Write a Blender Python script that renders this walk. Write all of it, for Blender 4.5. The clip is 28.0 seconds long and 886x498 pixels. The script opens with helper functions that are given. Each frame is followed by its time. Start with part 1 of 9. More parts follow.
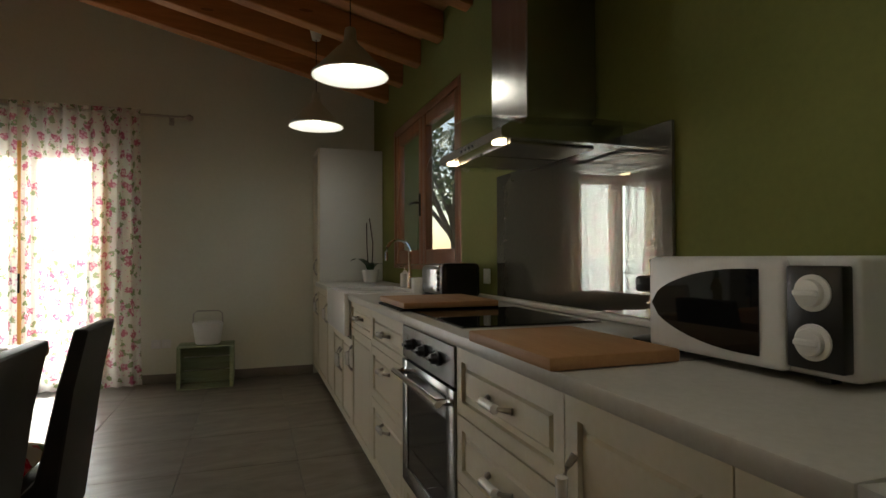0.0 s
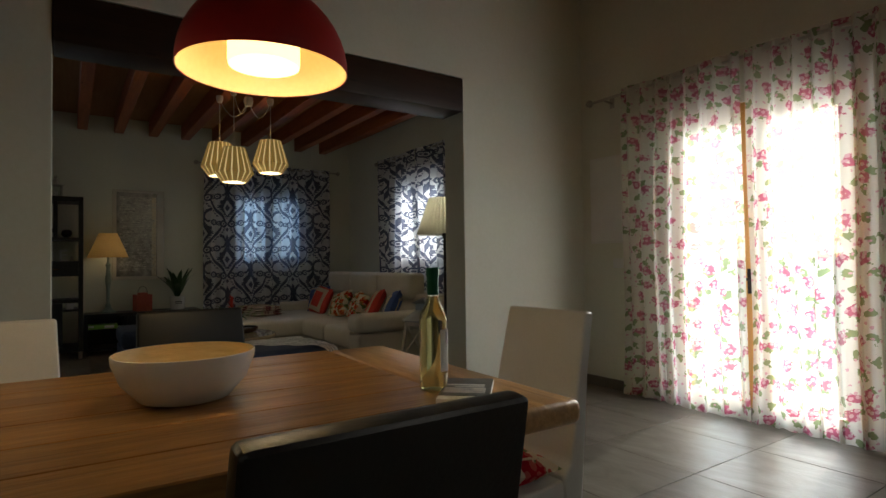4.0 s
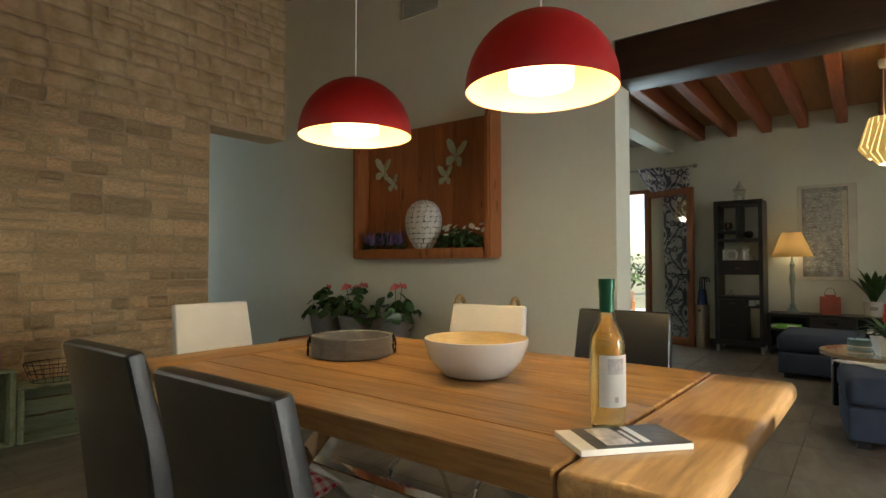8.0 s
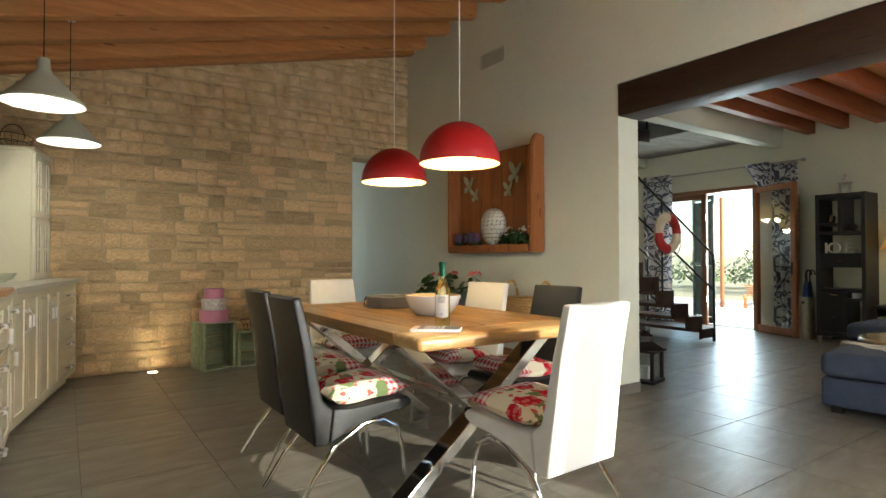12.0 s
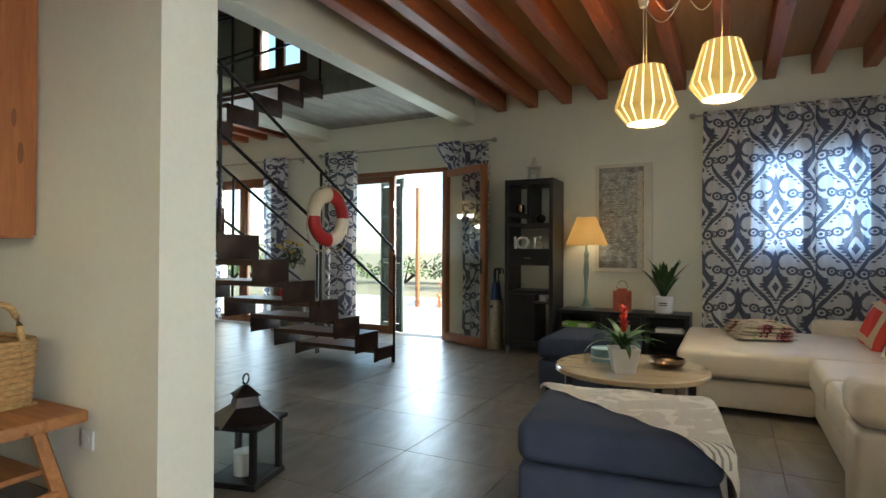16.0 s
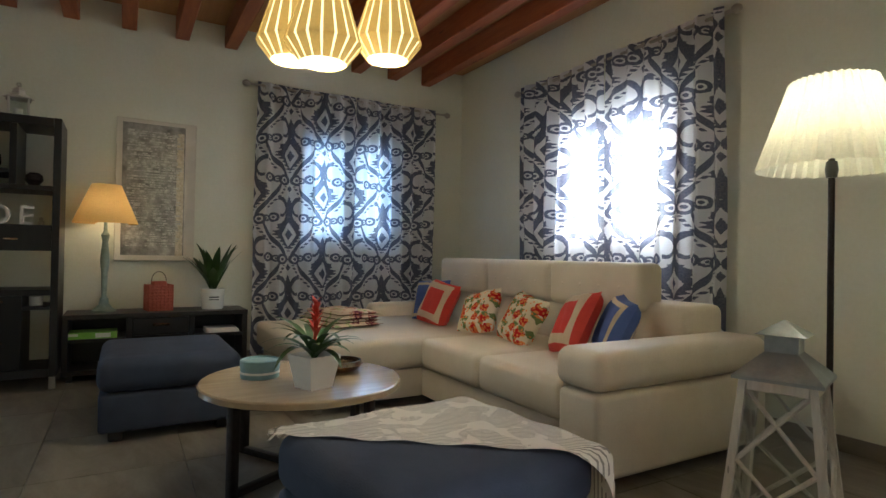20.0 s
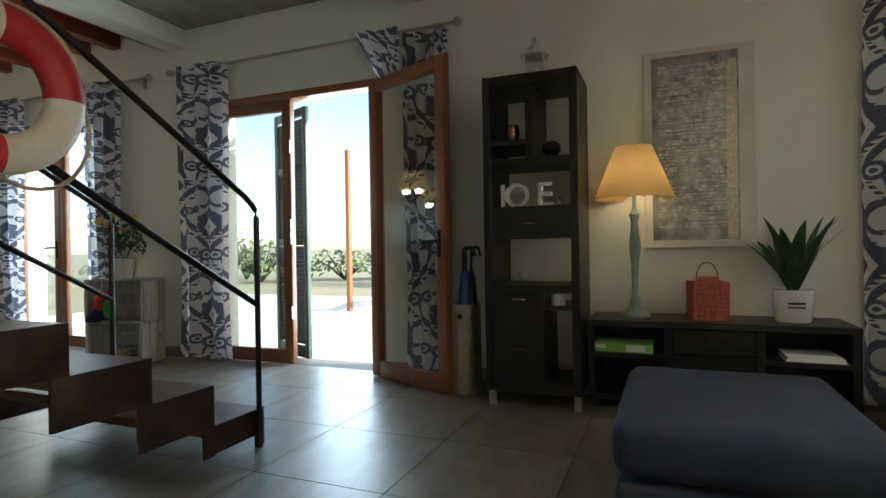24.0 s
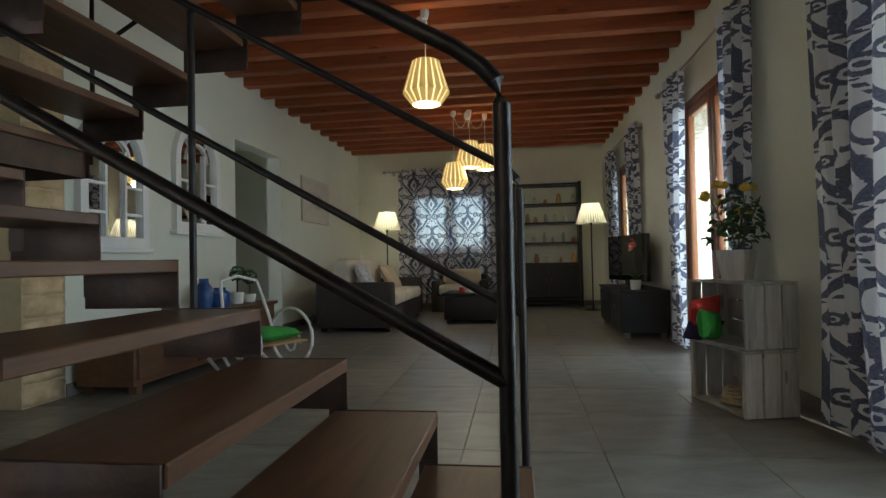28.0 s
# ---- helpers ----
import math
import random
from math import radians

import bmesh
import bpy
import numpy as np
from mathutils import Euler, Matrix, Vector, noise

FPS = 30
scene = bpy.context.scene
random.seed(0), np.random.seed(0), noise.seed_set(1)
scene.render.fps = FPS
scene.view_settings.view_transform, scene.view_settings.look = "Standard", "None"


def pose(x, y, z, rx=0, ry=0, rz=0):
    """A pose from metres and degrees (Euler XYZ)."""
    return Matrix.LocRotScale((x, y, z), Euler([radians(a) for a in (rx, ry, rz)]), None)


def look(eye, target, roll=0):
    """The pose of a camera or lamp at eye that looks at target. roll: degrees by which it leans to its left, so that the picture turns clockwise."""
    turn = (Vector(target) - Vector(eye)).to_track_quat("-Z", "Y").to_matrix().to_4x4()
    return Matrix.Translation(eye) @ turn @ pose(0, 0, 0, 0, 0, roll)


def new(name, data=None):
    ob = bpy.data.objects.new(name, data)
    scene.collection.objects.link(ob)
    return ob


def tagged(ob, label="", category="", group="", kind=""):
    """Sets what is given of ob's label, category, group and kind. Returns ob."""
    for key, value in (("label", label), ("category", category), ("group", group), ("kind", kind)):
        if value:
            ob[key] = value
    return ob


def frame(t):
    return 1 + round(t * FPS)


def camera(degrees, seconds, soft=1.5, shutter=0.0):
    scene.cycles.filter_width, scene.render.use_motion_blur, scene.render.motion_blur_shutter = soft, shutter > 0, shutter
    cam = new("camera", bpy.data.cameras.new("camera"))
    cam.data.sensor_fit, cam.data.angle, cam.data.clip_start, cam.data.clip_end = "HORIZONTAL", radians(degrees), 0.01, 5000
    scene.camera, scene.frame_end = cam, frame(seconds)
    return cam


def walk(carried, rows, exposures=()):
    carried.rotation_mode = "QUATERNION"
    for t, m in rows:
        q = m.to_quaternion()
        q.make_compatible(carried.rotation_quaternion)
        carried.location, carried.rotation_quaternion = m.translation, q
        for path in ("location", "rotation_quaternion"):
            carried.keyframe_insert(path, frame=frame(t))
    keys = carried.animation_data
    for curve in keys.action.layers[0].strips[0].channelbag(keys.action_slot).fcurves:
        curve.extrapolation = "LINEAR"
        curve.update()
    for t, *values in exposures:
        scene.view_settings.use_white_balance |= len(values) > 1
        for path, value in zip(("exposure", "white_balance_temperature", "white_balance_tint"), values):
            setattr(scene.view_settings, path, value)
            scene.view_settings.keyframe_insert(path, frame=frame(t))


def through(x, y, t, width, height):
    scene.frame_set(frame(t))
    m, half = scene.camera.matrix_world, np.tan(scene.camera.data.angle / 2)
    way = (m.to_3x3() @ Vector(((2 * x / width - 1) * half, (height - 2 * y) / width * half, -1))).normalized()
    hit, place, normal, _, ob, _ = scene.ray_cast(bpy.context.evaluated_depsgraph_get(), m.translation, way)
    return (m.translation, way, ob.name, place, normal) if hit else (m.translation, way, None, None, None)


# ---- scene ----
cam = camera(77.6, 28.0)
PATH = [
    (0, (-1.196, -5.567, 1.141), (-0.541, -3.678, 1.172), -0.2),
    (0.5, (-1.115, -5.373, 1.118), (-0.739, -3.409, 1.156), -0.1),
    (1, (-1.075, -5.173, 1.111), (-0.864, -3.184, 1.148), -0.1),
    (1.5, (-1.018, -4.877, 1.074), (-0.928, -2.879, 1.118), 0.0),
    (2, (-1.022, -4.601, 1.056), (-1.16, -2.606, 1.098), -0.1),
    (2.5, (-1.045, -4.303, 1.06), (-1.565, -2.372, 1.108), -0.3),
    (3, (-1.057, -4.071, 1.049), (-2.006, -2.312, 1.103), -0.7),
    (3.5, (-1.057, -3.865, 1.081), (-2.477, -2.457, 1.128), -0.9),
    (4, (-1.154, -3.752, 1.095), (-2.809, -2.63, 1.139), -0.7),
    (4.5, (-1.178, -3.685, 1.097), (-3.017, -2.901, 1.137), -1.2),
    (6.5, (-1.362, -3.266, 1.09), (-3.246, -3.936, 1.146), -0.5),
    (7, (-1.313, -3.041, 1.096), (-3.081, -3.975, 1.156), -0.4),
    (7.5, (-1.247, -2.845, 1.104), (-2.916, -3.946, 1.16), -0.2),
    (8, (-1.205, -2.623, 1.109), (-2.791, -3.84, 1.164), -0.1),
    (8.5, (-1.142, -2.406, 1.121), (-2.601, -3.774, 1.171), -0.1),
    (9, (-1.055, -2.159, 1.134), (-2.418, -3.622, 1.183), -0.1),
    (9.5, (-0.995, -1.905, 1.143), (-2.253, -3.459, 1.187), -0.2),
    (10, (-0.958, -1.706, 1.123), (-2.081, -3.361, 1.169), -0.2),
    (10.5, (-0.917, -1.533, 1.12), (-1.998, -3.216, 1.164), -0.1),
    (11, (-0.894, -1.33, 1.122), (-1.978, -3.01, 1.162), -0.1),
    (11.5, (-0.883, -1.12, 1.107), (-1.968, -2.799, 1.144), -0.2),
    (12, (-0.878, -1.002, 1.096), (-2.009, -2.651, 1.129), -0.1),
    (12.5, (-0.982, -0.955, 1.053), (-2.256, -2.496, 1.08), 0.0),
    (13, (-1.18, -1.02, 1.037), (-2.628, -2.399, 1.058), 0.0),
    (13.5, (-1.436, -1.157, 1.035), (-2.952, -2.461, 1.048), 0.1),
    (15.5, (-2.867, -1.859, 1.131), (-4.562, -2.92, 1.128), -0.0),
    (16, (-3.202, -1.974, 1.092), (-4.978, -2.894, 1.109), 0.3),
    (16.5, (-3.416, -2.12, 1.106), (-5.265, -2.883, 1.108), -0.0),
    (17, (-3.63, -2.24, 1.029), (-5.547, -2.812, 1.041), 0.2),
    (17.5, (-3.771, -2.387, 0.975), (-5.754, -2.648, 0.985), 0.6),
    (18, (-3.929, -2.506, 0.932), (-5.929, -2.518, 0.932), 0.9),
    (18.5, (-4.084, -2.63, 0.871), (-6.065, -2.349, 0.874), 1.2),
    (19, (-4.152, -2.856, 0.862), (-6.049, -2.224, 0.865), 1.3),
    (19.5, (-4.208, -3.095, 0.885), (-5.991, -2.188, 0.906), 1.1),
    (20, (-4.19, -3.222, 0.99), (-5.921, -2.22, 1.012), 1.0),
    (20.5, (-4.167, -3.302, 1.069), (-5.841, -2.206, 1.09), 0.9),
    (22.5, (-4.77, -3.248, 1.01), (-6.72, -2.804, 0.996), 0.3),
    (23, (-5.132, -3.057, 1.015), (-7.131, -2.995, 0.976), -0.1),
    (23.5, (-5.509, -3.048, 0.925), (-7.464, -3.47, 0.922), -0.6),
    (24, (-5.836, -3.171, 0.917), (-7.687, -3.926, 0.915), -0.9),
    (24.5, (-6.174, -3.217, 0.914), (-7.88, -4.26, 0.909), -1.2),
    (25, (-6.461, -3.255, 0.906), (-7.956, -4.582, 0.9), -1.7),
    (25.5, (-6.692, -3.36, 0.867), (-8.012, -4.864, 0.886), -1.2),
    (26, (-6.896, -3.466, 0.883), (-7.972, -5.152, 0.899), -1.4),
    (26.5, (-7.197, -3.608, 0.865), (-7.938, -5.465, 0.891), -1.7),
    (27, (-7.491, -3.796, 0.866), (-7.948, -5.743, 0.898), -1.4),
    (27.5, (-7.74, -3.961, 0.803), (-7.873, -5.955, 0.888), -1.9),
    (28, (-7.918, -4.141, 0.845), (-7.651, -6.123, 0.888), -1.2),
]
EXPOSURES = [(0, 0.15, 6550, 8), (1, 0.6, 6550, 8), (2, 0.35, 6550, 8), (3, 0.35, 6550, 8), (4, -0.2, 6350, 8), (4.5, -0.5, 6350, 8), (6.5, 0.6, 6350, 7), (8, 1.6, 6400, 5), (9, 2.2, 6400, 5), (11, 2.05, 6400, 5), (13.5, 2.25, 6400, 5), (17, 1.95, 6050, 7), (18, 1.92, 6050, 7), (19, 1.68, 6050, 7), (20, 1.88, 6050, 7), (23, 1.65, 6050, 7), (25, 1.85, 6050, 7), (26, 1.75, 6050, 7), (27, 1.35, 6050, 7), (28, 1.45, 6050, 7)]
walk(cam, [(t, look(eye, target, roll)) for t, eye, target, roll in PATH], EXPOSURES)

# ==== body
import functools
# ---- world, sun and lamps ----
world = bpy.data.worlds.new("sky")
scene.world = world
world.use_nodes = True
wn = world.node_tree
sky = wn.nodes.new("ShaderNodeTexSky")
sky.sky_type, sky.sun_disc = "NISHITA", False
SUN_EL, SUN_AZ = radians(21), radians(-12)
sky.sun_elevation, sky.sun_rotation = SUN_EL, SUN_AZ
sky.dust_density, sky.air_density = 1.2, 0.9
wn.links.new(sky.outputs[0], wn.nodes["Background"].inputs[0])
wn.nodes["Background"].inputs[1].default_value = 0.15
sun = new("sun", bpy.data.lights.new("sun", "SUN"))
sun.data.energy, sun.data.angle, sun.data.color = 4.5, radians(0.6), (1.0, 0.93, 0.82)
sun.matrix_world = look((0, 0, 0), (-math.sin(SUN_AZ) * math.cos(SUN_EL), -math.cos(SUN_AZ) * math.cos(SUN_EL), -math.sin(SUN_EL)))

DAY, NIGHT = 0.42, 0.40      # strength of the window light and of the bulbs


def window_light(name, at, target, w, h, watts, color=(0.86, 0.93, 1.0)):
    lamp = new(name, bpy.data.lights.new(name, "AREA"))
    lamp.data.shape, lamp.data.size, lamp.data.size_y = "RECTANGLE", w, h
    lamp.data.energy, lamp.data.color = watts * DAY, color
    lamp.matrix_world = look(at, target)
    return lamp


def bulb_light(name, at, watts, r=0.05, color=(1.0, 0.72, 0.38)):
    lamp = new(name, bpy.data.lights.new(name, "POINT"))
    lamp.data.energy, lamp.data.color, lamp.data.shadow_soft_size = watts * NIGHT, color, r
    lamp.location = at
    return lamp


# ---- materials ----
def material(name):
    m = bpy.data.materials.new(name)
    m.use_nodes = True
    nt = m.node_tree
    return m, nt, nt.nodes["Principled BSDF"]


def nd(nt, kind, **kw):
    n = nt.nodes.new(kind)
    for k, v in kw.items():
        if k in n.inputs:
            n.inputs[k].default_value = v
    return n


def ramp(nt, fac, stops):
    r = nt.nodes.new("ShaderNodeValToRGB")
    e = r.color_ramp.elements
    while len(e) < len(stops):
        e.new(0.5)
    for el, (p, c) in zip(e, stops):
        el.position, el.color = p, (*c, 1)
    nt.links.new(fac, r.inputs[0])
    return r.outputs[0]


def mixc(nt, fac, a, b, mode="MIX"):
    m = nt.nodes.new("ShaderNodeMix")
    m.data_type, m.blend_type = "RGBA", mode
    for sock, v in ((m.inputs[0], fac), (m.inputs[6], a), (m.inputs[7], b)):
        if isinstance(v, (int, float)):
            sock.default_value = v
        elif isinstance(v, tuple):
            sock.default_value = (*v, 1)
        else:
            nt.links.new(v, sock)
    return m.outputs[2]


def calc(nt, op, a, b=0.0, c=0.0):
    m = nt.nodes.new("ShaderNodeMath")
    m.operation = op
    for sock, v in zip(m.inputs, (a, b, c)):
        if isinstance(v, (int, float)):
            sock.default_value = v
        else:
            nt.links.new(v, sock)
    return m.outputs[0]


def coords(nt, scale=(1, 1, 1), kind="Object", spin=(0, 0, 0)):
    tc = nt.nodes.new("ShaderNodeTexCoord")
    mp = nt.nodes.new("ShaderNodeMapping")
    mp.inputs["Scale"].default_value = scale
    mp.inputs["Rotation"].default_value = spin
    nt.links.new(tc.outputs[kind], mp.inputs[0])
    return mp.outputs[0]


def noise_tex(nt, vec, scale, detail=4.0, rough=0.55, warp=0.0):
    n = nd(nt, "ShaderNodeTexNoise", Scale=scale, Detail=detail, Roughness=rough, Distortion=warp)
    nt.links.new(vec, n.inputs["Vector"])
    return n.outputs["Fac"]


def bump(nt, bsdf, height, strength=0.2, dist=0.01):
    b = nd(nt, "ShaderNodeBump", Strength=strength, Distance=dist)
    nt.links.new(height, b.inputs["Height"])
    nt.links.new(b.outputs[0], bsdf.inputs["Normal"])


def surf(name, c1, c2, scale=4.0, rough=0.6, metal=0.0, grain=60.0, bumpy=0.15, stretch=(1, 1, 1), vary=0.0, coat=0.0, warp=0.0, rough2=None):
    """Two-scale stained surface: broad patches between c1 and c2, fine grain in relief and gloss."""
    m, nt, b = material(name)
    v = coords(nt, stretch)
    broad = noise_tex(nt, v, scale, 5, 0.6, warp)
    fine = noise_tex(nt, v, grain, 3)
    col = ramp(nt, broad, [(0.3, c1), (0.7, c2)])
    col = mixc(nt, 0.12, col, fine, "OVERLAY")
    if vary:
        oi = nt.nodes.new("ShaderNodeObjectInfo")
        hsv = nt.nodes.new("ShaderNodeHueSaturation")
        k = calc(nt, "MULTIPLY_ADD", oi.outputs["Random"], 2 * vary, 1 - vary)
        nt.links.new(k, hsv.inputs["Value"])
        nt.links.new(col, hsv.inputs["Color"])
        col = hsv.outputs[0]
    nt.links.new(col, b.inputs["Base Color"])
    r2 = rough if rough2 is None else rough2
    rr = calc(nt, "MULTIPLY_ADD", broad, (r2 - rough) + 0.12, rough - 0.06)
    nt.links.new(rr, b.inputs["Roughness"])
    b.inputs["Metallic"].default_value = metal
    b.inputs["Coat Weight"].default_value = coat
    b.inputs["Coat Roughness"].default_value = 0.15
    if bumpy:
        bump(nt, b, calc(nt, "ADD", calc(nt, "MULTIPLY", fine, 0.4), broad), bumpy)
    return m


def wood(name, dark, light, along="x", rough=0.5, scale=1.0, knots=True, bumpy=0.25, coat=0.0, vary=0.12):
    """Board wood: long grain along one axis, growth bands, knots, per-piece shift."""
    m, nt, b = material(name)
    st = {"x": (1.2, 14, 14), "y": (14, 1.2, 14), "z": (14, 14, 1.2)}[along]
    tc = nt.nodes.new("ShaderNodeTexCoord")
    oi = nt.nodes.new("ShaderNodeObjectInfo")
    off = nt.nodes.new("ShaderNodeVectorMath")
    off.operation = "ADD"
    sc = calc(nt, "MULTIPLY", oi.outputs["Random"], 9.0)
    nt.links.new(tc.outputs["Object"], off.inputs[0])
    nt.links.new(sc, off.inputs[1])
    mp = nt.nodes.new("ShaderNodeMapping")
    mp.inputs["Scale"].default_value = tuple(s * scale for s in st)
    nt.links.new(off.outputs[0], mp.inputs[0])
    g1 = noise_tex(nt, mp.outputs[0], 1.2, 6, 0.65, 0.8)
    g2 = noise_tex(nt, mp.outputs[0], 7.0, 4, 0.6)
    g = calc(nt, "MULTIPLY_ADD", g2, 0.35, calc(nt, "MULTIPLY", g1, 0.75))
    col = ramp(nt, g, [(0.3, dark), (0.55, tuple((a + c) / 2 for a, c in zip(dark, light))), (0.75, light)])
    if knots:
        vo = nd(nt, "ShaderNodeTexVoronoi", Scale=1.0)
        mk = nt.nodes.new("ShaderNodeMapping")
        mk.inputs["Scale"].default_value = {"x": (2.2, 9, 9), "y": (9, 2.2, 9), "z": (9, 9, 2.2)}[along]
        nt.links.new(off.outputs[0], mk.inputs[0])
        nt.links.new(mk.outputs[0], vo.inputs["Vector"])
        kf = calc(nt, "LESS_THAN", vo.outputs["Distance"], 0.11)
        col = mixc(nt, calc(nt, "MULTIPLY", kf, 0.6), col, tuple(c * 0.35 for c in dark))
    hsv = nt.nodes.new("ShaderNodeHueSaturation")
    nt.links.new(calc(nt, "MULTIPLY_ADD", oi.outputs["Random"], 2 * vary, 1 - vary), hsv.inputs["Value"])
    nt.links.new(col, hsv.inputs["Color"])
    nt.links.new(hsv.outputs[0], b.inputs["Base Color"])
    b.inputs["Roughness"].default_value = rough
    b.inputs["Coat Weight"].default_value = coat
    bump(nt, b, g, bumpy, 0.004)
    return m


def cloth(nt, b, col, through=0.4, rough=0.9, sheer=0.0):
    """Turns a material into thin cloth that lets light through."""
    out = nt.nodes["Material Output"]
    d = nd(nt, "ShaderNodeBsdfDiffuse", Roughness=rough)
    t = nt.nodes.new("ShaderNodeBsdfTranslucent")
    mx = nt.nodes.new("ShaderNodeMixShader")
    mx.inputs[0].default_value = through
    nt.links.new(col, d.inputs[0])
    nt.links.new(col, t.inputs[0])
    nt.links.new(d.outputs[0], mx.inputs[1])
    nt.links.new(t.outputs[0], mx.inputs[2])
    last = mx
    if sheer:
        tr = nt.nodes.new("ShaderNodeBsdfTransparent")
        last = nt.nodes.new("ShaderNodeMixShader")
        last.inputs[0].default_value = sheer
        nt.links.new(mx.outputs[0], last.inputs[1])
        nt.links.new(tr.outputs[0], last.inputs[2])
    nt.links.new(last.outputs[0], out.inputs[0])
    nt.nodes.remove(b)


def uv_split(nt, w, h):
    tc = nt.nodes.new("ShaderNodeTexCoord")
    s = nt.nodes.new("ShaderNodeSeparateXYZ")
    nt.links.new(tc.outputs["UV"], s.inputs[0])
    return tc.outputs["UV"], calc(nt, "DIVIDE", s.outputs[0], w), calc(nt, "DIVIDE", s.outputs[1], h)


def damask(name):
    """White cloth printed with a half-drop ogee damask in slate blue; the motif is drawn on a 200 by 243 grid."""
    m, nt, b = material(name)
    uv, u, v = uv_split(nt, 0.94, 0.735)
    ik = noise_tex(nt, uv, 90, 2)
    jag = calc(nt, "MULTIPLY_ADD", ik, 9.0, -4.5)

    def add(*q):
        return functools.reduce(lambda p, r: calc(nt, "ADD", p, r), q)

    def both(*q):
        return functools.reduce(lambda p, r: calc(nt, "MULTIPLY", p, r), q)

    def any_of(*q):
        return functools.reduce(lambda p, r: calc(nt, "MAXIMUM", p, r), q)

    def below(p, q):
        return calc(nt, "LESS_THAN", p, q)

    def motif(du, dv):
        x = calc(nt, "MULTIPLY", calc(nt, "SUBTRACT", calc(nt, "FRACT", calc(nt, "ADD", u, du)), 0.5), 200.0)
        y = calc(nt, "MULTIPLY", calc(nt, "SUBTRACT", calc(nt, "FRACT", calc(nt, "ADD", v, dv)), 0.5), 243.0)
        x = calc(nt, "ADD", calc(nt, "ABSOLUTE", x), calc(nt, "MULTIPLY", jag, 0.5))
        y = calc(nt, "ADD", y, calc(nt, "MULTIPLY", jag, 0.5))

        def radius(cx, cy, kx=1.0, ky=1.0):
            dx, dy = calc(nt, "MULTIPLY", calc(nt, "SUBTRACT", x, cx), kx), calc(nt, "MULTIPLY", calc(nt, "SUBTRACT", y, cy), ky)
            return calc(nt, "SQRT", add(calc(nt, "MULTIPLY", dx, dx), calc(nt, "MULTIPLY", dy, dy)))

        def ring(r, rad, half):
            return below(calc(nt, "ABSOLUTE", calc(nt, "SUBTRACT", r, rad)), half)

        def curl(cx, cy, rad, half):
            r = radius(cx, cy)
            return any_of(ring(r, rad, half), below(r, rad * 0.36))

        def diamond(cy, w, h):
            return add(calc(nt, "DIVIDE", x, w), calc(nt, "DIVIDE", calc(nt, "ABSOLUTE", calc(nt, "SUBTRACT", y, cy)), h))

        # leafy lozenge with a pale ring and a dark heart
        scal = calc(nt, "MULTIPLY", calc(nt, "SINE", calc(nt, "MULTIPLY", y, 0.62)), 0.13)
        heart = diamond(-2, 20, 38)
        pale = both(below(heart, 1.0), calc(nt, "GREATER_THAN", heart, 0.46))
        core = both(below(add(diamond(2, 43, 54), scal), 1.0), calc(nt, "SUBTRACT", 1.0, pale))
        # the boat-shaped ogee band that sweeps from the side tips to the foot
        q = calc(nt, "DIVIDE", calc(nt, "ADD", y, 80.0), 114.0)
        bow = calc(nt, "SINE", calc(nt, "MULTIPLY", q, math.pi))
        xc = add(calc(nt, "MULTIPLY", q, 70.0), calc(nt, "MULTIPLY", calc(nt, "SINE", calc(nt, "MULTIPLY", q, 2 * math.pi)), -5.0), 4.0)
        inside = both(calc(nt, "GREATER_THAN", q, 0.0), below(q, 1.0))
        off = calc(nt, "SUBTRACT", x, xc)
        band = both(inside, below(calc(nt, "ABSOLUTE", off), calc(nt, "MULTIPLY_ADD", bow, 6.0, 2.0)))
        beads = both(below(calc(nt, "ABSOLUTE", calc(nt, "SUBTRACT", off, 18.0)), 4.0), below(calc(nt, "FRACT", calc(nt, "DIVIDE", y, 11.0)), 0.58), calc(nt, "GREATER_THAN", q, 0.30), below(q, 0.92))
        # plumes at the head
        r1, r2 = radius(30, 66, 1.0, 0.62), radius(22, 82, 1.25, 0.72)
        plume = any_of(both(ring(r1, 26, 3.8), below(x, 33)), both(ring(r2, 19, 3.2), below(x, 27)))
        flame = below(diamond(84, 9, 34), 1.0)
        tail = below(diamond(-104, 6, 11), 1.0)
        return any_of(core, band, beads, plume, flame, tail, curl(17, -78, 13, 3.8), curl(43, 50, 11, 3.4), curl(64, 46, 8, 2.6))

    pat = any_of(motif(0.0, 0.0), motif(0.5, 0.5))
    ink = calc(nt, "MULTIPLY", pat, calc(nt, "MULTIPLY_ADD", ik, 0.35, 0.76))
    col = mixc(nt, ink, (0.84, 0.84, 0.86), (0.115, 0.125, 0.195))
    cloth(nt, b, col, 0.45, sheer=0.06)
    return m


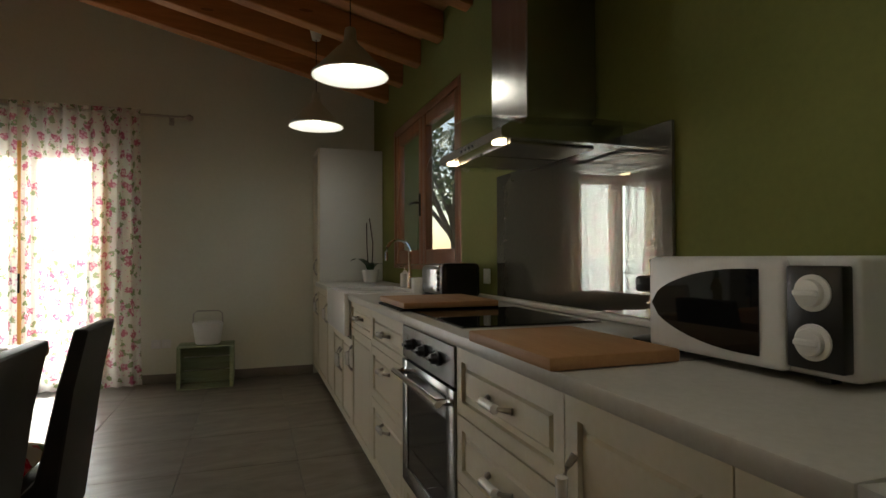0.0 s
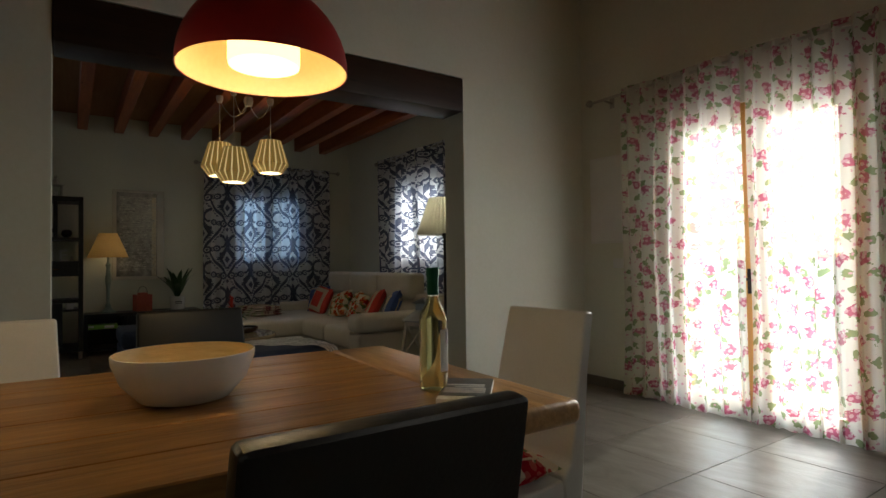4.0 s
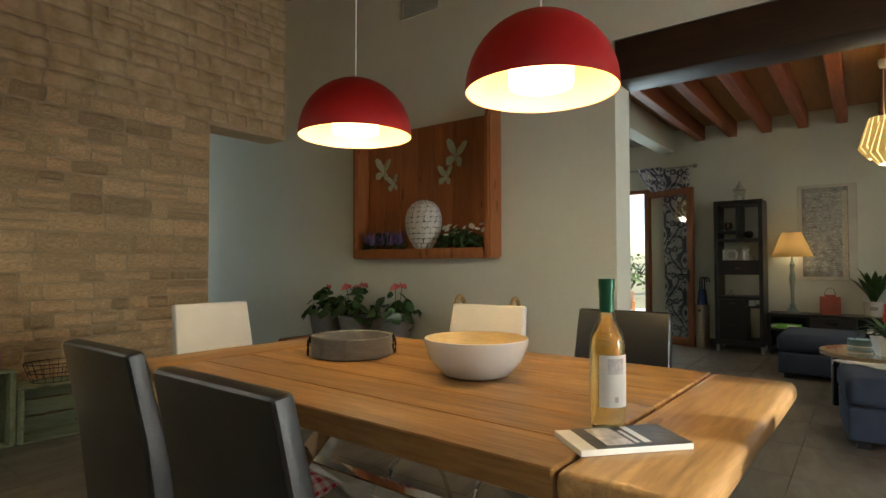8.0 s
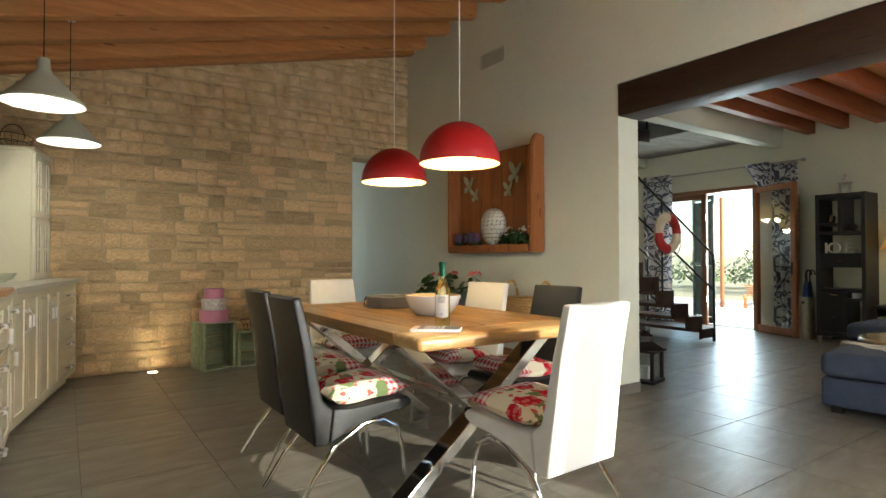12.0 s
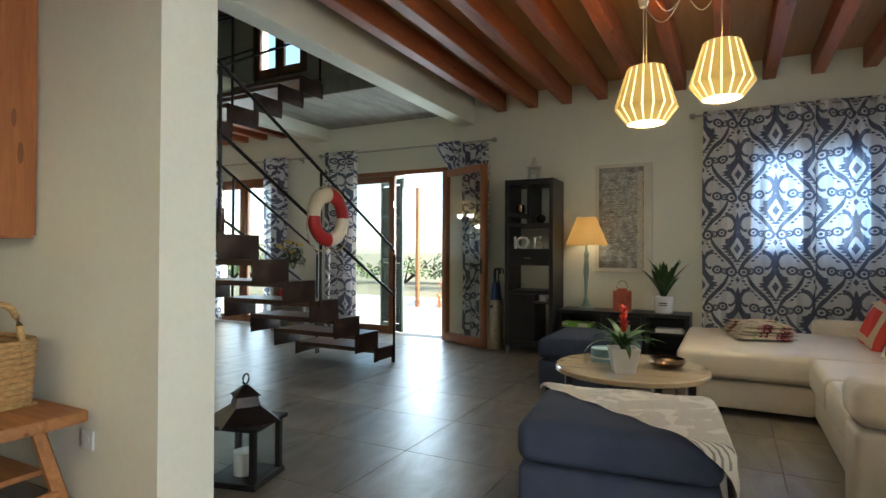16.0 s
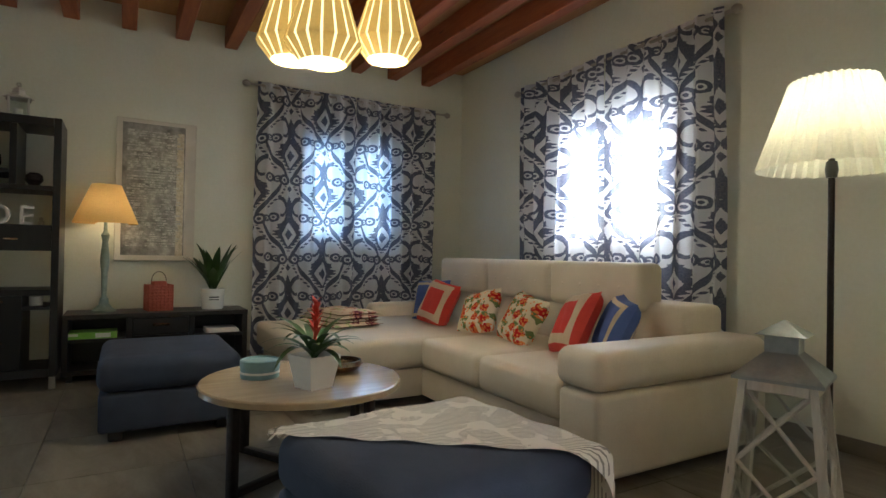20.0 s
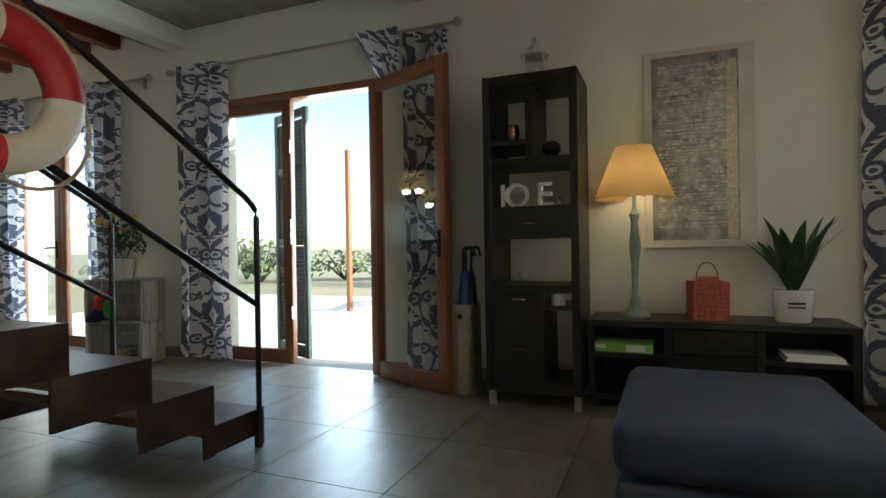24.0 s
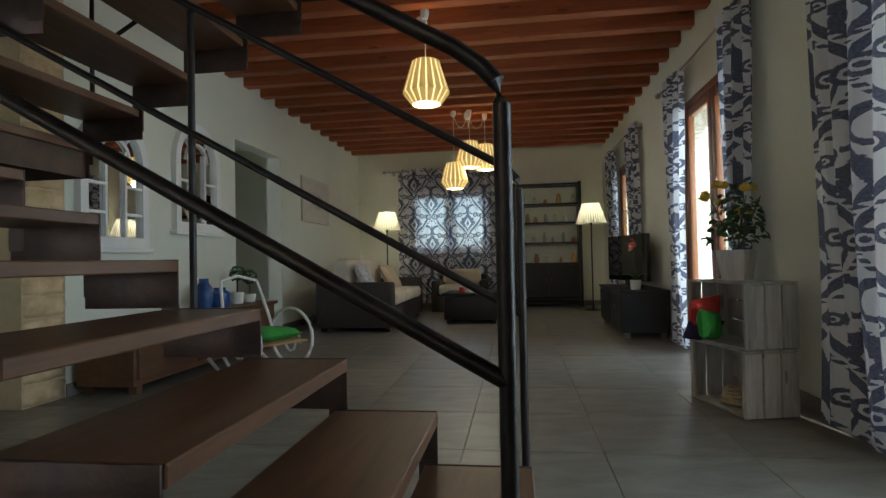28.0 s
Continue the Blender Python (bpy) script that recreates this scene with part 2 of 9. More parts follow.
def floral(name, ground=(0.86, 0.83, 0.75), size=1.0, through=0.5, reds=((0.54, 0.13, 0.22), (0.76, 0.44, 0.50)), green=(0.27, 0.34, 0.17), rad=0.20):
    """White cloth with scattered rose clusters and leaves."""
    m, nt, b = material(name)
    tc = nt.nodes.new("ShaderNodeTexCoord")
    uv = tc.outputs["UV"]

    def spots(scale, rad, wob, seed):
        mp = nt.nodes.new("ShaderNodeMapping")
        mp.inputs["Location"].default_value = (seed, seed * 0.7, 0)
        nt.links.new(uv, mp.inputs[0])
        n = nd(nt, "ShaderNodeTexNoise", Scale=scale * 3.2, Detail=3.0)
        nt.links.new(mp.outputs[0], n.inputs["Vector"])
        vo = nd(nt, "ShaderNodeTexVoronoi", Scale=scale, Randomness=0.75)
        vo.voronoi_dimensions = "2D"
        nt.links.new(mp.outputs[0], vo.inputs["Vector"])
        d = calc(nt, "ADD", vo.outputs["Distance"], calc(nt, "MULTIPLY_ADD", n.outputs["Fac"], wob, -wob / 2))
        return calc(nt, "LESS_THAN", d, rad), n.outputs["Fac"]

    big, nb = spots(5.5 / size, rad * 1.15, 0.70, 1.3)
    petals, np_ = spots(26 / size, 0.36, 0.3, 2.1)
    leaf, nl = spots(7.0 / size, rad * 1.05, 0.95, 5.7)
    small, ns = spots(13 / size, rad * 0.6, 0.5, 9.2)
    col = mixc(nt, 1.0, ground, ground)
    col = mixc(nt, leaf, col, green)
    col = mixc(nt, small, col, reds[1])
    rose = mixc(nt, petals, reds[0], reds[1])
    col = mixc(nt, calc(nt, "MULTIPLY", big, calc(nt, "GREATER_THAN", nb, 0.33)), col, rose)
    cloth(nt, b, col, through, sheer=0.34 if through > 0.3 else 0.0)
    return m


def gingham(name, c=(0.55, 0.02, 0.05), size=0.03):
    m, nt, b = material(name)
    uv, u, v = uv_split(nt, size, size)
    a = calc(nt, "LESS_THAN", calc(nt, "FRACT", u), 0.5)
    d = calc(nt, "LESS_THAN", calc(nt, "FRACT", v), 0.5)
    f = calc(nt, "MULTIPLY", calc(nt, "ADD", a, d), 0.5)
    nt.links.new(mixc(nt, f, (0.8, 0.76, 0.7), c), b.inputs["Base Color"])
    b.inputs["Roughness"].default_value = 0.95
    return m


def glass(name, tint=(0.93, 0.96, 0.95), rough=0.0, solid=False):
    m, nt, b = material(name)
    if solid:
        b.inputs["Base Color"].default_value = (*tint, 1)
        b.inputs["Transmission Weight"].default_value = 1.0
        b.inputs["Roughness"].default_value = rough
        b.inputs["IOR"].default_value = 1.47
        return m
    out = nt.nodes["Material Output"]
    t = nt.nodes.new("ShaderNodeBsdfTransparent")
    t.inputs[0].default_value = (*tint, 1)
    g = nd(nt, "ShaderNodeBsdfGlossy", Roughness=rough)
    lw = nt.nodes.new("ShaderNodeLayerWeight")
    lw.inputs[0].default_value = 0.5
    fr = calc(nt, "MULTIPLY_ADD", calc(nt, "POWER", lw.outputs["Facing"], 4.0), 0.75, 0.045)
    mx = nt.nodes.new("ShaderNodeMixShader")
    nt.links.new(fr, mx.inputs[0])
    nt.links.new(t.outputs[0], mx.inputs[1])
    nt.links.new(g.outputs[0], mx.inputs[2])
    nt.links.new(mx.outputs[0], out.inputs[0])
    nt.nodes.remove(b)
    return m


def glow(name, color, power):
    m, nt, b = material(name)
    b.inputs["Base Color"].default_value = (*color, 1)
    b.inputs["Emission Color"].default_value = (*color, 1)
    b.inputs["Emission Strength"].default_value = power
    return m


def shade_cloth(name, color, through=0.55):
    m, nt, b = material(name)
    v = coords(nt)
    n = noise_tex(nt, v, 90, 2)
    cloth(nt, b, mixc(nt, n, color, tuple(c * 0.8 for c in color)), through)
    return m


M = {}
M["plaster"] = surf("plaster", (0.665, 0.665, 0.56), (0.72, 0.72, 0.615), 1.3, 0.85, grain=45, bumpy=0.10)
M["green"] = surf("green_plaster", (0.155, 0.165, 0.032), (0.185, 0.195, 0.045), 1.5, 0.8, grain=45, bumpy=0.10)
M["mortar"] = surf("mortar", (0.52, 0.39, 0.23), (0.64, 0.49, 0.31), 6, 0.95, grain=80, bumpy=0.5)
M["stone"] = surf("stone", (0.50, 0.335, 0.165), (0.78, 0.585, 0.350), 7, 0.92, grain=34, bumpy=1.0, vary=0.26)
M["concrete"] = surf("concrete", (0.20, 0.19, 0.165), (0.33, 0.31, 0.27), 3, 0.9, grain=30, bumpy=0.5, stretch=(1, 4, 1))
M["grout"] = surf("grout", (0.10, 0.095, 0.085), (0.13, 0.12, 0.11), 8, 0.95)
M["tile"] = surf("floor_tile", (0.125, 0.108, 0.085), (0.245, 0.222, 0.182), 1.7, 0.42, grain=24, bumpy=0.14, stretch=(1, 2.6, 1), vary=0.08, warp=1.6, rough2=0.30)
M["skirting"] = surf("skirting_tile", (0.17, 0.145, 0.12), (0.22, 0.19, 0.16), 3, 0.45)
M["joist"] = wood("joist_wood", (0.20, 0.045, 0.016), (0.40, 0.12, 0.04), "x", 0.55, knots=True)
M["beam"] = wood("beam_wood", (0.34, 0.13, 0.035), (0.55, 0.25, 0.085), "x", 0.5, knots=True)
M["board"] = wood("ceiling_board", (0.40, 0.20, 0.08), (0.52, 0.29, 0.13), "x", 0.7, knots=False)
M["lintel"] = wood("lintel_wood", (0.022, 0.010, 0.006), (0.05, 0.024, 0.013), "y", 0.5)
M["frame"] = wood("frame_wood", (0.18, 0.062, 0.020), (0.29, 0.108, 0.038), "z", 0.4, knots=False, coat=0.3)
M["frame_light"] = wood("frame_pine", (0.55, 0.28, 0.07), (0.68, 0.38, 0.12), "z", 0.4, knots=False)
M["white_paint"] = surf("white_paint", (0.74, 0.73, 0.70), (0.80, 0.79, 0.76), 3, 0.5, bumpy=0.03)
M["cab"] = surf("cream_lacquer", (0.66, 0.61, 0.47), (0.70, 0.65, 0.51), 2, 0.35, bumpy=0.02)
M["cab_white"] = surf("tall_white_lacquer", (0.70, 0.70, 0.66), (0.74, 0.74, 0.70), 2, 0.4, bumpy=0.02)
M["worktop"] = surf("worktop", (0.50, 0.48, 0.43), (0.56, 0.54, 0.49), 4, 0.35, bumpy=0.02)
M["steel"] = surf("brushed_steel", (0.33, 0.33, 0.32), (0.42, 0.42, 0.41), 3, 0.20, 1.0, grain=120, bumpy=0.03, stretch=(1, 8, 1))
M["chrome"] = surf("chrome", (0.78, 0.78, 0.78), (0.84, 0.84, 0.84), 3, 0.08, 1.0, bumpy=0)
M["nickel"] = surf("nickel", (0.42, 0.39, 0.35), (0.50, 0.47, 0.43), 5, 0.32, 1.0, bumpy=0.02)
M["black_glass"] = surf("black_glass", (0.006, 0.006, 0.006), (0.01, 0.01, 0.01), 3, 0.04, bumpy=0)
M["black_leather"] = surf("black_leather", (0.006, 0.006, 0.006), (0.012, 0.011, 0.011), 5, 0.36, grain=160, bumpy=0.12)
M["white_leather"] = surf("white_leather", (0.62, 0.60, 0.56), (0.68, 0.66, 0.62), 4, 0.42, grain=160, bumpy=0.10)
M["sofa_leather"] = surf("sofa_leather", (0.60, 0.53, 0.42), (0.68, 0.61, 0.50), 4, 0.45, grain=140, bumpy=0.10)
M["navy"] = surf("navy_upholstery", (0.030, 0.042, 0.075), (0.050, 0.064, 0.105), 5, 0.95, grain=220, bumpy=0.35)
M["table"] = wood("table_wood", (0.11, 0.045, 0.013), (0.47, 0.26, 0.085), "y", 0.36, knots=True, bumpy=0.8)
M["bench_wood"] = wood("bench_wood", (0.22, 0.09, 0.03), (0.45, 0.2, 0.07), "y", 0.55)
M["panel_wood"] = wood("panel_wood", (0.22, 0.070, 0.020), (0.43, 0.155, 0.045), "z", 0.5)
M["dark_wood"] = wood("espresso_wood", (0.006, 0.005, 0.005), (0.014, 0.011, 0.010), "z", 0.42, knots=False, bumpy=0.1)
M["tread"] = wood("tread_wood", (0.050, 0.020, 0.009), (0.150, 0.066, 0.028), "y", 0.42, knots=False, coat=0.0)
M["rust"] = surf("brown_steel", (0.026, 0.016, 0.012), (0.075, 0.040, 0.028), 9, 0.45, 0.4, grain=50, bumpy=0.35)
M["iron"] = surf("dark_iron", (0.016, 0.013, 0.012), (0.035, 0.028, 0.025), 14, 0.4, 0.6, grain=70, bumpy=0.3)
M["shutter"] = surf("green_shutter", (0.030, 0.050, 0.042), (0.045, 0.070, 0.058), 4, 0.5)
M["red"] = surf("red_enamel", (0.36, 0.006, 0.010), (0.40, 0.010, 0.014), 3, 0.45, bumpy=0.02)
M["cream_in"] = surf("cream_enamel", (0.78, 0.62, 0.30), (0.82, 0.66, 0.34), 3, 0.5, bumpy=0)
M["vent_paint"] = surf("vent_paint", (0.47, 0.46, 0.38), (0.52, 0.51, 0.43), 3, 0.5, bumpy=0.02)
M["grey_green"] = surf("celadon_enamel", (0.46, 0.48, 0.38), (0.52, 0.54, 0.43), 3, 0.4, bumpy=0.02)
M["white_in"] = surf("white_enamel", (0.85, 0.85, 0.82), (0.88, 0.88, 0.85), 3, 0.5, bumpy=0)
M["crate_green"] = wood("crate_green", (0.20, 0.24, 0.14), (0.40, 0.45, 0.30), "x", 0.85, bumpy=0.5)
M["crate_grey"] = wood("crate_grey", (0.26, 0.24, 0.21), (0.56, 0.53, 0.48), "z", 0.9, bumpy=0.5)
M["rattan"] = surf("rattan", (0.30, 0.17, 0.06), (0.56, 0.36, 0.15), 40, 0.8, grain=120, bumpy=0.8, stretch=(1, 1, 3))
M["galv"] = surf("galvanised_zinc", (0.30, 0.33, 0.35), (0.42, 0.45, 0.47), 8, 0.42, 0.8, grain=50, bumpy=0.15)
M["leaf"] = surf("leaf", (0.020, 0.055, 0.014), (0.05, 0.11, 0.028), 9, 0.4, bumpy=0.1, vary=0.2)
M["leaf_out"] = surf("outdoor_leaf", (0.055, 0.09, 0.03), (0.12, 0.16, 0.06), 3, 0.6, bumpy=0.1)
M["soil"] = surf("soil", (0.02, 0.014, 0.01), (0.05, 0.035, 0.025), 30, 0.95)
M["terra"] = surf("terrace_stone", (0.62, 0.58, 0.50), (0.72, 0.68, 0.60), 2, 0.8)
M["ground"] = surf("dry_ground", (0.30, 0.25, 0.16), (0.22, 0.22, 0.11), 0.5, 0.95)
M["facade"] = surf("outer_render", (0.58, 0.45, 0.28), (0.64, 0.51, 0.33), 1.5, 0.9)
M["plastic_white"] = surf("white_plastic", (0.72, 0.72, 0.70), (0.76, 0.76, 0.74), 3, 0.35, bumpy=0)
M["plastic_black"] = surf("black_plastic", (0.01, 0.01, 0.01), (0.016, 0.016, 0.016), 3, 0.3, bumpy=0)
M["china"] = surf("white_china", (0.76, 0.75, 0.72), (0.80, 0.79, 0.76), 3, 0.25, bumpy=0)
M["board_wood"] = wood("cutting_board", (0.36, 0.18, 0.075), (0.48, 0.27, 0.12), "y", 0.55, knots=False, bumpy=0.1)
M["damask"] = damask("damask_cloth")
M["floral"] = floral("floral_cloth", size=0.8, through=0.62)
M["pillow_floral"] = floral("rose_pillow", (0.74, 0.66, 0.50), 0.9, 0.05, ((0.50, 0.02, 0.04), (0.62, 0.14, 0.12)), (0.18, 0.24, 0.10), 0.26)
M["pillow_garden"] = floral("garden_pillow", (0.72, 0.66, 0.52), 0.55, 0.05, ((0.55, 0.03, 0.03), (0.75, 0.30, 0.10)), (0.18, 0.24, 0.10), 0.27)
M["wine"] = glass("white_wine", (0.94, 0.94, 0.70), solid=True)
M["gingham"] = gingham("gingham")
M["pane"] = glass("pane_glass")
M["clear_glass"] = glass("clear_glass", (0.95, 0.97, 0.96))
M["splash"] = surf("grey_back_glass", (0.17, 0.17, 0.145), (0.19, 0.19, 0.165), 2, -0.055, 0.6, bumpy=0)
M["mirror"] = surf("mirror", (0.85, 0.86, 0.86), (0.87, 0.88, 0.88), 2, -0.05, 1.0, bumpy=0)
M["shade_cream"] = shade_cloth("pleated_shade", (0.82, 0.82, 0.69))
M["shade_orange"] = shade_cloth("linen_shade", (0.64, 0.44, 0.19), 0.4)
M["slat"] = shade_cloth("veneer_shade", (0.74, 0.62, 0.33), 0.32)
M["bulb"] = glow("bulb_glow", (1.0, 0.82, 0.52), 8.0)
M["bulb_cool"] = glow("kitchen_bulb_glow", (1.0, 0.97, 0.88), 4.0)


# ---- mesh helpers ----
def bm_new():
    return bmesh.new()


def box(bm, x0, x1, y0, y1, z0, z1, bev=0.0, seg=2):
    m = Matrix.Translation(((x0 + x1) / 2, (y0 + y1) / 2, (z0 + z1) / 2)) @ Matrix.Diagonal((abs(x1 - x0), abs(y1 - y0), abs(z1 - z0), 1))
    vs = bmesh.ops.create_cube(bm, size=1.0, matrix=m)["verts"]
    if bev:
        es = list({e for v in vs for e in v.link_edges})
        bmesh.ops.bevel(bm, geom=es, offset=bev, segments=seg, affect="EDGES", profile=0.5)
    return bm


def boxes(*rows, bev=0.0):
    bm = bm_new()
    for r in rows:
        box(bm, *r, bev=bev)
    return bm


def tube(bm, pts, r, seg=10, closed=False):
    """A round bar along a line of points."""
    pts = [Vector(p) for p in pts]
    n = len(pts)
    rings = []
    up = Vector((0, 0, 1))
    for i, p in enumerate(pts):
        a = pts[i - 1] if (i or closed) else p
        c = pts[(i + 1) % n] if (i < n - 1 or closed) else p
        d = (c - a).normalized()
        s = d.cross(up) if abs(d.z) < 0.95 else d.cross(Vector((1, 0, 0)))
        s.normalize()
        t = s.cross(d)
        rr = r[i] if isinstance(r, (list, tuple)) else r
        rings.append([bm.verts.new(p + (s * math.cos(k) + t * math.sin(k)) * rr) for k in (2 * math.pi * j / seg for j in range(seg))])
    for i in range(n if closed else n - 1):
        a, c = rings[i], rings[(i + 1) % n]
        for j in range(seg):
            bm.faces.new((a[j], a[(j + 1) % seg], c[(j + 1) % seg], c[j]))
    if not closed:
        bm.faces.new(rings[0][::-1])
        bm.faces.new(rings[-1])
    return bm


def lathe(bm, prof, at=(0, 0, 0), seg=32, cap=True):
    """A turned shape: prof lists (radius, height)."""
    rings = []
    for r, z in prof:
        rings.append([bm.verts.new((at[0] + r * math.cos(2 * math.pi * j / seg), at[1] + r * math.sin(2 * math.pi * j / seg), at[2] + z)) for j in range(seg)])
    for a, c in zip(rings, rings[1:]):
        for j in range(seg):
            bm.faces.new((a[j], a[(j + 1) % seg], c[(j + 1) % seg], c[j]))
    if cap:
        if prof[0][0] > 1e-4:
            bm.faces.new(rings[0][::-1])
        if prof[-1][0] > 1e-4:
            bm.faces.new(rings[-1])
    return bm


def slab(bm, pts, z0, z1):
    """An upright prism over an outline in x, y."""
    lo = [bm.verts.new((x, y, z0)) for x, y in pts]
    hi = [bm.verts.new((x, y, z1)) for x, y in pts]
    n = len(pts)
    bm.faces.new(lo[::-1])
    bm.faces.new(hi)
    for i in range(n):
        bm.faces.new((lo[i], lo[(i + 1) % n], hi[(i + 1) % n], hi[i]))
    return bm


def prism(bm, pts, axis, a, b):
    """A prism over an outline; axis 'x': outline in y, z; 'y': outline in x, z."""
    def v(p, d):
        return (d, p[0], p[1]) if axis == "x" else (p[0], d, p[1])
    lo = [bm.verts.new(v(p, a)) for p in pts]
    hi = [bm.verts.new(v(p, b)) for p in pts]
    n = len(pts)
    bm.faces.new(lo[::-1])
    bm.faces.new(hi)
    for i in range(n):
        bm.faces.new((lo[i], lo[(i + 1) % n], hi[(i + 1) % n], hi[i]))
    return bm


def turned(bm, m):
    bmesh.ops.transform(bm, matrix=m, verts=bm.verts[:])
    return bm


def finish(name, bm, mat, smooth=True):
    bmesh.ops.recalc_face_normals(bm, faces=bm.faces[:])
    me = bpy.data.meshes.new(name)
    bm.to_mesh(me)
    bm.free()
    me.materials.append(mat if not isinstance(mat, str) else M[mat])
    if smooth:
        me.shade_smooth()
        me.set_sharp_from_angle(angle=radians(35))
    return me


def thing(name, label, category, at=None, group="", kind=""):
    ob = new(name)
    ob.empty_display_size = 0.05
    if at is not None:
        ob.matrix_world = at
    return tagged(ob, label, category, group, kind)


def part(name, bm, mat, parent, label=""):
    ob = new(name, finish(name, bm, mat))
    ob.parent = parent
    if label:
        tagged(ob, label)
    return ob


def solid(name, bm, mat, label, category, at=None, group="", kind=""):
    ob = new(name, finish(name, bm, mat))
    if at is not None:
        ob.matrix_world = at
    return tagged(ob, label, category, group, kind)


def structure(name, bm, mat, label):
    return solid(name, bm, mat, label, "", kind="structure")


def arc(cx, cy, r, a0, a1, n):
    return [(cx + r * math.cos(radians(a0 + (a1 - a0) * i / n)), cy + r * math.sin(radians(a0 + (a1 - a0) * i / n))) for i in range(n + 1)]


def cushion(w, d, h, puff=0.35, n=14):
    """A stuffed square: bulging faces, pinched seam, pointed corners. Lies flat, with UVs in metres."""
    bm = bm_new()
    uvl = bm.loops.layers.uv.new("UVMap")
    grid = {}
    for s in (1, -1):
        for i in range(n + 1):
            for j in range(n + 1):
                u, v = i / n * 2 - 1, j / n * 2 - 1
                if s == -1 and (abs(u) > 0.999 or abs(v) > 0.999):
                    grid[s, i, j] = grid[1, i, j]
                    continue
                f = max(0.0, (1 - u ** 4) * (1 - v ** 4)) ** 0.5
                pin = 1 - 0.06 * (1 - abs(u * v))
                grid[s, i, j] = bm.verts.new((u * w / 2 * pin, v * d / 2 * pin, s * (h / 2) * f + 0.004 * math.sin(9 * u + 4 * v) * f))
        for i in range(n):
            for j in range(n):
                q = [grid[s, i, j], grid[s, i + 1, j], grid[s, i + 1, j + 1], grid[s, i, j + 1]]
                f = bm.faces.new(q if s > 0 else q[::-1])
    for f in bm.faces:
        for lp in f.loops:
            lp[uvl].uv = (lp.vert.co.x + 0.5, lp.vert.co.y + 0.5)
    return bm


def drape(width, height, folds, depth, seed, gather=1.0, cloth_scale=1.5):
    """A hanging curtain in the x-z plane, folds in y, hung at z = height; UVs in metres of cloth."""
    rnd = random.Random(seed)
    bm = bm_new()
    uvl = bm.loops.layers.uv.new("UVMap")
    nx, nz = folds * 10, 22
    ph = [rnd.uniform(-0.5, 0.5) for _ in range(folds + 2)]
    amp = [rnd.uniform(0.55, 1.15) for _ in range(folds + 2)]
    rows = []
    for k in range(nz + 1):
        z = k / nz
        row = []
        for i in range(nx + 1):
            u = i / nx
            c = u * folds
            kk = int(min(c, folds - 1e-6))
            f = c - kk
            a = amp[kk] * (1 - f) + amp[kk + 1] * f
            p = ph[kk] * (1 - f) + ph[kk + 1] * f
            y = depth * a * math.sin(2 * math.pi * (c + 0.25 * p * (1 - z))) * (0.75 + 0.25 * z) + 0.015 * math.sin(5 * z + kk)
            x = (u - 0.5) * width * (1 + 0.05 * (1 - z) * gather) + 0.012 * math.sin(7 * z + 3 * u) * (1 - z)
            row.append((bm.verts.new((x, y, z * height - (0.012 * math.sin(2 * math.pi * c) if k == 0 else 0) + (0.012 * math.sin(2 * math.pi * c) if k == nz else 0))), u, z))
        rows.append(row)
    for a, b in zip(rows, rows[1:]):
        for i in range(nx):
            q = (a[i], a[i + 1], b[i + 1], b[i])
            f = bm.faces.new([v[0] for v in q])
            for lp, v in zip(f.loops, q):
                lp[uvl].uv = (v[1] * width * cloth_scale, v[2] * height)
    return bm

# ---- the large structure ----
XG, XP, XQ, XM, XW = 0.0, -4.52, -4.77, -4.95, -9.47   # green wall, partition's two faces, mirror wall, west wall
YN, YS, YF = 0.05, -7.1, -14.3                          # north wall, stone wall, far wall
OP0, OP1, LZ0, LZ1 = -3.83, -1.27, 2.23, 2.49           # the wide opening and its lintel


def holed(bm, axis, d0, d1, a0, a1, z0, z1, holes):
    """A wall slab along an axis with rectangular openings (a0, a1, z0, z1) through it."""
    cuts = sorted({a0, a1, *[h[0] for h in holes], *[h[1] for h in holes]})
    for p, q in zip(cuts, cuts[1:]):
        mid = (p + q) / 2
        spans = sorted((h[2], h[3]) for h in holes if h[0] < mid < h[1])
        z = z0
        for s, e in spans + [(z1, z1)]:
            if s > z + 1e-4:
                if axis == "y":
                    box(bm, d0, d1, p, q, z, s)
                else:
                    box(bm, p, q, d0, d1, z, s)
            z = e
    bmesh.ops.remove_doubles(bm, verts=bm.verts[:], dist=1e-5)
    return bm


KW = (-2.46, -0.78, 1.05, 2.26)
FD = (-3.68, -2.40, 0.0, 2.16)
NW = (-7.85, -6.62, 1.02, 2.18)
WW = (-1.82, -0.72, 1.02, 2.18)
WD = (-6.82, -5.12, 0.0, 2.20)
SD = (-9.50, -8.05, 0.0, 2.24)
FW = (-12.7, -11.5, 1.0, 2.18)
UW = (-8.6, -7.5, 3.78, 4.8)
BW = (-7.45, -5.95, 0.95, 2.15)
structure("wall_kitchen", holed(bm_new(), "y", 0.0, 0.32, YS - 0.3, YN, 0, 3.0, [KW]), "green", "olive green painted kitchen wall with a window")
structure("wall_north", holed(bm_new(), "x", YN, YN + 0.32, XW - 0.33, 0.32, 0, 5.7, [FD, NW]), "plaster", "cream plastered wall with a glazed door and a window")
structure("wall_west", holed(bm_new(), "y", XW - 0.33, XW, YF - 0.3, YN, 0, 5.7, [WW, WD, SD, FW, UW]), "plaster", "cream plastered wall with doors and windows")
structure("wall_far", holed(bm_new(), "x", YF - 0.3, YF, XW, -2.2, 0, 5.7, [BW]), "plaster", "cream plastered end wall behind the dark bookcase")
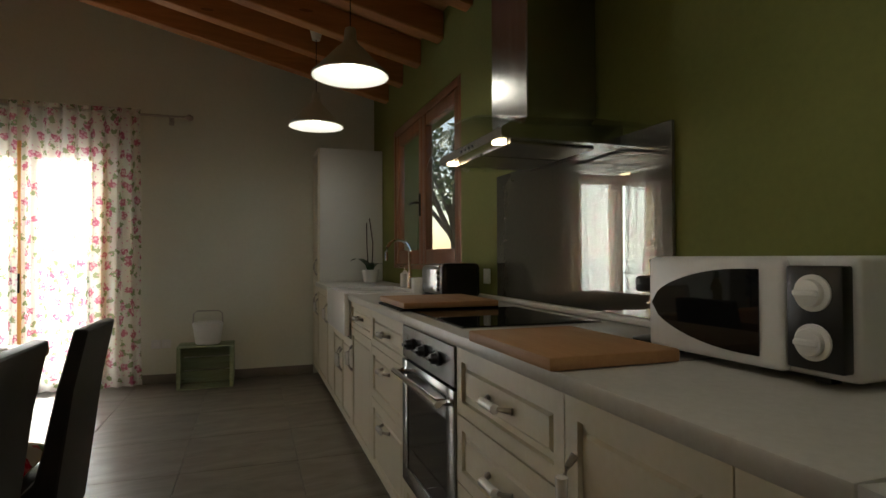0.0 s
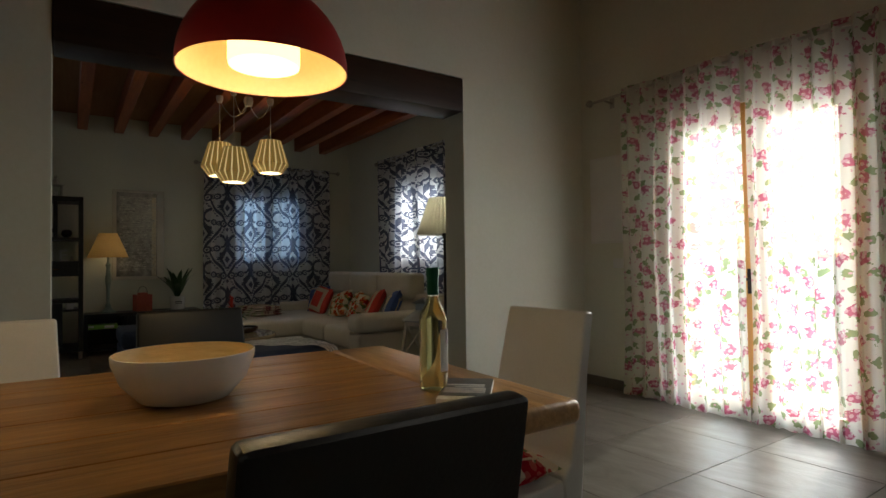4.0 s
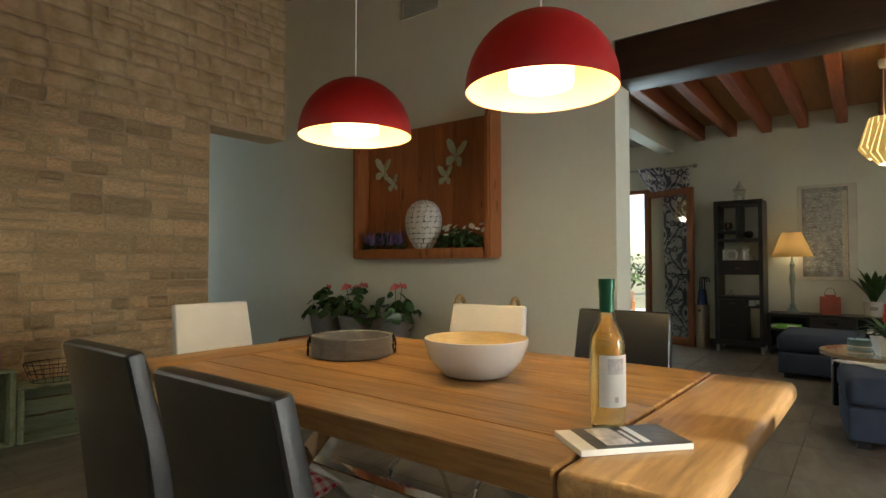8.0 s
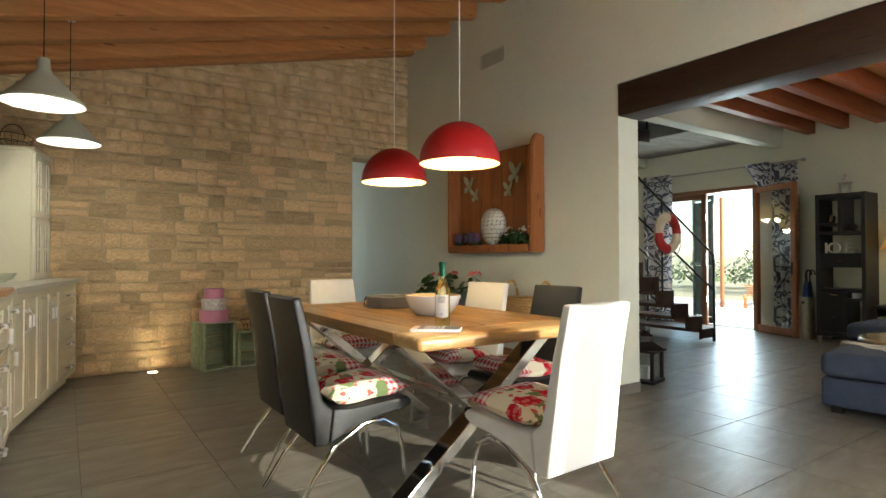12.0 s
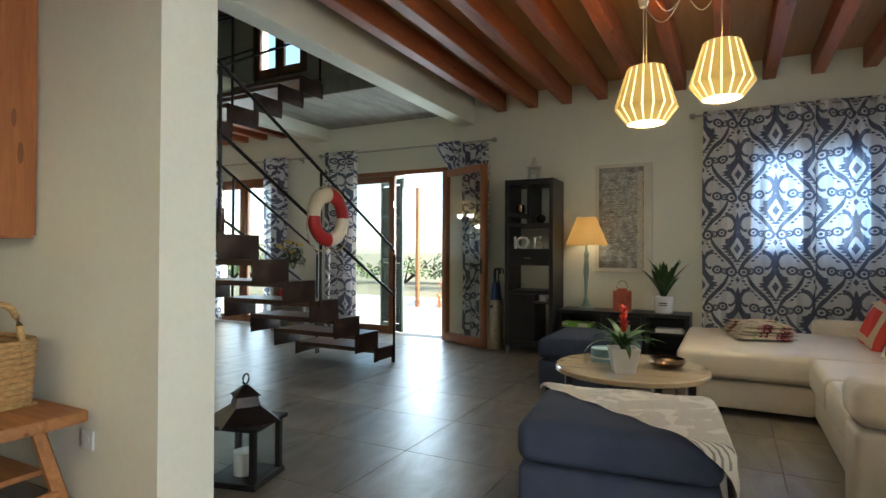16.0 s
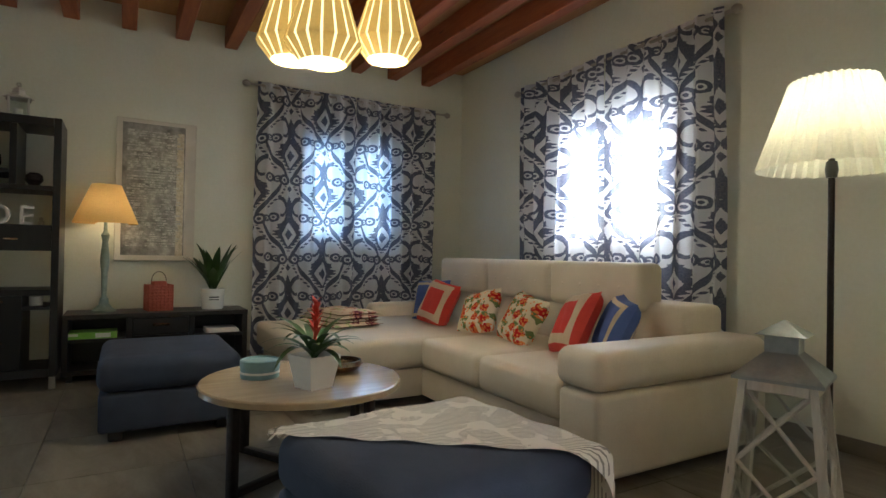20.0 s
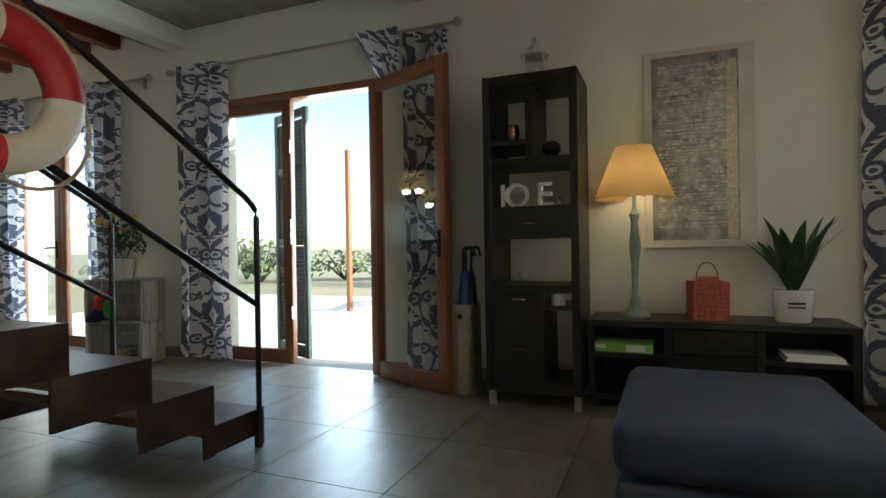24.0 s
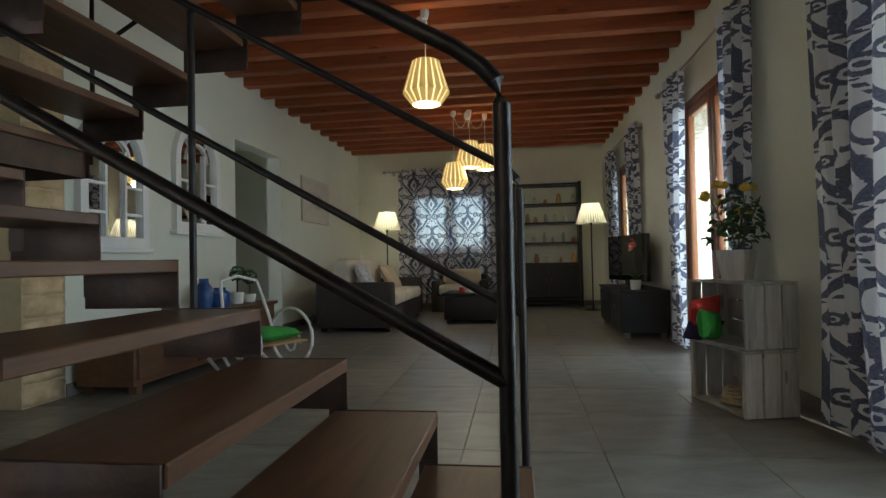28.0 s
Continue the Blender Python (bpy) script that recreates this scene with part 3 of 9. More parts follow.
structure("wall_partition", holed(bm_new(), "y", XQ, XP, -8.3, YN, 0, 4.3, [(OP0, OP1, 0, LZ1)]), "plaster", "cream plastered partition with a wide opening")
structure("wall_mirrors", holed(bm_new(), "y", XM, XQ, YF, -7.42, 0, 3.02, [(-10.80, -9.66, 0, 2.20)]), "plaster", "cream plastered wall with two arched mirrors")
# hole for an unseen window, added so that light reaches the hallway
HW = (-10.30, -9.30, 0.95, 2.15)
structure("wall_hall", box(holed(bm_new(), "y", -2.3, -2.0, YF, -7.4, 0, 3.1, [HW]), -4.77, -2.301, -12.8, -12.6, 0, 3.1), "plaster", "cream plastered hallway wall")
structure("wall_stone_backing", holed(bm_new(), "x", YS - 0.3, YS - 0.012, XP, 0.0, 0, 4.3, [(XP, -3.74, 0, 2.32)]), "mortar", "sandy mortar bed of the stone wall")
structure("wall_upper", boxes((XW, XQ, -4.74, -4.6, 3.06, 5.7), (XQ, XQ + 0.2, -9.6, -4.6, 3.06, 5.7), (XW, XQ, -9.7, -9.55, 3.06, 5.7)), "plaster", "cream plastered walls of the upper floor")
structure("ceiling_upper", boxes((XW, XQ + 0.2, -9.7, -4.6, 5.7, 5.8)), "plaster", "white upper ceiling over the stair well")
structure("ceiling_hall", boxes((XQ, -2.0, YF, -7.4, 2.7, 2.8)), "plaster", "white hallway ceiling")
structure("floor_bed", boxes((XW - 0.33, 0.32, YF - 0.3, YN + 0.32, -0.2, -0.012)), "grout", "dark grout under the floor tiles")

# ceilings: boards over beams
bm = bm_new()
prism(bm, [(0.3, 2.70), (XP, 3.875), (XP, 3.95), (0.3, 2.78)], "y", YN, YS - 0.1)
structure("ceiling_dining", bm, "board", "sloping boarded ceiling over the dining kitchen")
bm = boxes((XW, XQ, -4.76, YN, 3.02, 3.08), (XW, XM, YF, -7.27, 3.02, 3.08))
structure("ceiling_living", bm, "board", "warm boarded ceiling over the living room")
ys = [-0.55 - 0.515 * k for k in range(13)] + [-7.0]
for y in ys:
    bm = bm_new()
    prism(bm, [(0.0, 2.585), (XP, 3.685), (XP, 3.872), (0.0, 2.772)], "y", y - 0.055, y + 0.055)
    bmesh.ops.bevel(bm, geom=bm.edges[:], offset=0.008, segments=1, affect="EDGES")
    solid("roof_beam", bm, "beam", "pine roof beam with knots under the sloping ceiling", "beam", group="roof beams", kind="structure")
for k in range(11):
    y = -0.42 - 0.4 * k
    bm = box(bm_new(), XW, XQ, -0.055, 0.055, 2.82, 3.018, 0.006, 1)
    solid("joist", bm, "joist", "reddish brown stained ceiling joist", "beam", pose(0, y, 0), "ceiling joists", "structure")
for k in range(1, 18):
    y = -7.12 - 0.4 * k
    bm = box(bm_new(), XW, XM, -0.055, 0.055, 2.82, 3.018, 0.006, 1)
    solid("joist", bm, "joist", "reddish brown stained ceiling joist", "beam", pose(0, y, 0), "ceiling joists", "structure")
structure("beam_white_north", box(bm_new(), XW, XQ, -4.98, -4.78, 2.70, 3.1, 0.01, 2), "plaster", "white plastered beam beside the stair well")
structure("beam_white_south", box(bm_new(), XW, XQ, -7.28, -7.06, 2.70, 3.1, 0.01, 2), "plaster", "white plastered beam beside the stair well")
structure("landing_slab", box(bm_new(), XW, -8.05, -7.058, -4.982, 2.86, 3.06, 0.01, 1), "concrete", "raw concrete landing slab with board marks")
lin = box(bm_new(), XQ - 0.012, XP + 0.012, OP0 + 0.002, OP1 - 0.002, LZ0, LZ1 - 0.002, 0.015, 2)
for v in lin.verts:
    v.co.z += 0.006 * math.sin(v.co.y * 7)
structure("lintel", lin, "lintel", "dark stained timber lintel over the wide opening")
# skirting
SK = 0.085
for nm, r in (("baseboard_north", (XP, -0.62, YN - 0.012, YN, 0, SK)), ("baseboard_partition_south", (XP, XP + 0.012, YS, OP0, 0, SK)), ("baseboard_partition_north", (XP, XP + 0.012, OP1, YN - 0.014, 0, SK)),
              ("baseboard_jamb_south", (XQ, XP + 0.012, OP0 + 0.001, OP0 + 0.012, 0, SK)), ("baseboard_jamb_north", (XQ, XP + 0.012, OP1 - 0.012, OP1 - 0.001, 0, SK)),
              ("baseboard_living_east", (XQ - 0.012, XQ, -7.1, OP0, 0, SK)), ("baseboard_living_north", (XW + 0.014, XQ - 0.014, YN - 0.012, YN, 0, SK)),
              ("baseboard_living_ne", (XQ - 0.012, XQ, OP1, YN - 0.014, 0, SK)), ("baseboard_mirrors", (XM - 0.012, XM, -9.66, -7.42, 0, SK)), ("baseboard_mirrors_far", (XM - 0.012, XM, YF, -10.80, 0, SK)),
              ("baseboard_west_a", (XW, XW + 0.012, -5.1, YN - 0.014, 0, SK)), ("baseboard_west_b", (XW, XW + 0.012, -8.04, -6.84, 0, SK)), ("baseboard_west_c", (XW, XW + 0.012, YF, -9.51, 0, SK)),
              ("baseboard_far", (XW + 0.014, XM - 0.014, YF, YF + 0.012, 0, SK))):
    structure(nm, box(bm_new(), *r, bev=0.003), "skirting", "grey brown tile skirting")

# outside: ground, terrace, far hedges
structure("ground", boxes((-900, 900, -900, 900, -0.5, -0.21)), "ground", "dry pale ground reaching the horizon")
structure("terrace", boxes((-15.5, XW - 0.33, -12, 2, -0.2, -0.03), (XW - 0.33, 1.5, YN + 0.32, 5.5, -0.2, -0.03)), "terra", "pale stone terrace outside the doors")

# ---- doors and windows ----


def leaf_frame(w, h, rail=0.085, thick=0.055, bottom=0.11):
    bm = bm_new()
    box(bm, 0, rail, 0, thick, 0, h, 0.006)
    box(bm, w - rail, w, 0, thick, 0, h, 0.006)
    box(bm, rail, w - rail, 0.002, thick - 0.002, h - rail, h, 0.006)
    box(bm, rail, w - rail, 0.002, thick - 0.002, 0, bottom, 0.006)
    return bm


def pane_bm(w, h, rail=0.085, bottom=0.11, y=0.028):
    return boxes((rail - 0.004, w - rail + 0.004, y - 0.003, y + 0.003, bottom - 0.004, h - rail + 0.004))


def lever(bm, x, z, y=0.0, s=1):
    box(bm, x - 0.014, x + 0.014, y - 0.012, y, z - 0.10, z + 0.07, 0.004)
    tube(bm, [(x, y - 0.01, z), (x, y - 0.05, z), (x + s * 0.025, y - 0.055, z), (x + s * 0.12, y - 0.05, z - 0.006)], 0.009, 8)
    return bm


def sash(name, parent, at, w, h, wood_mat="frame", handle=None, rail=0.085, bottom=0.11):
    ob = part(name, leaf_frame(w, h, rail, 0.055, bottom), wood_mat, parent)
    ob.matrix_local = at
    g = part("pane", pane_bm(w, h, rail, bottom), "pane", ob)
    g.visible_shadow = False
    if handle is not None:
        hb = lever(bm_new(), handle, h * 0.45 if h > 1.6 else h * 0.42, 0.0, 1 if handle < w / 2 else -1)
        part("handle", hb, "iron", ob, "dark metal lever handle")
    return ob


def frame_bm(w, h, t=0.06, d=0.07, sill=True):
    bm = bm_new()
    box(bm, 0, t, 0, d, 0, h, 0.005)
    box(bm, w - t, w, 0, d, 0, h, 0.005)
    box(bm, t, w - t, 0.001, d - 0.001, h - t, h, 0.005)
    if sill:
        box(bm, t, w - t, 0.001, d - 0.001, 0, t * 0.6, 0.005)
    return bm


def opening(name, hole, base, label, wood_mat="frame", door=False, handle=True):
    """A two-leaf window or door; base maps local x (along the wall), y (outwards), z."""
    a0, a1, z0, z1 = hole
    ob = thing(name, label, "door" if door else "window", base, kind="structure")
    w, h = a1 - a0, z1 - z0
    part("window_frame" if not door else "door_frame", frame_bm(w, h, sill=not door), wood_mat, ob)
    lw, lh = (w - 0.12) / 2 - 0.002, h - (0.10 if not door else 0.066)
    for k in (0, 1):
        sash("leaf", ob, pose(0.06 + k * (lw + 0.004), 0.008, 0.04 if not door else 0.006), lw, lh, wood_mat, (lw - 0.045 if k == 0 else None) if handle else None)
    return ob


def north(hole, inset=0.02):
    return pose(hole[0], YN + inset, hole[2])


def west(hole, inset=0.0):
    # local x runs to +y, local y to -x
    return pose(XW + inset, hole[0], hole[2], 0, 0, 90)


def east(hole):
    return pose(XG + 0.0, hole[1], hole[2], 0, 0, -90)


opening("door_1", FD, north(FD), "glazed pine double door behind floral curtains", "frame_light", True)
opening("window_1", NW, north(NW), "brown wooden casement window behind damask curtains")
opening("window_2", WW, west(WW), "brown wooden casement window behind damask curtains")
opening("door_3", SD, west(SD), "brown wooden glazed double door between damask curtains", "frame", True)
opening("window_3", FW, west(FW), "brown wooden window near the television")
opening("window_4", UW, west(UW), "brown wooden window on the upper floor")
opening("window_5", BW, pose(BW[1], YF, BW[2], 0, 0, 180), "brown wooden window behind damask curtains")
# assumed window, added only to brighten the hallway
opening("window_hall_added", HW, pose(-2.3, HW[1], HW[2], 0, 0, -90), "added brown wooden window, unseen, that brightens the hallway")
opening("window_6", KW, east(KW), "brown wooden kitchen casement window with dark handle", handle=True)
# the garden door: one leaf shut, one folded open into the room
gd = thing("door_2", "brown wooden glazed double door with one leaf open", "door", west(WD), kind="structure")
wdw = WD[1] - WD[0]
part("door_frame", frame_bm(wdw, 2.20, 0.06, 0.09, False), "frame", gd)
sash("leaf", gd, pose(0.06, 0.012, 0.006), 0.79, 2.13)
hinges = bm_new()
for z in (0.42, 1.02, 1.12, 1.75):
    box(hinges, 0.852, 0.862, -0.012, 0.012, z - 0.05, z + 0.05, 0.002)
part("strike_plate", hinges, "chrome", gd, "bright metal strike plates")
ol = sash("open_leaf", gd, pose(wdw - 0.055, -0.12, 0.006, 0, 0, -25), 0.80, 2.13, handle=0.745)
lock = boxes((0.7905, 0.793, 0.02, 0.04, 0.78, 1.18))
part("lock_strip", lock, "chrome", ol)


def shutter(name, at, w, h):
    ob = thing(name, "dark green louvred outside shutter, folded open", "shutter", at)
    bm = bm_new()
    for r in ((0, 0.06, 0, 0.035, 0, h), (w - 0.06, w, 0, 0.035, 0, h), (0.06, w - 0.06, 0.001, 0.034, 0, 0.1), (0.06, w - 0.06, 0.001, 0.034, h - 0.07, h), (0.06, w - 0.06, 0.001, 0.034, h * 0.45, h * 0.45 + 0.06), (0.06, w - 0.06, 0.001, 0.034, h * 0.75, h * 0.75 + 0.05)):
        box(bm, *r, bev=0.003)
    part("frame", bm, "shutter", ob)
    sl = turned(boxes((0.062, w - 0.062, -0.025, 0.025, -0.004, 0.004)), Matrix.Rotation(radians(58), 4, "X"))
    me = finish("slat", sl, "shutter")
    z = 0.13
    while z < h - 0.1:
        if not (h * 0.45 < z < h * 0.45 + 0.06 or h * 0.75 < z < h * 0.75 + 0.05):
            s = new("slat", me)
            s.parent, s.location = ob, (0, 0.017, z)
        z += 0.036
    return ob


shutter("shutter", pose(XW - 0.23, WD[0] + 0.875, 0.01, 0, 0, 246), 0.55, 2.12)
shutter("shutter", pose(0.32, KW[0] + 0.02, KW[2], 0, 0, -52), 0.6, 1.12)

# window lights: daylight that comes in through each opening, plus an added hallway fill
window_light("daylight_door_north", (-3.04, YN + 0.30, 1.1), (-3.04, -3, 0.9), 1.2, 2.1, 190)
window_light("daylight_window_north", (-7.23, YN + 0.30, 1.6), (-7.23, -3, 1.0), 1.2, 1.1, 78)
window_light("daylight_window_west", (XW - 0.30, -1.27, 1.6), (-5, -1.27, 1.0), 1.0, 1.1, 24, (0.36, 0.62, 1.0))
window_light("daylight_door_west", (XW - 0.42, -5.6, 1.15), (-5, -5.6, 0.6), 0.9, 2.0, 36, (0.74, 0.90, 1.0))
window_light("daylight_door_south", (XW - 0.30, -8.78, 1.1), (-5, -8.78, 0.6), 1.3, 2.0, 30, (0.80, 0.90, 1.0))
window_light("daylight_window_far", (XW - 0.30, -12.1, 1.6), (-5, -12.1, 1.0), 1.0, 1.1, 8)
# fill lamp behind the added hallway window, no known source
window_light("hall_fill", (-2.02, -9.8, 1.55), (-4.5, -9.0, 1.0), 0.9, 1.1, 24)
window_light("daylight_window_end", (-6.70, YF - 0.28, 1.55), (-6.70, -10, 1.0), 1.4, 1.1, 8)

# the green wall bends inwards towards the stone wall
structure("wall_green_bend", slab(bm_new(), [(0.0, -5.29), (-0.352, YS + 0.002), (0.28, YS + 0.002), (0.28, -5.29)], 0.0, 2.76), "green", "olive green plastered wall, angled end")

# ---- curtains ----


def rod(at, length, label="brushed steel curtain rod with ball finials", rings=0):
    """at: the pose of the rod's left end; local x runs along it, local y into the room."""
    ob = thing("curtain_rod", label, "curtain rod", at, kind="")
    part("pole", tube(bm_new(), [(0, 0, 0), (length, 0, 0)], 0.011, 12), "nickel", ob)
    for x in (-0.02, length + 0.02):
        bm = lathe(bm_new(), [(0.002, -0.034), (0.018, -0.028), (0.030, -0.008), (0.030, 0.008), (0.018, 0.028), (0.002, 0.034)], seg=16)
        turned(bm, Matrix.Translation((x, 0, 0)) @ Matrix.Rotation(radians(90), 4, "Y"))
        part("finial", bm, "nickel", ob)
    for x in (0.14, length - 0.14):
        bm = bm_new()
        tube(bm, [(x, 0, -0.012), (x, -0.095, -0.02)], 0.008, 8)
        box(bm, x - 0.022, x + 0.022, -0.10, -0.094, -0.06, 0.03, 0.002)
        part("bracket", bm, "nickel", ob)
    return ob


def curtain(name, at, width, height, folds, mat, label, seed, depth=0.045, scale=1.5):
    ob = thing(name, label, "curtain", at, "curtains")
    part("cloth", drape(width, height, folds, depth, seed, 1.0, scale), mat, ob)
    for k in range(folds):
        x = (k + 0.5) / folds * width - width / 2
        bm = tube(bm_new(), [(x, 0.022 * math.cos(a), height - 0.045 + 0.022 * math.sin(a)) for a in (i * math.pi / 5 for i in range(10))], 0.004, 5, True)
        part("eyelet", bm, "nickel", ob)
    return ob


FAC_N, FAC_W, FAC_S = 180, -90, 0
# floral pair on the north door
rod(pose(-1.76, -0.05, 2.43, 0, 0, 180), 2.56)
curtain("curtain", pose(-3.53, -0.05, 0.015), 0.95, 2.46, 8, "floral", "white curtain with pink rose print at the garden door", 1)
curtain("curtain", pose(-2.58, -0.05, 0.015), 0.88, 2.46, 8, "floral", "white curtain with pink rose print at the garden door", 2)
# damask pair on the north window
rod(pose(-6.2, -0.05, 2.51, 0, 0, 180), 2.1, rings=1)
curtain("curtain", pose(-7.74, -0.05, 0.10), 1.02, 2.45, 7, "damask", "white damask curtain with slate blue print at a sunny window", 3)
curtain("curtain", pose(-6.73, -0.05, 0.10), 0.96, 2.45, 7, "damask", "white damask curtain with slate blue print at a sunny window", 4)
# on the west wall: local x to +y
rod(pose(XW + 0.10, -2.28, 2.51, 0, 0, 90) @ Matrix.Diagonal((1, -1, 1, 1)), 2.06)
curtain("curtain", pose(XW + 0.10, -1.73, 0.06, 0, 0, 90), 0.94, 2.48, 7, "damask", "white damask curtain with slate blue print beside the sofa", 5)
curtain("curtain", pose(XW + 0.10, -0.80, 0.06, 0, 0, 90), 0.90, 2.48, 7, "damask", "white damask curtain with slate blue print beside the sofa", 6)
rod(pose(XW + 0.10, -7.12, 2.47, 0, 0, 90) @ Matrix.Diagonal((1, -1, 1, 1)), 2.62)
curtain("curtain", pose(XW + 0.10, -6.78, 0.03, 0, 0, 90), 0.54, 2.48, 4, "damask", "gathered damask curtain beside the open garden door", 7, 0.045, 1.35)
curtain("curtain", pose(XW + 0.07, -4.74, 0.06, 0, 0, 90), 0.34, 2.40, 5, "damask", "gathered damask curtain behind the open door leaf", 8, 0.035, 1.7)
# the gathered top of that curtain, slung over the door leaf
bm = drape(0.34, 0.36, 5, 0.05, 9, 1.0, 1.7)
for v in bm.verts:
    k = v.co.z / 0.36
    v.co.x *= 0.55 + 0.45 * k
    v.co.x += (1 - k) * 0.12
    v.co.y -= (1 - k) * 0.03
solid("curtain_swag", bm, "damask", "bunched top of a damask curtain slung over the door leaf", "curtain", pose(XW + 0.15, -5.09, 2.13, 0, 0, 90))
rod(pose(XW + 0.10, -9.93, 2.47, 0, 0, 90) @ Matrix.Diagonal((1, -1, 1, 1)), 2.52)
curtain("curtain", pose(XW + 0.10, -9.42, 0.03, 0, 0, 90), 0.55, 2.48, 4, "damask", "gathered damask curtain beside the terrace door", 10, 0.05, 1.45)
curtain("curtain", pose(XW + 0.10, -8.00, 0.03, 0, 0, 90), 0.46, 2.48, 4, "damask", "gathered damask curtain behind the crate stand", 11, 0.05, 1.45)
rod(pose(XW + 0.10, -13.2, 2.45, 0, 0, 90) @ Matrix.Diagonal((1, -1, 1, 1)), 2.2)
curtain("curtain", pose(XW + 0.10, -12.80, 0.03, 0, 0, 90), 0.55, 2.45, 6, "damask", "gathered damask curtain behind the television", 12, 0.05, 1.6)
curtain("curtain", pose(XW + 0.10, -11.30, 0.03, 0, 0, 90), 0.5, 2.45, 6, "damask", "gathered damask curtain behind the television", 13, 0.05, 1.6)
rod(pose(-7.75, YF + 0.10, 2.52), 2.25)
curtain("curtain", pose(-7.17, YF + 0.10, 0.06), 0.98, 2.49, 7, "damask", "drawn damask curtain at the end window", 14)
curtain("curtain", pose(-6.21, YF + 0.10, 0.06), 0.92, 2.49, 7, "damask", "drawn damask curtain at the end window", 15)

# ---- kitchen ----
CF = -0.62          # front plane of the cabinets


def bow_handle(bm, y0, y1, x, z, vertical=False):
    """A cup-ended bow handle along y, or upright between z values y0 and y1 at y = z."""
    n = 8
    if vertical:
        pts = [(x - 0.03 * math.sin(math.pi * i / n) ** 0.6, z, y0 + (y1 - y0) * i / n) for i in range(n + 1)]
    else:
        pts = [(x - 0.03 * math.sin(math.pi * i / n) ** 0.6, y0 + (y1 - y0) * i / n, z) for i in range(n + 1)]
    tube(bm, pts, [0.009, 0.006, 0.006, 0.008, 0.009, 0.008, 0.006, 0.006, 0.009], 8)
    return bm


def shaker(bm, y0, y1, z0, z1, x=CF, t=0.02):
    """A framed door front facing -x with a raised field."""
    r = min(0.06, (z1 - z0) * 0.28)
    box(bm, x, x + t, y0, y1, z0, z1)
    face = min(bm.faces, key=lambda f: f.calc_center_median().x)
    bmesh.ops.inset_region(bm, faces=[face], thickness=r, depth=0.0)
    bmesh.ops.inset_region(bm, faces=[face], thickness=0.004, depth=-0.010)
    if z1 - z0 > 0.12:
        bmesh.ops.inset_region(bm, faces=[face], thickness=0.022, depth=0.0)
        bmesh.ops.inset_region(bm, faces=[face], thickness=0.010, depth=0.006)
    return bm


def cabinet(y0, y1, fronts, label, name="base_cabinet", top=0.88):
    """A base unit; fronts: rows of (kind, z0, z1, cols)."""
    ob = thing(name, label, "kitchen cabinet", pose(0, 0, 0), "base cabinets")
    part("body", boxes((CF + 0.022, -0.005, y0 + 0.001, y1 - 0.001, 0.09, top), (CF + 0.07, -0.005, y0 + 0.001, y1 - 0.001, 0.0, 0.088)), "cab", ob)
    for kind, z0, z1, cols in fronts:
        w = (y1 - y0) / cols
        for c in range(cols):
            a, b = y0 + c * w + 0.002, y0 + (c + 1) * w - 0.002
            f = part("drawer" if kind == "drawer" else "door", shaker(bm_new(), a, b, z0 + 0.002, z1 - 0.002), "cab", ob)
            hb = bm_new()
            if kind == "drawer":
                bow_handle(hb, (a + b) / 2 - 0.07, (a + b) / 2 + 0.07, CF, (z0 + z1) / 2 + (0.0 if z1 - z0 < 0.25 else (z1 - z0) / 2 - 0.08))
            else:
                side = b - 0.035 if (cols == 1 or c == 0) else a + 0.035
                bow_handle(hb, z1 - 0.26, z1 - 0.11, CF, side, True)
            part("handle", hb, "nickel", f, "nickel bow handle")
            grip = lathe(bm_new(), [(0.006, -0.042), (0.0125, -0.038), (0.011, 0.0), (0.0125, 0.038), (0.006, 0.042)], seg=12)
            if kind == "drawer":
                turned(grip, Matrix.Translation((CF - 0.03, (a + b) / 2, (z0 + z1) / 2 + (0.0 if z1 - z0 < 0.25 else (z1 - z0) / 2 - 0.08))) @ Matrix.Rotation(radians(90), 4, "X"))
            else:
                turned(grip, Matrix.Translation((CF - 0.03, side, z1 - 0.185)))
            part("grip", grip, "china", f, "white porcelain grip")
    return ob


ZB, ZT = 0.09, 0.878
cabinet(-3.425, -2.785, [("drawer", 0.70, ZT, 1), ("drawer", 0.44, 0.70, 1), ("drawer", ZB, 0.44, 1)], "cream framed cabinet with three drawers beside the oven")
cabinet(-4.625, -4.025, [("drawer", 0.68, ZT, 1), ("drawer", 0.48, 0.68, 1), ("drawer", 0.28, 0.48, 1), ("drawer", ZB, 0.28, 1)], "cream framed cabinet with four drawers under the worktop")
cabinet(-5.025, -4.625, [("door", ZB, ZT, 1)], "cream framed cabinet with one tall door")
cabinet(-5.185, -5.025, [("drawer", 0.70, ZT, 1), ("door", ZB, 0.70, 1)], "narrow cream framed cabinet at the bend of the worktop")
# the run bends away from the wall line towards the stone wall
BEND = pose(CF, -5.185, 0, 0, 0, -11) @ pose(-CF, 5.40, 0)
for u in (cabinet(-6.00, -5.404, [("door", ZB, ZT, 2)], "cream framed cabinet with two narrow doors and white grips"),
          cabinet(-6.60, -6.00, [("door", ZB, ZT, 2)], "cream framed cabinet with two narrow doors and white grips"),
          cabinet(-7.19, -6.60, [("drawer", 0.70, ZT, 1), ("drawer", 0.48, 0.70, 1), ("drawer", 0.28, 0.48, 1), ("drawer", ZB, 0.28, 1)], "cream framed drawer cabinet beside the stone wall")):
    u.matrix_world = BEND
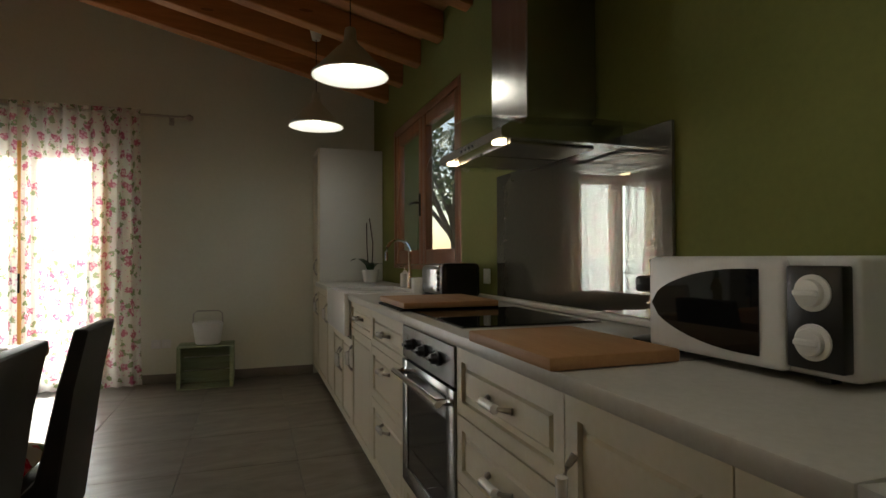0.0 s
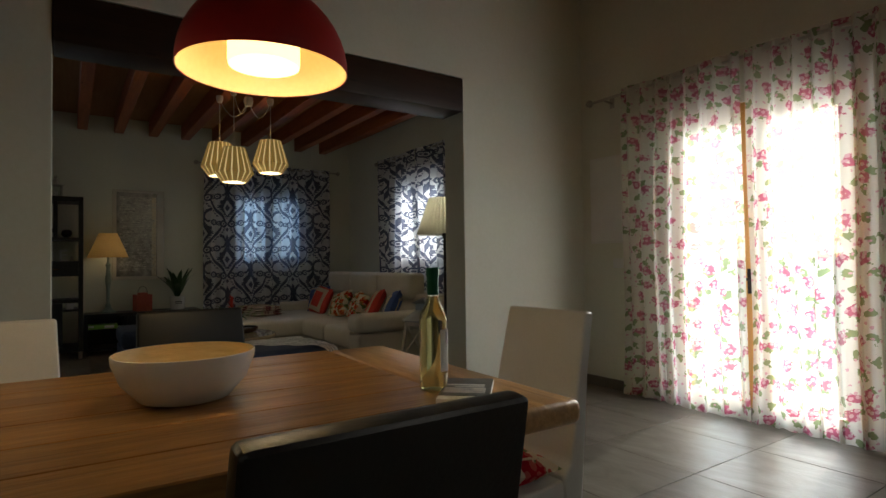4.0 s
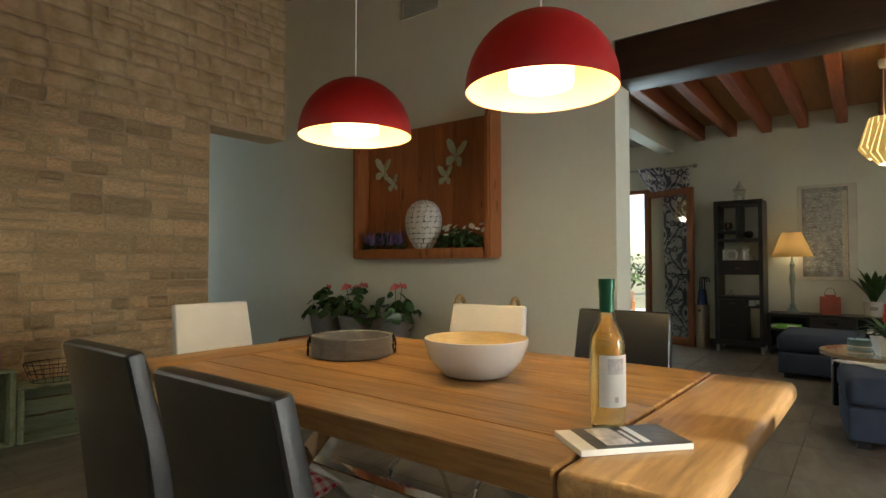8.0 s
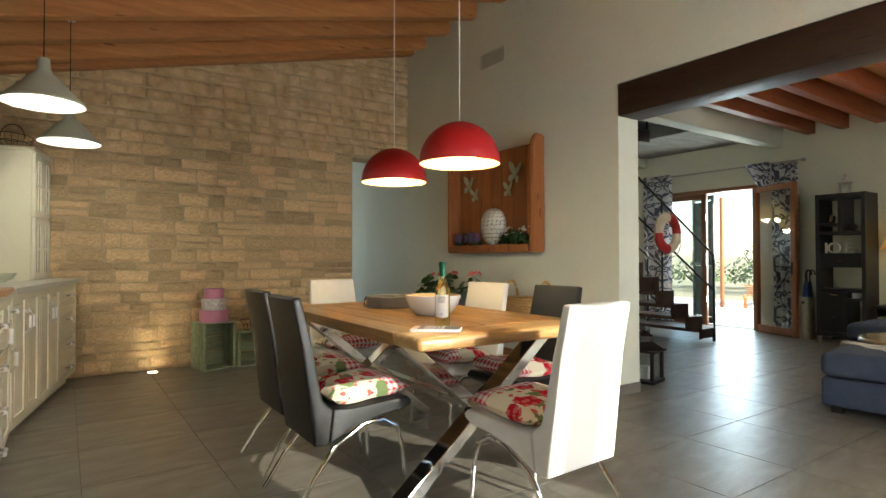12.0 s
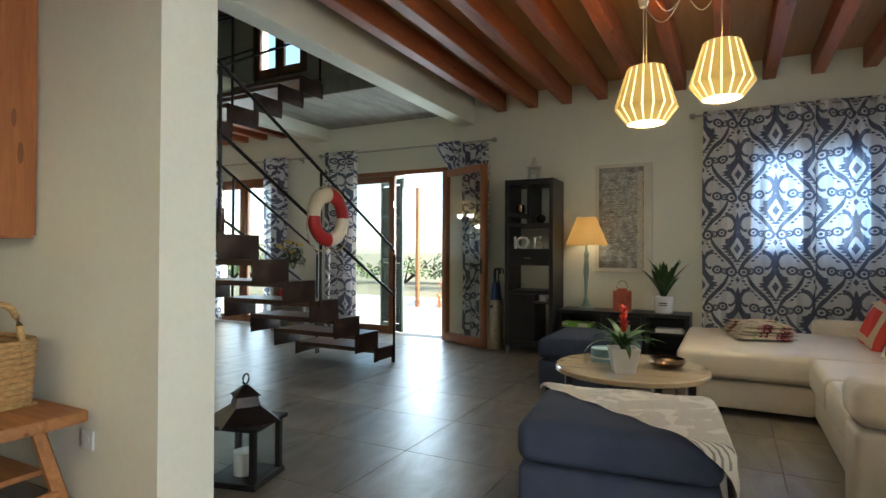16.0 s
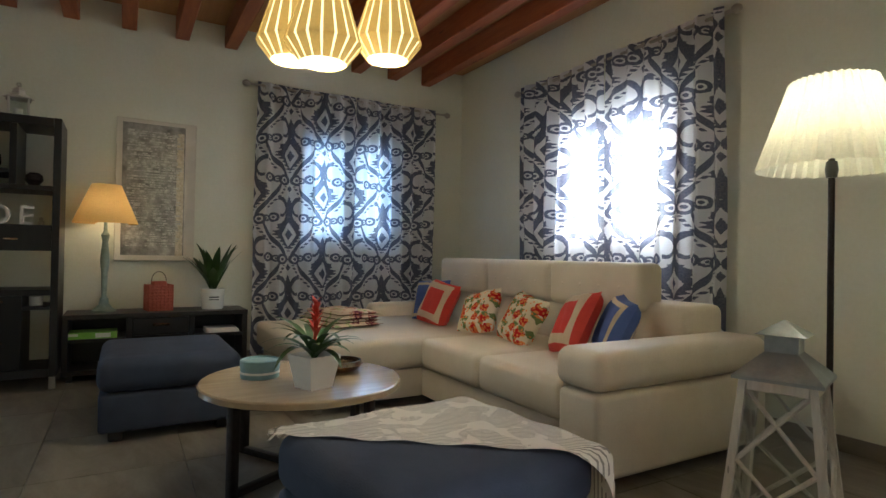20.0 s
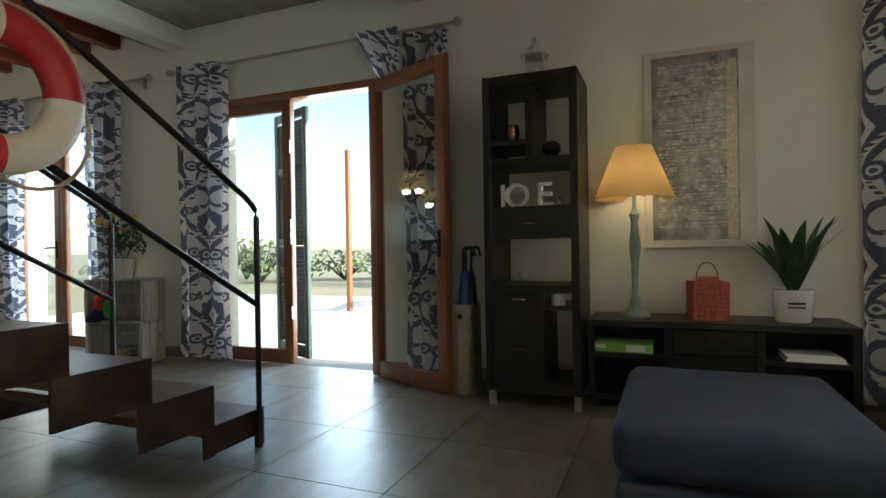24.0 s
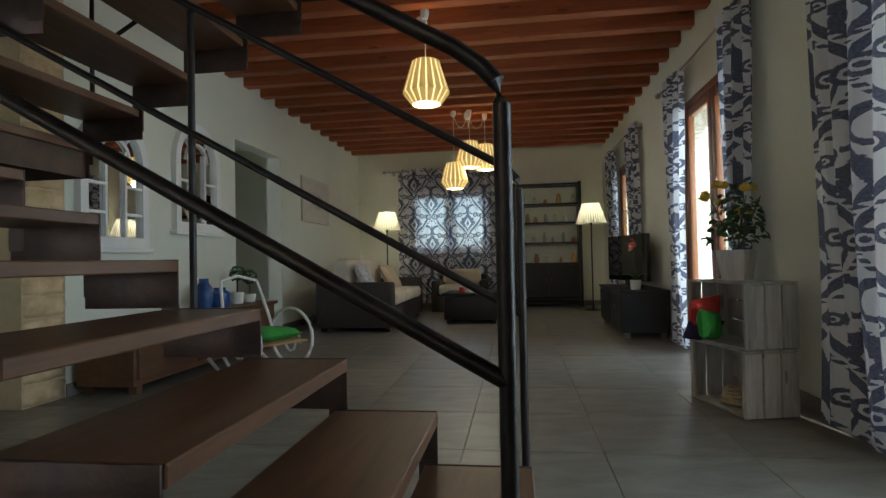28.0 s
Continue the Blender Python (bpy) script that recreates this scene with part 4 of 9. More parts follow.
cabinet(-2.785, -2.185, [("drawer", 0.72, ZT, 1), ("door", ZB, 0.72, 1)], "cream framed cabinet with a drawer over a door")
cabinet(-2.185, -1.385, [("door", ZB, 0.64, 2)], "cream framed sink cabinet with two doors", "sink_cabinet", 0.64)
cabinet(-1.385, -1.00, [("door", ZB, ZT, 1)], "cream framed cabinet with one door beyond the sink")
cabinet(-1.00, -0.36, [("door", ZB, ZT, 1)], "cream framed dishwasher front next to the tall unit")
tc = thing("tall_cabinet", "tall cream cabinet with split doors in the corner", "kitchen cabinet", pose(0, 0, 0))
part("body", boxes((CF + 0.022, -0.005, -0.35, YN - 0.002, 0.09, 2.17), (CF + 0.07, -0.005, -0.35, YN - 0.002, 0, 0.088), bev=0.002), "cab_white", tc)
for z0, z1 in ((0.09, 0.92), (0.924, 2.165)):
    d = part("door", shaker(bm_new(), -0.348, YN - 0.006, z0, z1), "cab", tc)
    part("handle", bow_handle(bm_new(), (0.98 if z0 > 0.5 else 0.66), (1.13 if z0 > 0.5 else 0.81), CF, -0.315, True), "nickel", d)
# worktop, in front of and behind the sink and the hob
wt = box(bm_new(), CF - 0.02, -0.004, -5.187, -2.185, 0.882, 0.92, 0.006, 2)
we = [BEND @ Vector((x, y, 0)) for x, y in ((CF - 0.02, -5.41), (-0.004, -5.41), (-0.004, -7.20), (CF - 0.02, -7.31))]
slab(wt, [(v.x, v.y) for v in we] + [], 0.882, 0.92)
box(wt, -0.12, -0.004, -2.185, -1.385, 0.882, 0.92)
box(wt, CF - 0.02, -0.004, -1.385, -0.352, 0.882, 0.92, 0.006, 2)
solid("worktop", wt, "worktop", "pale laminate worktop along the green wall", "worktop")
solid("worktop_joint", boxes((CF - 0.021, -0.15, -4.627, -4.624, 0.9195, 0.9206)), "plastic_black", "thin dark joint line across the worktop", "joint")
solid("wall_upstand", box(bm_new(), -0.035, -0.004, -5.185, -2.785, 0.921, 0.945, 0.008, 2), "white_paint", "white rounded sealing strip along the worktop", "trim")
# farmhouse sink
sk = thing("sink", "white ceramic farmhouse sink with drainer", "sink", pose(0, 0, 0))
bm = boxes((CF - 0.045, CF - 0.005, -2.181, -1.389, 0.66, 0.925), bev=0.012)
part("apron", bm, "china", sk)
bm = bm_new()
for r in ((CF - 0.004, -0.53, -2.179, -1.391, 0.74, 0.924), (-0.17, -0.125, -2.179, -1.391, 0.74, 0.924), (-0.53, -0.17, -2.179, -2.135, 0.74, 0.924), (-0.53, -0.17, -1.435, -1.391, 0.74, 0.924), (-0.53, -0.17, -1.805, -1.775, 0.74, 0.915), (-0.53, -0.17, -2.135, -1.435, 0.735, 0.75)):
    box(bm, *r, bev=0.006)
part("basins", bm, "china", sk)
tp = thing("tap", "tall chrome swan-neck kitchen tap", "tap", pose(-0.14, -1.805, 0.921))
bm = lathe(bm_new(), [(0.026, 0), (0.026, 0.01), (0.02, 0.03), (0.018, 0.1), (0.014, 0.12)], seg=16)
part("base", bm, "chrome", tp)
part("spout", tube(bm_new(), [(0, 0, 0.11), (0, 0, 0.26)] + [(-0.085 + 0.085 * math.cos(a), 0, 0.26 + 0.085 * math.sin(a)) for a in (i * math.pi / 8 for i in range(1, 9))] + [(-0.17, 0, 0.20)], 0.011, 10), "chrome", tp)
part("lever", tube(bm_new(), [(0, -0.015, 0.06), (-0.01, -0.06, 0.075), (-0.02, -0.10, 0.085)], 0.006, 8), "chrome", tp)
# oven
ov = thing("oven", "stainless built-in oven with dark glass door", "oven", pose(0, 0, 0))
part("body", boxes((CF + 0.02, -0.02, -4.021, -3.429, 0.262, 0.878)), "plastic_black", ov)
pn = part("control_panel", box(bm_new(), CF - 0.006, CF + 0.018, -4.021, -3.429, 0.75, 0.876, 0.003, 1), "steel", ov)
for y in (-3.575, -3.725, -3.875):
    bm = lathe(bm_new(), [(0.024, 0), (0.024, 0.006), (0.019, 0.008), (0.017, 0.028), (0.004, 0.03)], seg=18)
    box(bm, -0.006, 0.006, -0.019, 0.019, 0.026, 0.038, 0.002, 1)
    turned(bm, Matrix.Translation((CF - 0.007, y, 0.815)) @ Matrix.Rotation(radians(-90), 4, "Y"))
    part("knob", bm, "plastic_black", pn)
dr = part("door", boxes((CF - 0.008, CF + 0.016, -4.021, -3.955, 0.266, 0.742), (CF - 0.008, CF + 0.016, -3.495, -3.429, 0.266, 0.742), (CF - 0.008, CF + 0.016, -3.955, -3.495, 0.64, 0.742), (CF - 0.008, CF + 0.016, -3.955, -3.495, 0.266, 0.33), bev=0.002), "steel", ov)
part("glass", boxes((CF - 0.004, CF + 0.012, -3.954, -3.496, 0.331, 0.639)), "black_glass", dr)
bm = tube(bm_new(), [(CF - 0.05, -3.995, 0.70), (CF - 0.05, -3.455, 0.70)], 0.011, 12)
for y in (-3.975, -3.475):
    tube(bm, [(CF - 0.05, y, 0.70), (CF - 0.006, y, 0.70)], 0.012, 8)
part("handle", bm, "chrome", dr)
od = part("drawer", shaker(bm_new(), -4.021, -3.429, 0.092, 0.258), "cab", ov)
part("handle", bow_handle(bm_new(), -3.795, -3.655, CF, 0.18), "nickel", od)
part("plinth", boxes((CF + 0.07, -0.02, -4.023, -3.427, 0.0, 0.088)), "cab", ov)
# hob
hb = thing("hob", "black glass induction hob set in the worktop", "hob", pose(-0.32, -3.685, 0.921))
part("glass", box(bm_new(), -0.26, 0.24, -0.295, 0.295, 0.0, 0.006, 0.002, 1), "black_glass", hb)
part("rim", boxes((-0.265, 0.245, -0.30, 0.30, -0.0005, 0.0025)), "steel", hb)
# hood
hd = thing("cooker_hood", "stainless chimney hood with curved glass canopy", "cooker hood", pose(0, -3.705, 0))
part("chimney", box(bm_new(), -0.29, -0.006, -0.15, 0.15, 1.60, 2.78, 0.004, 1), "steel", hd)
bm = bm_new()
prism(bm, [(-0.46, 1.52), (-0.006, 1.52), (-0.006, 1.60), (-0.30, 1.61), (-0.42, 1.575), (-0.46, 1.55)], "y", -0.30, 0.30)
bd = part("body", bm, "steel", hd)
bm = bm_new()
prev = None
for i in range(13):
    a = -1 + 2 * i / 12
    y, z = a * 0.46, 1.64 - 0.10 * a * a
    cur = [bm.verts.new((-0.50 + 0.03 * a * a, y, z - 0.02)), bm.verts.new((-0.006, y, z)), bm.verts.new((-0.006, y, z + 0.007)), bm.verts.new((-0.50 + 0.03 * a * a, y, z - 0.013))]
    if prev:
        for k in range(4):
            bm.faces.new((prev[k], prev[(k + 1) % 4], cur[(k + 1) % 4], cur[k]))
    prev = cur
part("canopy", bm, "clear_glass", hd, "curved clear glass canopy")
part("filter", boxes((-0.40, -0.08, -0.24, -0.01, 1.514, 1.519), (-0.40, -0.08, 0.01, 0.24, 1.514, 1.519)), "nickel", bd)
bm = bm_new()
for y in (-0.22, 0.22):
    lathe(bm, [(0.001, 0), (0.024, 0), (0.024, 0.006), (0.001, 0.006)], (-0.43, y, 1.513), 16)
part("lamp", bm, "bulb", bd, "small lit spotlights under the hood")
bm = bm_new()
for k in range(4):
    box(bm, -0.463, -0.458, -0.06 + 0.035 * k, -0.045 + 0.035 * k, 1.53, 1.54)
part("buttons", bm, "plastic_black", bd)
# glass splashback
sp = solid("splashback", boxes((-0.016, -0.005, -4.245, -3.005, 0.948, 1.55)), "splash" if "splash" in M else "clear_glass", "large grey glass splashback behind the hob", "splashback")


# small kitchen things
def cutting_board(at, w, d, label, feet=False):
    ob = thing("cutting_board", label, "cutting board", at)
    part("board", box(bm_new(), -w / 2, w / 2, -d / 2, d / 2, 0.012 if feet else 0.0, 0.038 if feet else 0.028, 0.006, 2), "board_wood", ob)
    if feet:
        for k in range(9):
            y = -d / 2 + 0.03 + k * (d - 0.06) / 8
            bm = tube(bm_new(), [(-w / 2 - 0.01, y, 0.006), (w / 2 + 0.01, y, 0.006)], 0.006, 6)
            part("rack_bar", bm, "plastic_black", ob, "dark bar of the rack")
    return ob


cutting_board(pose(-0.505, -4.43, 0.9215), 0.31, 0.42, "large beech cutting board lying beside the hob")
cutting_board(pose(-0.41, -3.20, 0.9215), 0.42, 0.44, "beech board on a dark rack beyond the hob", True)
mw = thing("microwave", "white microwave oven with two dials", "microwave", pose(-0.126, -4.70, 0.921, 0, 0, 2) @ Matrix.Diagonal((0.92, 0.92, 0.92, 1)))
part("case", box(bm_new(), -0.17, 0.15, -0.265, 0.225, 0.012, 0.240, 0.012, 3), "plastic_white", mw)
md = part("door", box(bm_new(), -0.20, -0.172, -0.146, 0.225, 0.014, 0.238, 0.014, 3), "plastic_white", mw)
bm = bm_new()
slab(bm, [(0.207 - 0.30 * s, 0.126 + 0.088 * math.sin(math.pi / 2 * min(1, s * 1.12)) ** 0.52) for s in (i / 14 for i in range(15))] + [(0.207 - 0.30 * s, 0.126 - 0.088 * math.sin(math.pi / 2 * min(1, s * 1.12)) ** 0.52) for s in (i / 14 for i in range(14, 0, -1))], -0.004, 0.003)
turned(bm, Matrix.Translation((-0.2005, 0, 0)) @ Matrix(((0, 0, -1, 0), (1, 0, 0, 0), (0, 1, 0, 0), (0, 0, 0, 1))))
part("glass", bm, "black_glass", md, "dark oval door window")
pn = part("control_panel", boxes((-0.201, -0.172, -0.257, -0.152, 0.03, 0.222), bev=0.004), "plastic_black", mw)
for z in (0.172, 0.082):
    bm = lathe(bm_new(), [(0.034, 0), (0.034, 0.005), (0.026, 0.008), (0.0255, 0.017), (0.024, 0.019), (0.002, 0.019)], seg=24)
    box(bm, -0.006, 0.006, -0.023, 0.023, 0.018, 0.027, 0.003, 1)
    turned(bm, Matrix.Translation((-0.2015, -0.2045, z)) @ Matrix.Rotation(radians(-90), 4, "Y"))
    part("dial", bm, "white_paint", pn)
for x in (-0.15, 0.1):
    for y in (-0.2, 0.17):
        part("foot", boxes((x, x + 0.03, y, y + 0.03, 0, 0.012)), "plastic_black", mw)
cm = thing("coffee_machine", "small black capsule coffee machine", "coffee machine", pose(-0.16, -4.415, 0.921, 0, 0, 10) @ Matrix.Diagonal((0.85, 0.85, 0.80, 1)))
part("body", box(bm_new(), -0.03, 0.16, -0.055, 0.055, 0.0, 0.24, 0.02, 3), "plastic_black", cm)
part("head", box(bm_new(), -0.13, 0.02, -0.045, 0.045, 0.165, 0.215, 0.012, 2), "plastic_black", cm)
bm = lathe(bm_new(), [(0.062, 0), (0.065, 0.02), (0.05, 0.024), (0.001, 0.024)], (-0.09, 0, 0), 20)
part("drip_tray", bm, "plastic_black", cm)
part("lever", tube(bm_new(), [(0.03, -0.04, 0.245), (-0.05, -0.045, 0.262), (-0.05, 0.045, 0.262), (0.03, 0.04, 0.245)], 0.007, 8), "chrome", cm)
ts = thing("toaster", "black and steel two-slot toaster", "toaster", pose(-0.19, -2.77, 0.921, 0, 0, 8))
part("body", box(bm_new(), -0.10, 0.12, -0.085, 0.16, 0.015, 0.185, 0.035, 4), "steel", ts)
part("end", box(bm_new(), -0.102, 0.122, -0.115, -0.08, 0.006, 0.190, 0.03, 4), "plastic_black", ts)
part("base", box(bm_new(), -0.095, 0.115, -0.11, 0.155, 0.0, 0.02, 0.006, 1), "plastic_black", ts)
# black strips on the closed top paint the shade inside the slots
part("slot", boxes((-0.06, -0.03, -0.05, 0.12, 0.184, 0.1865), (0.03, 0.06, -0.05, 0.12, 0.184, 0.1865)), "plastic_black", ts)
bm = bm_new()
for k in range(4):
    lathe(bm, [(0.009, 0), (0.008, 0.006), (0.001, 0.006)], (0, 0, 0), 10)
    turned(bm, Matrix.Translation((0, 0, 0.0)))
    bmesh.ops.translate(bm, verts=bm.verts[-30:], vec=(0.03 * k, 0, 0))
turned(bm, Matrix.Translation((-0.103, -0.06, 0.05)) @ Matrix.Rotation(radians(-90), 4, "Y"))
part("button", bm, "chrome", ts)
solid("canister", lathe(bm_new(), [(0.001, 0), (0.058, 0), (0.06, 0.01), (0.06, 0.088), (0.057, 0.095), (0.001, 0.095)], seg=24), "china", "cream ceramic canister on the worktop", "canister", pose(-0.20, -2.27, 0.921))
sd = thing("soap_dispenser", "white soap dispenser with chrome pump beside the tap", "soap dispenser", pose(-0.11, -1.56, 0.921))
part("bottle", lathe(bm_new(), [(0.001, 0), (0.034, 0), (0.036, 0.01), (0.036, 0.10), (0.014, 0.115), (0.012, 0.125)], seg=18), "china", sd)
part("pump", tube(bm_new(), [(0, 0, 0.12), (0, 0, 0.155), (-0.045, 0, 0.15)], 0.006, 8), "chrome", sd)


def strap_leaf(bm, length, width, bend, lean, turn, n=7, base=(0, 0, 0), curl=0.15):
    """A long arching leaf with a keel."""
    rows = []
    x = z = 0.0
    a = lean
    for i in range(n + 1):
        f = i / n
        w = width * (math.sin(math.pi * min(1, 0.18 + 0.82 * f)) ** 0.8) * 0.5 + 0.0008
        rows.append((x, z, w))
        x += math.cos(a) * length / n
        z += math.sin(a) * length / n
        a -= bend / n
    ct, st = math.cos(turn), math.sin(turn)
    vr = []
    for x, z, w in rows:
        vr.append([bm.verts.new((base[0] + x * ct - s * w * st, base[1] + x * st + s * w * ct, base[2] + z + abs(s) * w * curl)) for s in (-1, 0, 1)])
    for p, q in zip(vr, vr[1:]):
        for k in (0, 1):
            bm.faces.new((p[k], p[k + 1], q[k + 1], q[k]))
    return bm


orc = thing("orchid", "potted orchid with bare stems beside the sink", "potted plant", pose(-0.20, -0.72, 0.921) @ Matrix.Diagonal((1.3, 1.3, 1.15, 1)))
part("pot", lathe(bm_new(), [(0.001, 0), (0.045, 0), (0.06, 0.10), (0.054, 0.10), (0.046, 0.085), (0.001, 0.085)], seg=20), "china", orc)
bm = bm_new()
for k, (t, ln) in enumerate(((2.2, 0.24), (4.4, 0.17), (0.4, 0.15))):
    strap_leaf(bm, ln, 0.06, 1.9, 1.2, t, base=(0, 0, 0.085))
part("leaves", bm, "leaf", orc)
part("stem", tube(bm_new(), [(0.01, 0, 0.08), (0.02, 0.01, 0.3), (0.0, 0.03, 0.5)], 0.004, 6), "soil", orc)
part("stem", tube(bm_new(), [(-0.01, 0.01, 0.08), (-0.02, 0.02, 0.28), (-0.03, -0.02, 0.46)], 0.004, 6), "soil", orc)


def socket(at, n=1, mat="plastic_white"):
    ob = thing("wall_socket", "white plastic wall socket plate", "socket", at, "sockets")
    for k in range(n):
        part("plate", box(bm_new(), 0.085 * k - 0.04, 0.085 * k + 0.04, -0.010, 0, -0.04, 0.04, 0.004, 1), mat, ob)
        bm = lathe(bm_new(), [(0.020, 0), (0.020, 0.002), (0.001, 0.001)], (0, 0, 0), 16)
        turned(bm, Matrix.Translation((0.085 * k, -0.0105, 0)) @ Matrix.Rotation(radians(90), 4, "X"))
        part("cup", bm, "white_paint", ob)
    return ob


socket(pose(-2.02, YN, 0.36), 2)
socket(pose(-0.004, -2.86, 1.04, 0, 0, -90))
socket(pose(XP + 0.001, -4.25, 0.34, 0, 0, 90), 1)
# meter box and switches on the north wall
mb = thing("meter_box", "flat cream meter box door set in the wall", "meter box", pose(-4.235, YN, 1.60))
part("frame", boxes((-0.19, 0.19, -0.012, 0, -0.37, 0.37), bev=0.003), "white_paint", mb)
part("door", box(bm_new(), -0.175, 0.175, -0.018, -0.012, -0.355, 0.355, 0.002, 1), "white_paint", mb)
sw = thing("light_switch", "double white light switch", "switch", pose(-4.12, YN, 1.06))
part("plate", box(bm_new(), -0.075, 0.075, -0.010, 0, -0.04, 0.04, 0.003, 1), "plastic_white", sw)
part("rocker", boxes((-0.066, -0.002, -0.014, -0.010, -0.032, 0.032), (0.002, 0.066, -0.014, -0.010, -0.032, 0.032), bev=0.002), "white_paint", sw)


def crate(at, w, d, h, mat, label, slats=3, name="wooden_crate", open_side="front", group="crates"):
    """A slatted fruit crate; opens towards -y."""
    ob = thing(name, label, "crate", at, group)
    t = 0.012
    for x in (-w / 2, w / 2 - 0.022):
        for y in (-d / 2, d / 2 - 0.022):
            part("post", box(bm_new(), x, x + 0.022, y, y + 0.022, 0.0, h, 0.003, 1), mat, ob)
    sh = h / slats
    for k in range(slats):
        z0, z1 = k * sh + 0.006, (k + 1) * sh - 0.006
        part("slat", box(bm_new(), -w / 2, w / 2, d / 2 - 0.022 - t, d / 2 - 0.0225, z0, z1, 0.002, 1), mat, ob)
    sd_ = (d - 0.05) / slats
    for k in range(slats):
        y0 = -d / 2 + k * d / slats + 0.004
        y1 = y0 + d / slats - 0.008
        for x in (-w / 2 - t, w / 2):
            part("slat", box(bm_new(), x, x + t, y0, y1, 0.004, h - 0.004, 0.002, 1), mat, ob)
        part("slat", box(bm_new(), -w / 2 - t, w / 2 + t, y0, y1, h, h + t, 0.002, 1), mat, ob)
        part("slat", box(bm_new(), -w / 2 + 0.022, w / 2 - 0.022, y0, y1, 0.0, t, 0.002, 1), mat, ob)
    return ob


crate(pose(-1.58, -0.17, 0.0), 0.44, 0.30, 0.36, "crate_green", "weathered green wooden crate against the north wall")
bk = thing("lidded_bucket", "white plastic bucket with lid and handle on a crate", "bucket", pose(-1.57, -0.16, 0.3725))
part("body", lathe(bm_new(), [(0.001, 0), (0.095, 0), (0.105, 0.01), (0.125, 0.16), (0.125, 0.165)], seg=28), "plastic_white", bk)
part("lid", lathe(bm_new(), [(0.128, 0.160), (0.130, 0.185), (0.12, 0.195), (0.001, 0.195)], seg=28), "plastic_white", bk)
part("handle", tube(bm_new(), [(-0.125, 0, 0.17), (-0.12, 0, 0.27)] + [(-0.09 + 0.03 * 0, 0, 0.295), (0.09, 0, 0.295)] + [(0.12, 0, 0.27), (0.125, 0, 0.17)], 0.006, 8), "nickel", bk)
crate(pose(-2.12, YS + 0.21, 0.0, 0, 0, 192), 0.31, 0.30, 0.45, "crate_green", "upright pale green crate against the stone wall")
crate(pose(-2.59, YS + 0.20, 0.0, 0, 0, 176), 0.50, 0.30, 0.33, "crate_green", "low pale green crate against the stone wall")


def hat_box(at, r, h, mat, label):
    ob = thing("gift_box", label, "box", at, "stacked boxes")
    part("body", lathe(bm_new(), [(0.001, 0), (r, 0), (r, h * 0.72), (r - 0.002, h * 0.72)], seg=28), mat, ob)
    part("lid", lathe(bm_new(), [(r + 0.003, h * 0.66), (r + 0.003, h), (0.001, h)], seg=28), mat, ob)
    return ob


M["pink"] = surf("pink_card", (0.55, 0.20, 0.32), (0.62, 0.26, 0.38), 8, 0.7)
M["print_card"] = surf("printed_card", (0.30, 0.30, 0.34), (0.75, 0.70, 0.66), 38, 0.7)
hat_box(pose(-2.12, YS + 0.21, 0.4625), 0.135, 0.12, "pink", "round pink gift box on a crate")
hat_box(pose(-2.12, YS + 0.21, 0.5835), 0.115, 0.11, "print_card", "round patterned gift box in a stack")
hat_box(pose(-2.12, YS + 0.21, 0.6945), 0.092, 0.10, "pink", "small round pink gift box on top of a stack")


def wire_basket(at, w, d, h, label, handle=True):
    ob = thing("wire_basket", label, "basket", at)
    bm = bm_new()
    for k in range(3):
        f = 0.75 + 0.25 * k / 2
        tube(bm, [(w / 2 * f * math.cos(a), d / 2 * f * math.sin(a), 0.004 + h * k / 2) for a in (2 * math.pi * i / 24 for i in range(24))], 0.003 if k else 0.002, 5, True)
    for i in range(20):
        a = 2 * math.pi * i / 20
        tube(bm, [(w / 2 * 0.75 * math.cos(a), d / 2 * 0.75 * math.sin(a), 0.004), (w / 2 * math.cos(a), d / 2 * math.sin(a), h)], 0.0016, 4)
    tagged(part("wires", bm, "iron", ob), kind="stuff")
    if handle:
        part("handle", tube(bm_new(), [(w * 0.3 * math.cos(a), 0, h + h * 1.1 * math.sin(a)) for a in (math.pi * i / 10 for i in range(11))], 0.004, 6), "iron", ob)
    return ob


wire_basket(pose(-2.56, YS + 0.19, 0.343), 0.36, 0.26, 0.12, "oval dark wire basket on a low crate", False)
# glazed wall cabinet standing on the worktop by the stone wall
gc = thing("glazed_cabinet", "cream cabinet with small-paned glass doors on the worktop", "cabinet", BEND)
part("body", box(bm_new(), -0.40, -0.006, -7.185, -6.70, 0.921, 1.96, 0.003, 1), "cab", gc)
part("cornice", box(bm_new(), -0.425, -0.006, -7.187, -6.68, 1.96, 1.995, 0.01, 2), "cab", gc)
for k in range(2):
    y0, y1 = -7.18 + k * 0.24, -7.18 + (k + 1) * 0.24 - 0.006
    for z0, z1 in ((0.93, 1.43), (1.436, 1.95)):
        d = part("door", boxes((-0.424, -0.402, y0, y0 + 0.05, z0, z1), (-0.424, -0.402, y1 - 0.05, y1, z0, z1), (-0.424, -0.402, y0 + 0.05, y1 - 0.05, z0, z0 + 0.05), (-0.424, -0.402, y0 + 0.05, y1 - 0.05, z1 - 0.05, z1), (-0.422, -0.404, (y0 + y1) / 2 - 0.01, (y0 + y1) / 2 + 0.01, z0 + 0.05, z1 - 0.05), (-0.421, -0.405, y0 + 0.05, y1 - 0.05, (z0 + z1) / 2 - 0.01, (z0 + z1) / 2 + 0.01), bev=0.002), "cab", gc)
        part("pane", boxes((-0.414, -0.410, y0 + 0.04, y1 - 0.04, z0 + 0.04, z1 - 0.04)), "black_glass", d)
wire_basket(BEND @ pose(-0.22, -6.90, 1.996), 0.28, 0.42, 0.10, "dark wire basket on top of the glazed cabinet")
